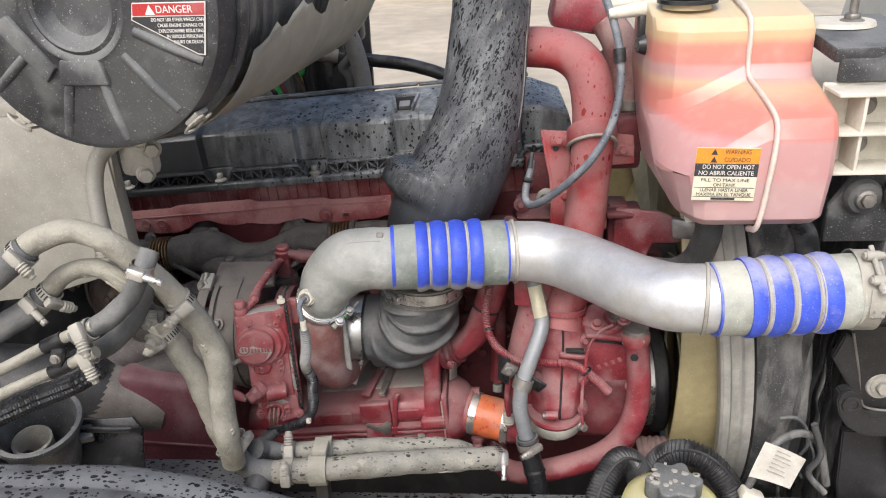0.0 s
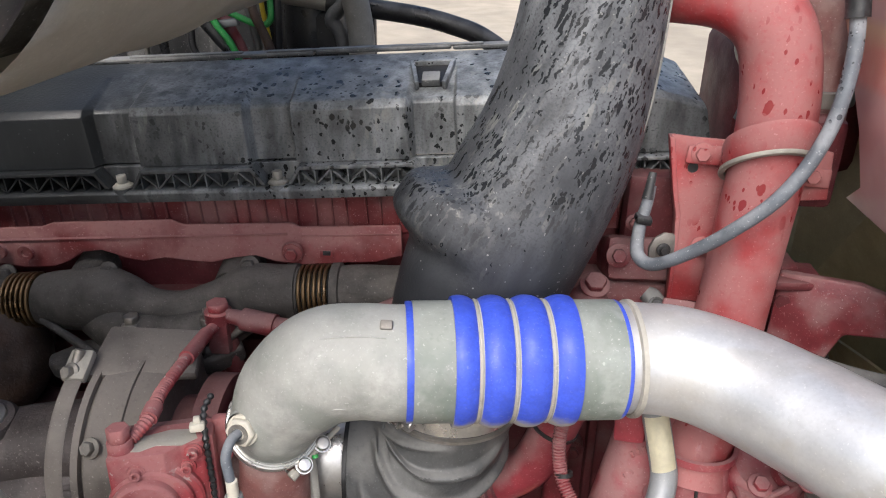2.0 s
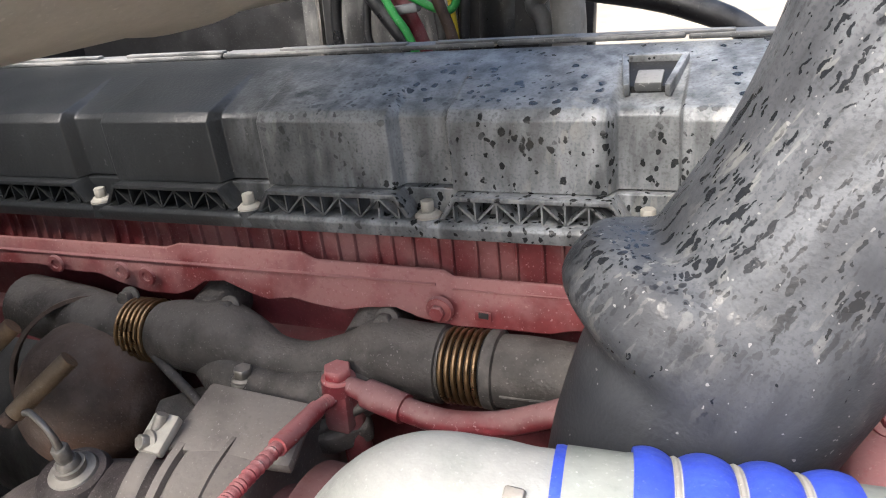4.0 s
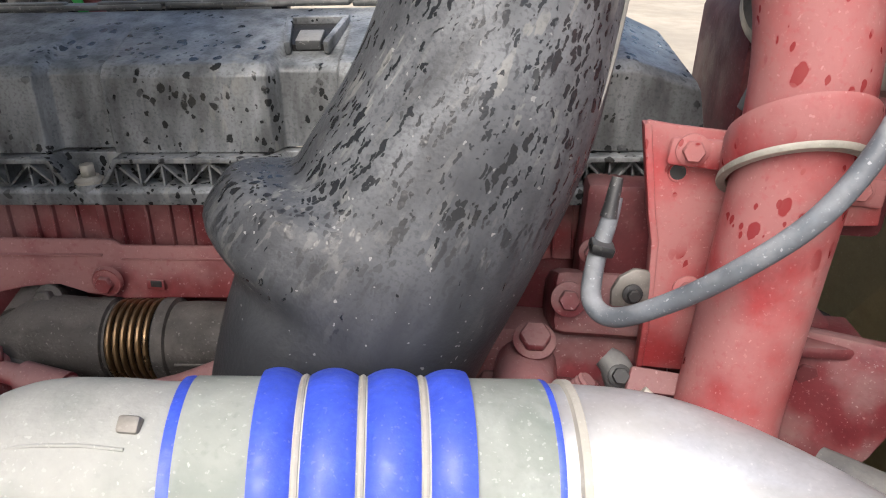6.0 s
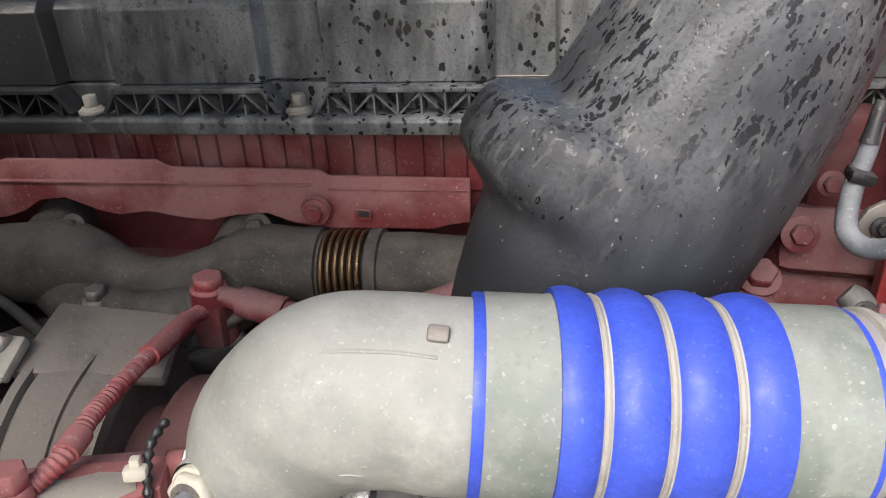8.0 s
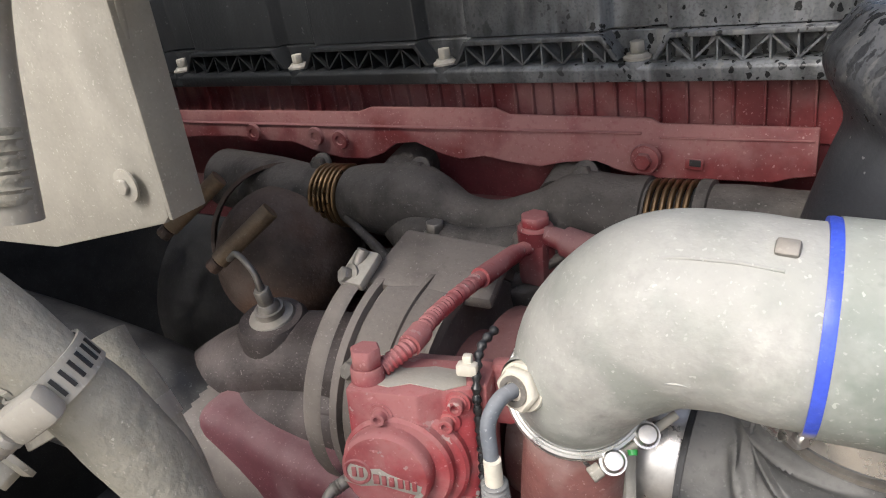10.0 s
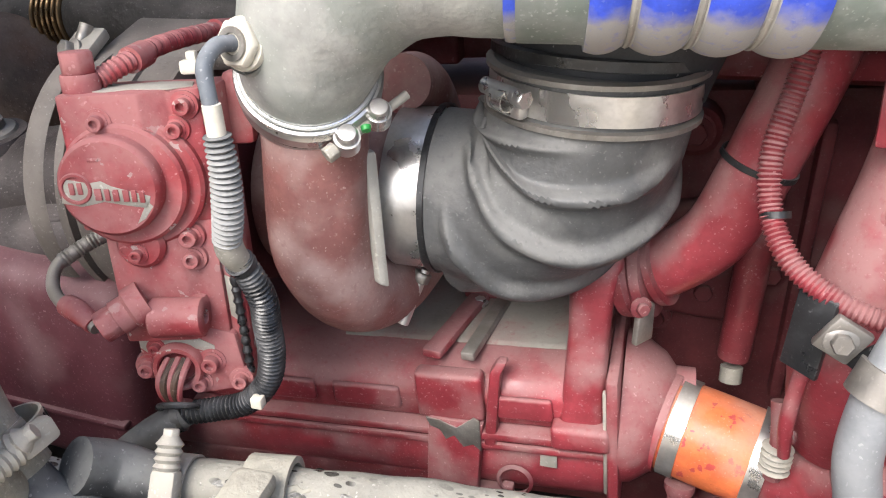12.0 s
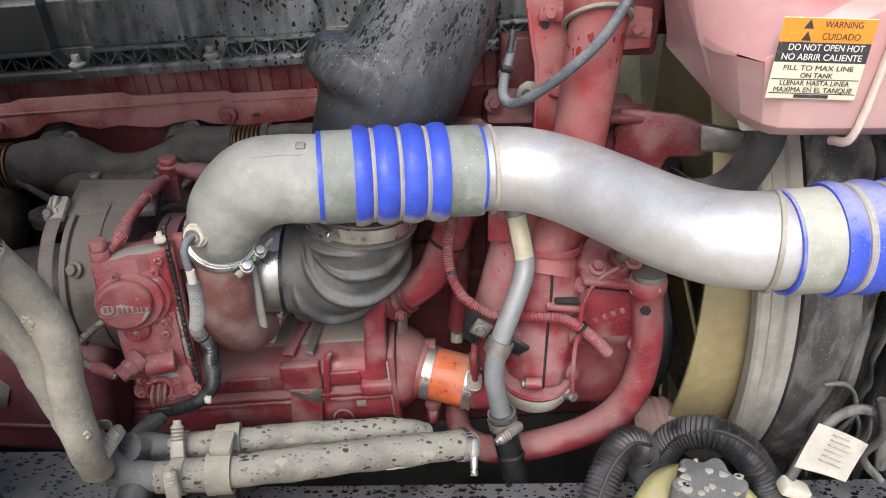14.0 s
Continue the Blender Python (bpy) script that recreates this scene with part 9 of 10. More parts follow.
part("hose", corrugated([(0.340, 1.012, 0.83, 0.0198), (0.347, 1.012, 0.885, 0.0198), (0.363, 1.005, 0.922, 0.0198), (0.392, 0.99, 0.942, 0.0198), (0.424, 0.975, 0.932, 0.0198), (0.449, 0.96, 0.904, 0.0198), (0.465, 0.945, 0.87, 0.0198), (0.478, 0.92, 0.82, 0.0198)], 0.0050, 0.0013, 18, 56), RUBBER, ch)
part("split_seam", tube_bm([(0.338, 0.996, 0.895, 0.0024), (0.356, 0.990, 0.935, 0.0024), (0.392, 0.976, 0.958, 0.0024), (0.430, 0.962, 0.947, 0.0024), (0.459, 0.948, 0.916, 0.0024)], 8, 8), DARK_METAL, ch)
tg = thing("paper_tag", "crumpled white paper tag with faint print", "tag", (0.49, 0.9, 0.95))
edge = [(0.488, 0.945, 1.000), (0.546, 0.935, 0.976), (0.521, 0.915, 0.938), (0.464, 0.925, 0.953)]
bm = bmesh.new()
grid = []
for i in range(7):
    row = []
    for j in range(7):
        u, v = i / 6, j / 6
        p = (V(*edge[0]) * (1 - u) + V(*edge[1]) * u) * (1 - v) + (V(*edge[3]) * (1 - u) + V(*edge[2]) * u) * v
        row.append(bm.verts.new(p + V(0, -0.5, 0.8) * (0.004 * math.sin(3.1 * u) - 0.003 * math.sin(3.1 * v) + 0.002 * u * v)))
    grid.append(row)
for p, q in zip(grid, grid[1:]):
    for j in range(6):
        bm.faces.new((p[j], p[j + 1], q[j + 1], q[j]))
ext = bmesh.ops.extrude_face_region(bm, geom=bm.faces[:])
bmesh.ops.translate(bm, verts=[g for g in ext["geom"] if isinstance(g, bmesh.types.BMVert)], vec=(0, 0.0003, -0.0006))
part("sheet", bm, PAPER, tg, sharp=60)
for k in range(6):
    c = V(*edge[0]).lerp(V(*edge[1]), 0.55).lerp(V(*edge[3]).lerp(V(*edge[2]), 0.55), 0.15 + 0.12 * k)
    d = V(*edge[1]) - V(*edge[0])
    part("print_bar", tube_bm([(*(c - d * 0.22 + V(0, -0.003, 0.0052)), 0.0007), (*(c + V(0, -0.003, 0.0055)), 0.0007), (*(c + d * (0.1 + 0.05 * (k % 3)) + V(0, -0.003, 0.0052)), 0.0007)], 6, 3), PRINT_GREY, tg, "faint grey print as a bar")
cn = thing("connector", "white and blue cable connector under the tag", "connector", (0.475, 0.925, 0.905))
part("white_body", box_bm((0.472, 0.925, 0.917), (0.035, 0.02, 0.016), 0.003, Matrix.Rotation(radians(25), 3, "Y")), PLASTIC_NATURAL, cn)
part("blue_body", box_bm((0.490, 0.918, 0.900), (0.026, 0.018, 0.014), 0.003, Matrix.Rotation(radians(25), 3, "Y")), GREY_HOSE, cn)
part("cable", tube_bm([(0.465, 0.93, 0.92, 0.006), (0.50, 0.955, 0.975, 0.006), (0.54, 0.97, 0.995, 0.006), (0.575, 0.97, 0.98, 0.006), (0.60, 0.97, 0.90, 0.006)], 12, 6), RADIATOR_GREY, cn)
part("cable", tube_bm([(0.56, 0.96, 1.02, 0.005), (0.575, 0.955, 0.97, 0.005), (0.565, 0.96, 0.93, 0.005), (0.59, 0.95, 0.90, 0.005)], 12, 6), RADIATOR_GREY, cn)

DATUM = V(0.006, 0.004, 0.002)


# ---- air filter canister ----
def air_filter():
    c = V(-0.345, 0.832, 1.646)
    ax = V(0.12, 1.0, 0.0).normalized()
    ob = thing("air_filter", "cream air-filter canister with a ribbed black end cap", "air filter", c + V(0, 0.3, -0.17))
    m = place(c, -ax)
    part("cap", lathe_bm([(0, -0.010), (0.034, -0.010), (0.040, -0.004), (0.044, 0.006), (0.048, 0.008), (0.052, 0.005), (0.056, 0.008), (0.060, 0.008), (0.066, 0.003), (0.150, 0.0), (0.158, -0.006), (0.160, -0.03), (0.158, -0.05), (0.12, -0.05)], m, 72), DUST_BLACK, ob)
    for q in (-24, -49, -79, -107, -143, 157, 120, 85, 50, 15):
        a = radians(q)
        d = V(math.cos(a), math.sin(a), 0)
        e = [m @ (d * r + V(0, 0, h)) for r, h in ((0.070, 0.0005), (0.110, 0.0005), (0.148, -0.003))]
        part("cap_rib", tube_bm([(*p, 0.0060) for p in e], 14, 3, squash=1.0, up=-ax), DUST_BLACK, ob)
    part("cap_plate", prism_bm([(-0.040, -0.012), (0.040, -0.012), (0.036, 0.010), (-0.036, 0.010)], 0.010, m @ Matrix.Rotation(radians(-52), 4, "Z") @ Matrix.Translation((-0.006, -0.078, 0.008)), 0.003), DUST_BLACK, ob)
    part("cap_plate", prism_bm([(-0.030, -0.016), (0.03, -0.016), (0.024, 0.012), (-0.024, 0.012)], 0.010, m @ Matrix.Translation((-0.004, -0.068, 0.009)), 0.003), DUST_BLACK, ob)
    part("rim", lathe_bm([(0.150, -0.052), (0.1635, -0.052), (0.1655, -0.056), (0.1655, -0.066), (0.1635, -0.07), (0.150, -0.07)], m, 72), DUST_BLACK, ob)
    # pleated black body inside a cream sheet wrap, torn open along its upper edge
    body = lathe_bm([(0, -0.07)] + [(0.150, -0.072), (0.150, -0.61), (0, -0.62)], m, 150)
    for v in body.verts:
        w = m.inverted() @ v.co
        if math.hypot(w.x, w.y) > 0.1:
            v.co += (m.to_3x3() @ Vector((w.x, w.y, 0)).normalized()) * (0.004 if v.index % 2 else -0.003)
    part("pleated_body", body, RADIATOR_GREY, ob, "grey pleated filter body", sharp=20)
    rnd = random.Random(4)
    bm = bmesh.new()
    rows = []
    for i in range(31):
        h = -0.078 - 0.53 * i / 30
        tear = -12 + 3 * math.sin(i * 0.9) + rnd.uniform(-3, 3) - (8 if i < 3 else 0)
        row = []
        for j in range(45):
            q = radians(-200 + (200 + tear) * j / 44)
            r = 0.170 + 0.003 * min(1, i / 3) + (0.003 if 12 <= i <= 13 else 0)
            row.append(bm.verts.new(m @ Vector((r * math.cos(q), r * math.sin(q), h))))
        rows.append(row)
    for p, q in zip(rows, rows[1:]):
        for j in range(44):
            bm.faces.new((p[j], p[j + 1], q[j + 1], q[j]))
    ext = bmesh.ops.solidify(bm, geom=bm.faces[:], thickness=0.002)
    part("wrap", bm, CANISTER, ob, "cream sheet wrap with a torn upper edge", sharp=60)
    # latches
    for a in (-50, -130, 10):
        d = V(math.cos(radians(a)), math.sin(radians(a)), 0)
        p = m @ (d * 0.160 + V(0, 0, -0.022))
        dd = (m.to_3x3() @ d)
        t = (m.to_3x3() @ V(-d.y, d.x, 0))
        out = -ax
        turn = Matrix((t, out, dd)).transposed()
        part("latch", box_bm(p + dd * 0.003, (0.020, 0.026, 0.006), 0.002, turn), STEEL_MUD, ob, "mud-caked wire latch")
        part("latch_tongue", box_bm(p + dd * 0.008 + out * 0.006, (0.011, 0.018, 0.004), 0.0015, turn), STEEL_MUD, ob)
        for k in (-1, 1):
            w = [p + t * 0.004 * k + dd * 0.010 - out * 0.010, p + t * 0.013 * k + dd * 0.011 - out * 0.004, p + t * 0.010 * k + dd * 0.012 + out * 0.008, p + t * 0.015 * k + dd * 0.009 + out * 0.016, p + t * 0.003 * k + dd * 0.008 + out * 0.021, p - t * 0.002 * k + dd * 0.008 + out * 0.019]
            part("latch_wire", tube_bm([(*q, 0.0017) for q in w], 8, 6), STEEL_MUD, ob, "muddy wire loop")
    # danger label
    n = -ax
    lm = place(c + V(0.109, -0.0022, -0.026) - ax * 0.0, (-0.11, -1, 0.0))
    out = [(-0.040, 0.0265), (0.0415, 0.0265), (0.0325, -0.027), (0.0245, -0.0265), (-0.044, 0.009)]
    sh = part("danger_label", prism_bm(out, 0.002, lm @ Matrix.Translation((0, 0, 0.0145)), 0.0008), WHITE, ob, "red, white and black danger label")
    out2 = [(-0.0413, 0.0125), (0.0378, 0.0125), (0.0312, -0.0255), (0.0250, -0.0248), (-0.0425, 0.0098)]
    part("black_field", prism_bm(out2, 0.0005, lm @ Matrix.Translation((0, 0, 0.0150)), 0), LABEL_BLACK, sh)
    part("red_field", prism_bm([(-0.0412, 0.0135), (0.0385, 0.0135), (0.0402, 0.0255), (-0.0392, 0.0255)], 0.0005, lm @ Matrix.Translation((0, 0, 0.0150)), 0), LABEL_RED, sh)
    text_part("lettering", "DANGER", 0.0105, lm @ Matrix.Translation((0.006, 0.0192, 0.0152)), WHITE, sh, width=0.040)
    part("warning_sign", prism_bm([(-0.0055, -0.0045), (0.0055, -0.0045), (0, 0.0055)], 0.0004, lm @ Matrix.Translation((-0.021, 0.0188, 0.0154)), 0), WHITE, sh)
    for k, (s, w, x) in enumerate((("DO NOT USE ETHER WHICH CAN", 0.058, 0.008), ("CAUSE ENGINE DAMAGE OR", 0.051, 0.0105), ("EXPLOSION/FIRE RESULTING", 0.050, 0.0105), ("IN SERIOUS PERSONAL", 0.041, 0.0140), ("INJURY OR DEATH.", 0.033, 0.0170))):
        text_part("lettering", s, 0.0050, lm @ Matrix.Translation((x, 0.0092 - 0.0056 * k, 0.0152)), WHITE, sh, width=w)


air_filter()


# ---- beige cab corner panel and small pipes ----
cb = thing("cab_corner_panel", "dusty beige sheet-metal panel under the air filter", "body panel", (-0.8, 1.02, 1.2))
part("panel", prism_bm([(-0.62, -0.30), (-0.02, -0.232), (0.128, -0.187), (0.134, -0.181), (0.137, -0.12), (0.145, 0.055), (-0.62, 0.055)], 0.006, place((-0.60, 1.045, 1.42), (0, -1, 0.0)), 0.002), BEIGE, cb)
part("fold", prism_bm([(-0.62, 0.0), (0.155, 0.0), (0.14, 0.02), (-0.62, 0.02)], 0.05, place((-0.60, 1.045, 1.475), (0, -1, 0.0)), 0.002), BEIGE, cb)
part("edge_lip", box_bm((-0.462, 1.056, 1.350), (0.004, 0.03, 0.22), 0.001, Matrix.Rotation(radians(-2), 3, "Y")), BEIGE, cb)
bolt(cb, (-0.492, 1.038, 1.262), (0, -1, 0), 0.006, 0.004, BEIGE, 0.012)
mount = thing("panel_mount", "grey mud-caked fitting clamped under the panel", "fitting", (-0.40, 1.02, 1.40))
part("block", box_bm((-0.395, 1.005, 1.425), (0.05, 0.03, 0.05), 0.01), STEEL_MUD, mount)
for x, z in ((-0.383, 1.455), (-0.37, 1.44), (-0.385, 1.405)):
    part("bolt", hex_bm(place((x, 0.992, z), (0.4, -0.9, 0)), 0.010, 0.014, 0.013), STEEL_MUD, mount)
lp = thing("breather_pipe", "bent beige steel pipe beneath the air filter", "pipe", (-0.44, 0.96, 1.28))
part("pipe", tube_bm([(-0.385, 1.0, 1.453, 0.0115), (-0.415, 0.99, 1.452, 0.0115), (-0.436, 0.975, 1.436, 0.0115), (-0.445, 0.965, 1.405, 0.0115), (-0.444, 0.955, 1.37, 0.0115), (-0.440, 0.945, 1.335, 0.0125), (-0.436, 0.935, 1.29, 0.013)], 20), BEIGE, lp)
part("wrap", corrugated([(-0.441, 0.944, 1.338, 0.0135), (-0.437, 0.935, 1.30, 0.0135)], 0.005, 0.0005, 16, 20), MUD_HOSE, lp)


# ---- mud-caked heater hoses ----
def crust_bm(pts, start, long, ang, wide, seed):
    """A ragged thin scab of dried mud lying on a hose."""
    c = spline(pts, 30)
    p = [Vector(q[:3]) for q in c]
    rnd = random.Random(seed)
    acc, s0 = [0.0], 0.0
    for a, b in zip(p, p[1:]):
        acc.append(acc[-1] + (b - a).length)
    start *= acc[-1]
    bm = bmesh.new()
    rows = []
    n = 7
    for i in range(n + 1):
        s = min(start + long * i / n, acc[-1] - 1e-4)
        k = max(q for q in range(len(acc)) if acc[q] <= s)
        k = min(k, len(p) - 2)
        d = (p[k + 1] - p[k]).normalized()
        mid = p[k].lerp(p[k + 1], (s - acc[k]) / max(1e-6, acc[k + 1] - acc[k]))
        nrm = (Vector((0, -1, 0)) - d * -d.y).normalized()
        bi = d.cross(nrm)
        w = wide * math.sin(math.pi * (i + 0.4) / (n + 0.8)) * rnd.uniform(0.6, 1.2)
        off = ang + rnd.uniform(-0.08, 0.08)
        row = []
        for j in range(5):
            a = off + (j / 4 - 0.5) * w
            lift = 0.0010 if 0 < j < 4 and 0 < i < n else -0.0006
            row.append(bm.verts.new(mid + (nrm * math.cos(a) + bi * math.sin(a)) * (c[k][3] + lift + rnd.uniform(-0.0002, 0.0004))))
        rows.append(row)
    for a, b in zip(rows, rows[1:]):
        for j in range(4):
            bm.faces.new((a[j], a[j + 1], b[j + 1], b[j]))
    return bm


def hose(name, label, pts, mat, seg=24, per=9, at=None):
    ob = thing(name, label, "hose", pts[0][:3] if at is None else at, "mud-caked hoses")
    bumps = lambda s, a: 0.0006 * math.sin(61 * s + 2 * a) + 0.0005 * math.sin(140 * s + 3 * a)
    part("hose", tube_bm(pts, seg, per, bumps), mat, ob)
    if mat is not RUBBER_DUSTY:
        rnd = random.Random(len(pts) * 7 + int(pts[0][2] * 1000))
        for k in range(6):
            part("mud_crust", crust_bm(pts, rnd.uniform(0.05, 0.9), rnd.uniform(0.012, 0.035), rnd.uniform(-1.1, 1.1), rnd.uniform(0.3, 0.8), k), MUD_HOSE, ob)
    return ob


hose("heater_hose", "thick mud-caked heater hose bending down to the tee", [(-0.475, 0.815, 1.364, 0.0150), (-0.452, 0.820, 1.381, 0.0148), (-0.425, 0.824, 1.390, 0.0148), (-0.398, 0.828, 1.389, 0.0148), (-0.368, 0.834, 1.370, 0.0150), (-0.340, 0.848, 1.330, 0.0155), (-0.318, 0.866, 1.280, 0.0165), (-0.298, 0.884, 1.222, 0.0176), (-0.288, 0.889, 1.165, 0.0174), (-0.292, 0.884, 1.102, 0.0170), (-0.291, 0.880, 1.04, 0.0168), (-0.297, 0.898, 0.988, 0.0168)], MUD_HOSE)
hose("heater_hose", "mud-caked heater hose behind its twin", [(-0.40, 0.935, 1.225, 0.0155), (-0.375, 0.932, 1.190, 0.0165), (-0.356, 0.927, 1.155, 0.0170), (-0.338, 0.922, 1.12, 0.0168), (-0.328, 0.92, 1.071, 0.0165), (-0.315, 0.918, 1.020, 0.0165), (-0.300, 0.918, 0.985, 0.0165)], MUD_HOSE)
hose("bypass_hose", "dusty grey hose from the upper line to the heater hose", [(-0.316, 0.822, 1.366, 0.0112), (-0.322, 0.806, 1.348, 0.0118), (-0.338, 0.797, 1.319, 0.0122), (-0.361, 0.789, 1.298, 0.0122), (-0.388, 0.780, 1.283, 0.0118), (-0.408, 0.776, 1.275, 0.0112)], RUBBER_DUSTY)
hose("bypass_hose", "mud-caked hose arching below the heater hose", [(-0.492, 0.845, 1.283, 0.0122), (-0.475, 0.848, 1.297, 0.0122), (-0.451, 0.85, 1.319, 0.0120), (-0.411, 0.85, 1.332, 0.0120), (-0.376, 0.852, 1.312, 0.0120), (-0.362, 0.862, 1.275, 0.0120)], MUD_HOSE)
hose("bypass_hose", "dusty grey hose rising from the lower line", [(-0.430, 0.795, 1.232, 0.0115), (-0.402, 0.812, 1.236, 0.0122), (-0.378, 0.825, 1.250, 0.0125), (-0.358, 0.832, 1.272, 0.0125), (-0.345, 0.840, 1.300, 0.0120), (-0.340, 0.850, 1.325, 0.0115)], RUBBER_DUSTY)
hose("supply_hose", "thick dirty black hose joined to the heater hose", [(-0.62, 0.775, 1.285, 0.0175), (-0.54, 0.79, 1.325, 0.0175), (-0.495, 0.805, 1.350, 0.0172), (-0.462, 0.817, 1.374, 0.0165)], RUBBER_DUSTY)
hose("supply_hose", "thick dirty black hose joined to the arching hose", [(-0.62, 0.80, 1.225, 0.0175), (-0.55, 0.82, 1.252, 0.0172), (-0.508, 0.836, 1.272, 0.0165), (-0.478, 0.846, 1.294, 0.0150)], RUBBER_DUSTY)
for z0, z1, x1, lab in ((1.225, 1.291, -0.380, "upper"), (1.194, 1.255, -0.385, "lower")):
    ob = thing("coolant_line", "pale mud-splashed %s metal coolant line" % lab, "tube", (-0.5, 0.75, z0), "coolant lines")
    part("tube", tube_bm([(-0.72, 0.755, z0 - 0.085, 0.0072), (-0.60, 0.765, z0 - 0.035, 0.0072), (-0.505, 0.772, z0 + 0.009, 0.0072), (-0.434, 0.775, z1 - 0.022, 0.0072), (x1, 0.776, z1, 0.0072)], 18), MUD_HOSE, ob)
    part("grip", tube_bm([(-0.447, 0.7745, z1 - 0.0282, 0.0088), (-0.420, 0.7755, z1 - 0.0158, 0.0088)], 18, 3), RUBBER, ob, "black rubber grip")
    part("end_bead", lathe_bm([(0.0065, -0.002), (0.0085, -0.001), (0.0085, 0.001), (0.0065, 0.002)], place((x1 - 0.008, 0.776, z1 - 0.0035), (0.9, 0, 0.42)), 20, closed=True), MUD_HOSE, ob)
lk = thing("line_clip", "black plastic clip joining the two lines", "clip", (-0.43, 0.77, 1.25))
part("link", box_bm((-0.431, 0.772, 1.251), (0.016, 0.016, 0.026), 0.005, Matrix.Rotation(radians(15), 3, "Y")), RUBBER, lk)
part("link_bolt", hex_bm(place((-0.431, 0.764, 1.252), (0, -1, 0)), 0.005, 0.004, 0.0065), STEEL_DULL, lk)
worm_clamp((-0.390, 0.777, 1.284), (0.85, 0.05, 0.40), 0.0124, (0.35, -0.75, 0.55), 0.014, STEEL_MUD, spring=True)
worm_clamp((-0.404, 0.788, 1.243), (0.85, 0.25, 0.25), 0.0122, (0.25, -0.95, 0.2), 0.014, STEEL_MUD, spring=True)
worm_clamp((-0.322, 0.806, 1.350), (0.35, 0.1, 0.9), 0.0124, (0.05, -1, 0.15), 0.013, STEEL)
worm_clamp((-0.314, 0.868, 1.272), (0.42, 0.3, -0.85), 0.0172, (0.35, -0.85, 0.3), 0.014, STEEL_MUD, spring=True)
worm_clamp((-0.372, 0.930, 1.184), (0.5, -0.05, -0.75), 0.0174, (-0.3, -0.95, 0.1), 0.013, STEEL_MUD, spring=True)
worm_clamp((-0.470, 0.815, 1.367), (0.7, 0.2, 0.55), 0.0172, (0.3, -0.9, 0.3), 0.012, STEEL_MUD, spring=True)
worm_clamp((-0.487, 0.844, 1.287), (0.7, 0.15, 0.6), 0.0162, (0.1, -0.9, 0.35), 0.013, STEEL_MUD)
worm_clamp((-0.472, 0.848, 1.298), (0.7, 0.15, 0.6), 0.0140, (0.35, -0.7, -0.6), 0.012, STEEL_MUD, spring=True)
hs = thing("hose_strap", "mud-covered steel strap tying the two heater hoses", "strap", (-0.33, 0.86, 1.21))
part("strap", prism_bm([(-0.026, -0.006), (0.024, -0.008), (0.026, 0.006), (-0.024, 0.007)], 0.003, place((-0.330, 0.862, 1.246), (-0.1, -1, 0.15)) @ Matrix.Rotation(radians(36), 4, "Z"), 0.001), STEEL_MUD, hs)
part("rubber_block", box_bm((-0.352, 0.868, 1.256), (0.030, 0.012, 0.022), 0.004, Matrix.Rotation(radians(20), 3, "Y")), RUBBER_DUSTY, hs)
for x, z in ((-0.356, 1.252), (-0.356, 1.222)):
    part("bolt", hex_bm(place((x, 0.858, z), (-0.1, -0.9, -0.35)), 0.0075, 0.012, 0.0115), STEEL_MUD, hs)
part("spring", lathe_bm([(0, 0)] + [(0.0085 + 0.0016 * (k % 2), 0.0022 * k) for k in range(7)] + [(0, 0.0145)], place((-0.353, 0.862, 1.264), (-0.1, -0.4, -0.9)), 18), STEEL_MUD, hs)
bc = thing("braided_cable", "coarse black braided cable sleeve", "cable", (-0.5, 0.8, 1.1))
for k in range(7):
    q = 2 * math.pi * k / 7
    o = V(0, 0.009 * math.cos(q), 0.009 * math.sin(q))
    part("strand", corrugated([(*(V(-0.72, 0.79, 1.065) + o), 0.0072), (*(V(-0.60, 0.80, 1.122) + o), 0.0072), (*(V(-0.544, 0.80, 1.149) + o), 0.0070), (*(V(-0.491, 0.802, 1.172) + o), 0.0066), (*(V(-0.442, 0.806, 1.190) + o * 0.9), 0.0062), (*(V(-0.405, 0.812, 1.207) + o * 0.7), 0.005)], 0.004, 0.0008, 8, 26), RUBBER, bc)

# ---- tee and the two lower hoses ----
te = thing("hose_tee", "dirty black tee joining the hoses", "tee", (-0.265, 0.915, 0.95))
part("body", tube_bm([(-0.302, 0.916, 0.985, 0.016), (-0.285, 0.915, 0.965, 0.017), (-0.262, 0.914, 0.958, 0.017), (-0.235, 0.914, 0.957, 0.016)], 20), DUST_BLACK, te)
part("branch", tube_bm([(-0.275, 0.93, 0.985, 0.016), (-0.265, 0.945, 0.97, 0.0165), (-0.24, 0.952, 0.96, 0.014)], 18), DUST_BLACK, te)
part("end_plug", lathe_bm([(0, 0.014), (0.016, 0.012), (0.018, 0.006), (0.018, -0.01), (0, -0.01)], place((-0.268, 0.895, 0.945), (-0.1, -0.9, -0.3)), 24), RUBBER, te)
hose("lower_hose", "mud-caked lower hose speckled with dark drops", [(-0.245, 0.913, 0.957, 0.0178), (-0.20, 0.916, 0.957, 0.0182), (-0.12, 0.926, 0.957, 0.0184), (-0.04, 0.943, 0.952, 0.0184), (0.03, 0.962, 0.942, 0.0182), (0.075, 0.978, 0.932, 0.0175), (0.100, 0.99, 0.920, 0.016)], MUD_HOSE_WET)
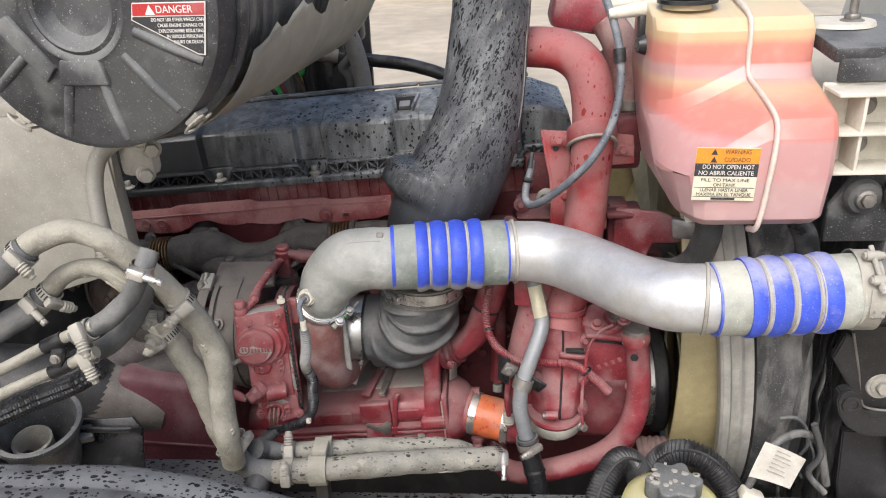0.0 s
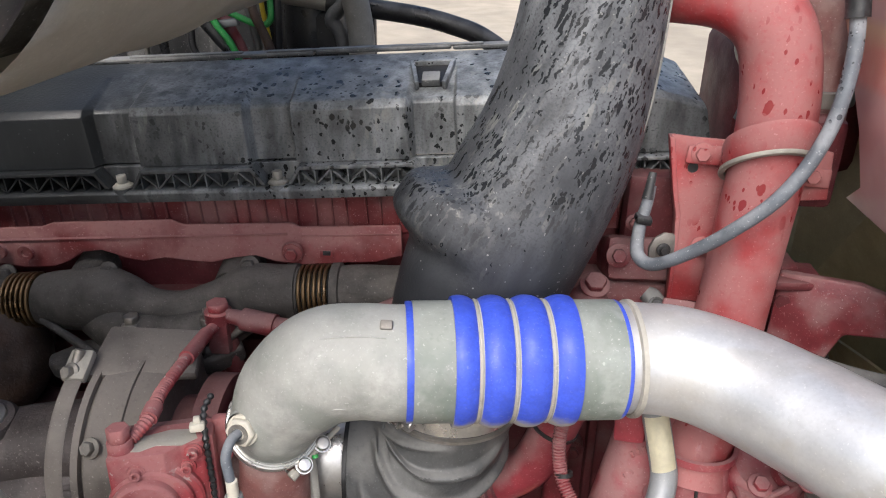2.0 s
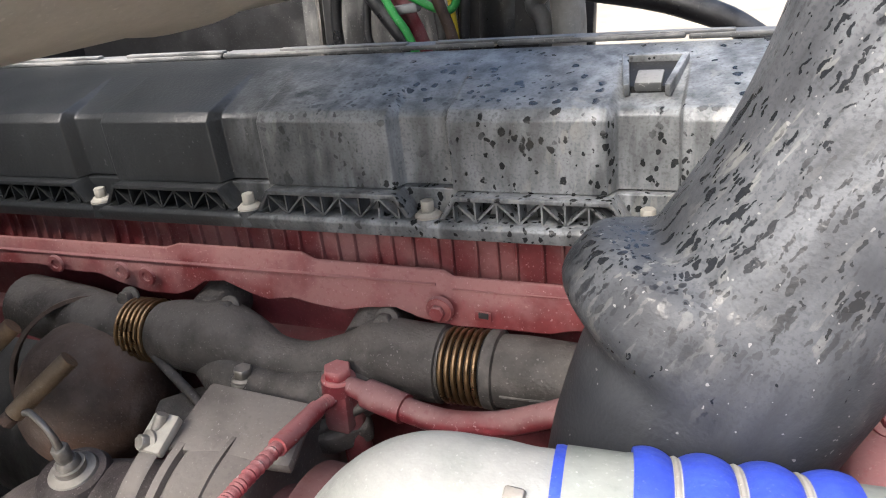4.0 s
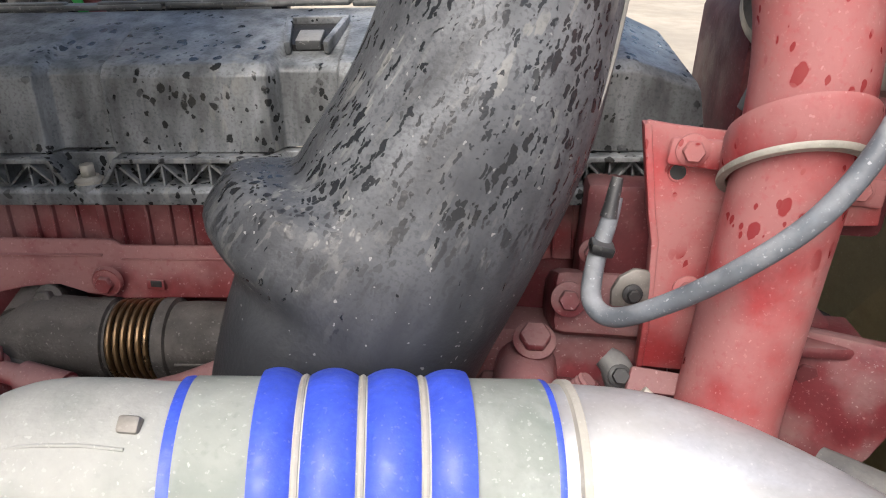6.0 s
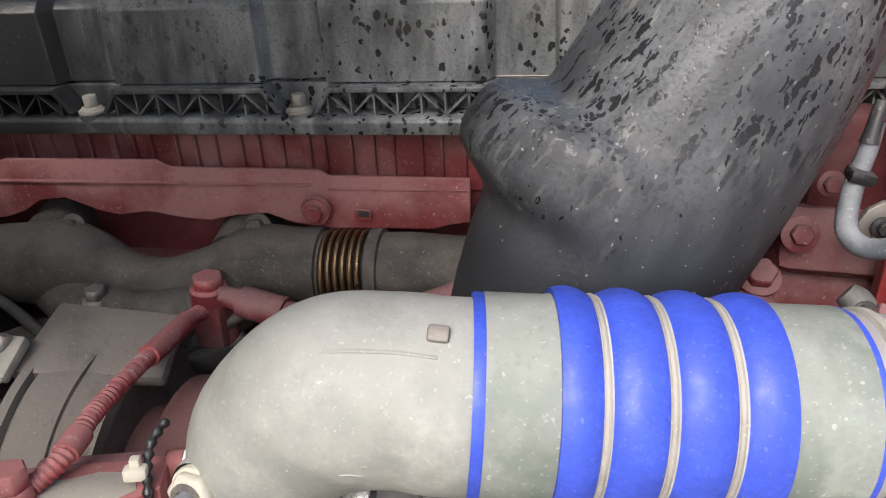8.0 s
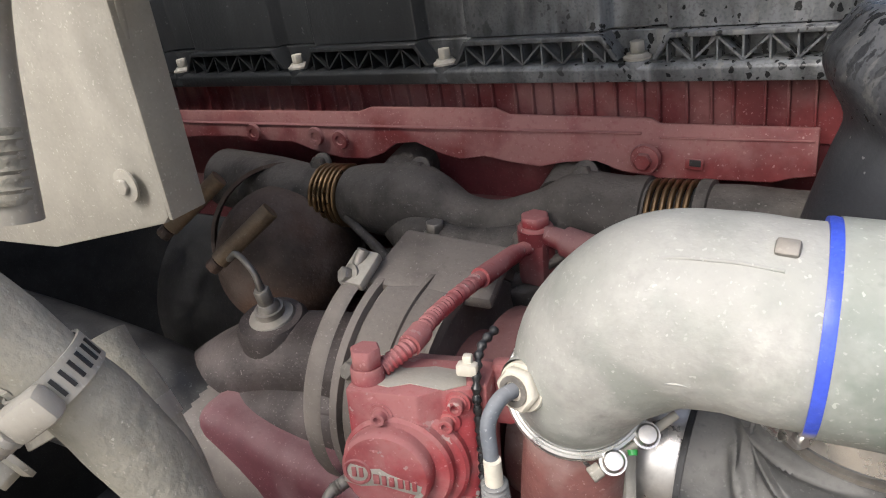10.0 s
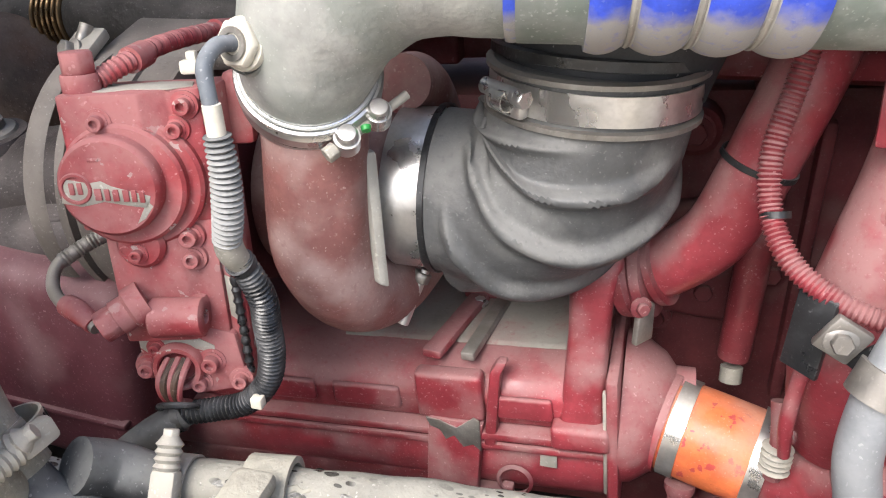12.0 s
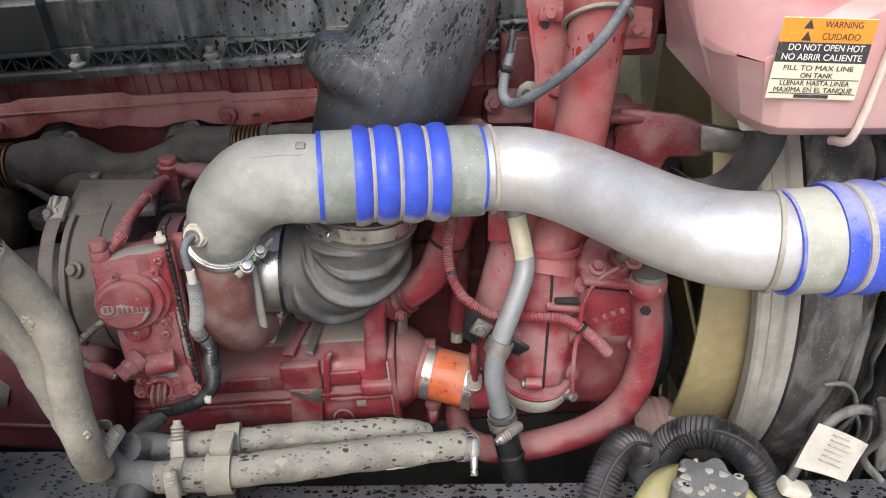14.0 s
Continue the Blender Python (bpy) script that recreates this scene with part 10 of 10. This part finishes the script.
hose("lower_hose", "mud-caked hose lying behind the lower hose", [(-0.25, 0.950, 0.961, 0.0145), (-0.17, 0.965, 0.957, 0.0148), (-0.09, 0.980, 0.950, 0.0150), (-0.02, 0.995, 0.940, 0.0148), (0.02, 1.005, 0.930, 0.0140), (0.045, 1.015, 0.915, 0.013)], MUD_HOSE_WET)
hb2 = thing("hose_holder", "mud-covered double hose clip", "clip", (-0.175, 0.92, 0.93))
part("front_ring", band_bm((-0.178, 0.918, 0.957), (1, 0.1, 0), 0.0195, 0.026, 0.004, 28), MUD_HOSE, hb2)
part("back_ring", band_bm((-0.178, 0.963, 0.9585), (1, 0.15, 0), 0.0160, 0.026, 0.004, 28), MUD_HOSE, hb2)
part("lug", box_bm((-0.176, 0.935, 0.983), (0.024, 0.03, 0.012), 0.004), MUD_HOSE, hb2)
part("post", box_bm((-0.176, 0.925, 0.915), (0.02, 0.02, 0.05), 0.003), DARK_METAL, hb2)
worm_clamp((-0.222, 0.914, 0.957), (-1, -0.03, 0), 0.0185, (0, -1, 0.15), 0.014, STEEL_MUD, spring=True)
worm_clamp((-0.228, 0.953, 0.961), (-1, -0.1, 0), 0.0155, (0, -0.8, 0.6), 0.014, STEEL_MUD, spring=True)
worm_clamp((-0.306, 0.913, 1.002), (-0.55, 0.0, 0.8), 0.0190, (0.55, -0.8, 0.3), 0.014, STEEL_MUD, spring=True)
worm_clamp((-0.300, 0.920, 1.010), (0.3, 0.0, -0.95), 0.0180, (0.95, -0.2, 0.5), 0.013, STEEL_MUD, spring=True)
worm_clamp((0.088, 0.983, 0.927), (0.8, 0.4, -0.35), 0.0180, (0.2, -0.75, 0.6), 0.012, STEEL)

# ---- cup, flap, frame rail, fender edge ----
cup = thing("fastener_cup", "open black plastic cup below the hoses", "cup", (-0.56, 0.86, 0.98))
part("wall", lathe_bm([(0.036, -0.05), (0.044, -0.05), (0.048, 0.0), (0.056, 0.045), (0.058, 0.05), (0.054, 0.052), (0.050, 0.045), (0.042, 0.0), (0.036, -0.04), (0, -0.042), (0, -0.05)], place((-0.55, 0.86, 1.045), (0.1, -0.25, 1)), 44), DUST_BLACK, cup)
cm = place((-0.55, 0.86, 1.045), (0.1, -0.25, 1))
part("rim", lathe_bm([(0.0535, 0.046), (0.0600, 0.045), (0.0612, 0.049), (0.0600, 0.0535), (0.0535, 0.0535)], cm, 48, closed=True), DUST_BLACK, cup, "rolled dusty rim")
part("inner_sleeve", lathe_bm([(0.022, -0.04), (0.025, -0.04), (0.027, 0.012), (0.024, 0.014), (0.022, 0.010)], cm @ Matrix.Translation((-0.016, 0.006, 0)), 32, closed=True), STEEL_MUD, cup, "dusty sleeve standing inside")
part("base_ring", lathe_bm([(0.043, -0.052), (0.0475, -0.051), (0.0480, -0.046), (0.043, -0.044)], cm, 40, closed=True), DUST_BLACK, cup)
part("lug", prism_bm([(-0.010, -0.014), (0.010, -0.014), (0.008, 0.012), (-0.008, 0.012)], 0.012, cm @ Matrix.Translation((0.058, -0.006, 0.022)), 0.003), DUST_BLACK, cup)
fl = thing("splash_flap", "black rubber splash flap", "flap", (-0.50, 0.95, 0.9))
part("sheet", prism_bm([(-0.055, -0.05), (0.045, -0.05), (0.048, 0.02), (0.036, 0.040), (-0.05, 0.040)], 0.006, place((-0.465, 0.875, 1.035), (0.1, -0.95, 0.3)), 0.002), RUBBER, fl)
part("stiffener", box_bm((-0.468, 0.868, 1.068), (0.09, 0.006, 0.008), 0.002), RUBBER, fl)
part("foot", box_bm((-0.47, 0.885, 0.94), (0.03, 0.01, 0.12), 0.002), DARK_METAL, fl)
ft2 = thing("bracket_stub", "dusty steel bracket with a bolt behind the flap", "bracket", (-0.676, 1.19, 0.849))
part("tab", prism_bm([(-0.020, -0.035), (0.020, -0.035), (0.015, 0.04), (-0.015, 0.04)], 0.10, place((-0.676, 1.17, 0.884), (0.1, -0.95, 0.1)), 0.001), STEEL_DULL, ft2)
bolt(ft2, (-0.673, 1.166, 0.869), (0.1, -0.95, 0.1), 0.010, 0.011, STEEL_DULL)
rail = thing("frame_rail", "wet black steel chassis rail", "chassis rail", (0.1, 0.95, 0.56))
part("web", box_bm((0.0, 0.994, 0.70), (3.2, 0.012, 0.27), 0.003), FRAME_BLACK, rail)
part("top_flange", box_bm((0.0, 0.955, 0.836), (3.2, 0.09, 0.010), 0.003), FRAME_BLACK, rail)
part("bottom_flange", box_bm((0.0, 0.955, 0.565), (3.2, 0.09, 0.010), 0.003), FRAME_BLACK, rail)
part("step_plate", box_bm((-0.50, 0.955, 0.872), (0.44, 0.10, 0.062), 0.004), FRAME_BLACK, rail, "wet black step plate")
for k in range(9):
    part("rivet", lathe_bm([(0, 0.007), (0.008, 0.005), (0.011, 0)], Matrix.Translation((-0.9 + 0.22 * k, 0.935, 0.841)), 14), FRAME_BLACK, rail)
fe = thing("fender_liner", "grey wet fender-liner edge spotted with black drops", "fender liner", (-0.5, 0.72, 0.9))
bm = bmesh.new()
rows = []
for i in range(41):
    x = -1.2 + 1.6 * i / 40
    z = 1.138 - 0.62 * max(0, x + 0.36) ** 2 - 0.10 * max(0, x + 0.36) - 0.10 * max(0, -x - 0.55)
    rows.append([bm.verts.new((x, 0.66 + dy, z + dz)) for dy, dz in ((-0.14, -0.16), (-0.10, -0.07), (-0.06, -0.028), (-0.02, -0.006), (0.012, -0.001), (0.016, -0.005), (0.022, -0.005), (0.026, 0.0), (0.05, 0.0), (0.06, -0.006), (0.066, -0.02), (0.068, -0.12))])
for p, q in zip(rows, rows[1:]):
    for j in range(11):
        bm.faces.new((p[j], p[j + 1], q[j + 1], q[j]))
ext = bmesh.ops.extrude_face_region(bm, geom=bm.faces[:])
bmesh.ops.translate(bm, verts=[g for g in ext["geom"] if isinstance(g, bmesh.types.BMVert)], vec=(0, 0, -0.008))
part("lip", bm, FRAME_BLACK, fe, sharp=60)
part("stay", box_bm((-0.6, 0.75, 0.90), (0.04, 0.14, 0.10), 0.01), DARK_METAL, fe)
part("skirt", box_bm((-0.6, 0.715, 1.0), (1.1, 0.02, 0.14), 0.005), DARK_METAL, fe)

# ---- what stands behind the engine ----
fw = thing("firewall", "dark dirty cab firewall behind the engine", "firewall", (-1.2, 1.4, 0.3))
part("panel", box_bm((-1.27, 1.5, 0.95), (0.06, 1.6, 1.9), 0.01), DARK_METAL, fw)
part("recess_wall", box_bm((-0.95, 2.0, 1.2), (0.9, 0.05, 1.1), 0.01), DARK_METAL, fw)
# unseen cab mass, added to keep sky light off the left of the engine
cab = thing("cab_light_block", "unseen cream cab mass added to block light from the left", "cab", (-1.75, 1.4, 0.9))
part("front_wall", box_bm((-1.36, 1.4, 2.1), (0.10, 2.2, 1.5), 0.03), CANISTER, cab)
part("body", box_bm((-2.1, 1.4, 1.9), (1.38, 2.2, 2.1), 0.05), CANISTER, cab)
fu = thing("fuel_filter_module", "black fuel-filter module on the far side of the engine", "fuel filter", (-0.27, 1.7, 1.2))
part("bowl", lathe_bm([(0, 0), (0.034, 0), (0.038, 0.02), (0.038, 0.20), (0.032, 0.22), (0, 0.22)], Matrix.Translation((-0.272, 1.70, 1.25)), 32), RUBBER, fu)
part("head", box_bm((-0.255, 1.71, 1.485), (0.13, 0.07, 0.05), 0.010), DARK_METAL, fu)
part("fuel_pipe", tube_bm([(-0.195, 1.66, 1.45, 0.010), (-0.215, 1.655, 1.432, 0.011), (-0.231, 1.652, 1.412, 0.011), (-0.220, 1.65, 1.395, 0.010), (-0.214, 1.65, 1.36, 0.010), (-0.214, 1.65, 1.30, 0.010)], 16, 6), RUBBER_DUSTY, fu)
part("side_box", box_bm((-0.245, 1.69, 1.36), (0.05, 0.05, 0.12), 0.008), DARK_METAL, fu)
for k in range(5):
    part("terminal", box_bm((-0.199 + 0.003 * (k % 2), 1.648, 1.372 + 0.011 * k), (0.012, 0.010, 0.006), 0.0015), SHROUD_PALE, fu, "white terminal")
fp = thing("far_side_panel", "grey dusty sheet panel beyond the wiring", "panel", (-0.50, 1.74, 1.2))
part("sheet", prism_bm([(-0.11, -0.2), (0.11, -0.2), (0.10, 0.19), (-0.11, 0.20)], 0.006, place((-0.46, 1.73, 1.39), (0.1, -1, 0)), 0.002), RADIATOR_GREY, fp)
part("edge", box_bm((-0.513, 1.668, 1.39), (0.006, 0.01, 0.40), 0.002), STEEL_DULL, fp)
part("post", box_bm((-0.495, 1.668, 1.39), (0.018, 0.016, 0.40), 0.003), DARK_METAL, fp)
part("backing", box_bm((-0.36, 1.80, 1.34), (0.34, 0.02, 0.40), 0.004), DARK_METAL, fp)
for lab, mt, r, pts in (("black cable", RUBBER, 0.0085, [(-0.355, 1.605, 1.34), (-0.367, 1.60, 1.376), (-0.383, 1.60, 1.397), (-0.408, 1.60, 1.431), (-0.43, 1.605, 1.48), (-0.45, 1.62, 1.56)]),
                        ("green wire", GREEN, 0.0048, [(-0.346, 1.598, 1.345), (-0.360, 1.594, 1.385), (-0.378, 1.595, 1.410), (-0.398, 1.60, 1.445), (-0.41, 1.61, 1.50)]),
                        ("green wire", GREEN, 0.0045, [(-0.42, 1.61, 1.46), (-0.381, 1.605, 1.434), (-0.356, 1.605, 1.423), (-0.326, 1.605, 1.411), (-0.309, 1.605, 1.414), (-0.305, 1.607, 1.436), (-0.315, 1.62, 1.49)]),
                        ("red cable", WIRE_RED, 0.0105, [(-0.350, 1.63, 1.33), (-0.361, 1.63, 1.372), (-0.373, 1.63, 1.397), (-0.385, 1.63, 1.423), (-0.40, 1.63, 1.48), (-0.41, 1.64, 1.55)]),
                        ("yellow wire", YELLOW, 0.0035, [(-0.313, 1.63, 1.33), (-0.316, 1.63, 1.375), (-0.319, 1.63, 1.40), (-0.324, 1.63, 1.433), (-0.33, 1.635, 1.50)]),
                        ("brown cable", RUST, 0.0065, [(-0.300, 1.60, 1.33), (-0.309, 1.60, 1.38), (-0.318, 1.60, 1.405), (-0.329, 1.60, 1.435), (-0.34, 1.61, 1.50)]),
                        ("dark brown cable", RUBBER, 0.0058, [(-0.300, 1.61, 1.32), (-0.299, 1.61, 1.38), (-0.297, 1.61, 1.436), (-0.30, 1.62, 1.52)]),
                        ("black cable", RUBBER, 0.0050, [(-0.40, 1.63, 1.34), (-0.426, 1.63, 1.367), (-0.428, 1.63, 1.395), (-0.423, 1.63, 1.427), (-0.41, 1.63, 1.47)]),
                        ("dusty cable", RUBBER_DUSTY, 0.0060, [(-0.335, 1.64, 1.33), (-0.338, 1.64, 1.38), (-0.345, 1.64, 1.42), (-0.36, 1.65, 1.48)]),
                        ("black cable", RUBBER, 0.0070, [(-0.47, 1.64, 1.33), (-0.475, 1.64, 1.39), (-0.465, 1.64, 1.44), (-0.44, 1.65, 1.50)])):
    ob = thing("harness_cable", "%s of the harness behind the rocker cover" % lab, "cable", pts[0], "harness cables")
    part("cable", tube_bm([(*p, r) for p in pts], 10, 6), mt, ob)
hc = thing("cable_clip", "grey plastic clip on the red cable", "clip", (-0.37, 1.615, 1.40))
part("body", box_bm((-0.370, 1.614, 1.410), (0.034, 0.014, 0.010), 0.003, Matrix.Rotation(radians(-8), 3, "Y")), TUBE_GREY, hc)
ob = thing("drain_hose", "beige mud-splashed hose standing behind the cover", "hose", (-0.2, 1.6, 1.3))
part("hose", tube_bm([(-0.190, 1.630, 1.28, 0.0185), (-0.186, 1.630, 1.36, 0.0185), (-0.188, 1.630, 1.41, 0.0185), (-0.200, 1.632, 1.465, 0.0185), (-0.222, 1.64, 1.52, 0.0185), (-0.255, 1.66, 1.585, 0.0185)], 24), DRAIN_HOSE, ob)
ob = thing("thin_pole", "thin dark steel pole behind the canister", "pole", (-0.205, 1.70, 1.3))
part("pole", tube_bm([(-0.200, 1.70, 1.44, 0.006), (-0.201, 1.70, 1.55, 0.006), (-0.203, 1.70, 1.72, 0.006)], 12, 3), DARK_METAL, ob)
part("foot", lathe_bm([(0, 0), (0.010, 0), (0.010, 0.012), (0, 0.012)], Matrix.Translation((-0.200, 1.70, 1.43)), 14), DARK_METAL, ob)
ob = thing("black_hose", "thick black hose sagging behind the rocker cover", "hose", (0.0, 1.66, 1.3))
part("hose", tube_bm([(-0.36, 1.668, 1.452, 0.0135), (-0.28, 1.666, 1.441, 0.0135), (-0.184, 1.668, 1.427, 0.0138), (-0.11, 1.664, 1.418, 0.0138), (-0.06, 1.66, 1.407, 0.0138), (-0.017, 1.66, 1.391, 0.0138), (0.03, 1.66, 1.355, 0.0138), (0.07, 1.66, 1.29, 0.0138)], 20), RUBBER, ob)
part("sleeve", tube_bm([(-0.36, 1.668, 1.452, 0.0150), (-0.30, 1.667, 1.4445, 0.0150), (-0.232, 1.667, 1.4345, 0.0150)], 20, 3), BEIGE, ob)
part("clamp_band", band_bm((-0.232, 1.667, 1.434), (1, 0, -0.14), 0.0150, 0.014, 0.002, 24), RUBBER, ob)

# ---- parked lorry far away ----
lorry = thing("parked_lorry", "distant parked lorry standing on the gravel", "lorry", (-2.0, 17.0, 0.0))
part("body", box_bm((-2.5, 17.6, 1.6), (7.0, 2.4, 1.7), 0.05), STEEL_DULL, lorry)
part("chassis", box_bm((-2.2, 17.4, 0.75), (6.0, 1.6, 0.2), 0.03), DARK_METAL, lorry)
part("side_box", box_bm((-3.6, 16.6, 0.55), (0.9, 0.5, 0.5), 0.03), RED_BROWN, lorry)
for x in (-2.15, -1.15, 0.3):
    wh = part("wheel", lathe_bm([(0.16, -0.14), (0.40, -0.14), (0.46, -0.10), (0.46, 0.10), (0.40, 0.14), (0.30, 0.13), (0.28, 0.06), (0, 0.05)], place((x, 16.5, 0.46), (0, -1, 0)), 40), RUBBER, lorry)
    part("rim", lathe_bm([(0.28, 0.06), (0.27, 0.09), (0.18, 0.05), (0.1, 0.10), (0, 0.10)], place((x, 16.5, 0.46), (0, -1, 0)), 32), STEEL_DULL, wh)
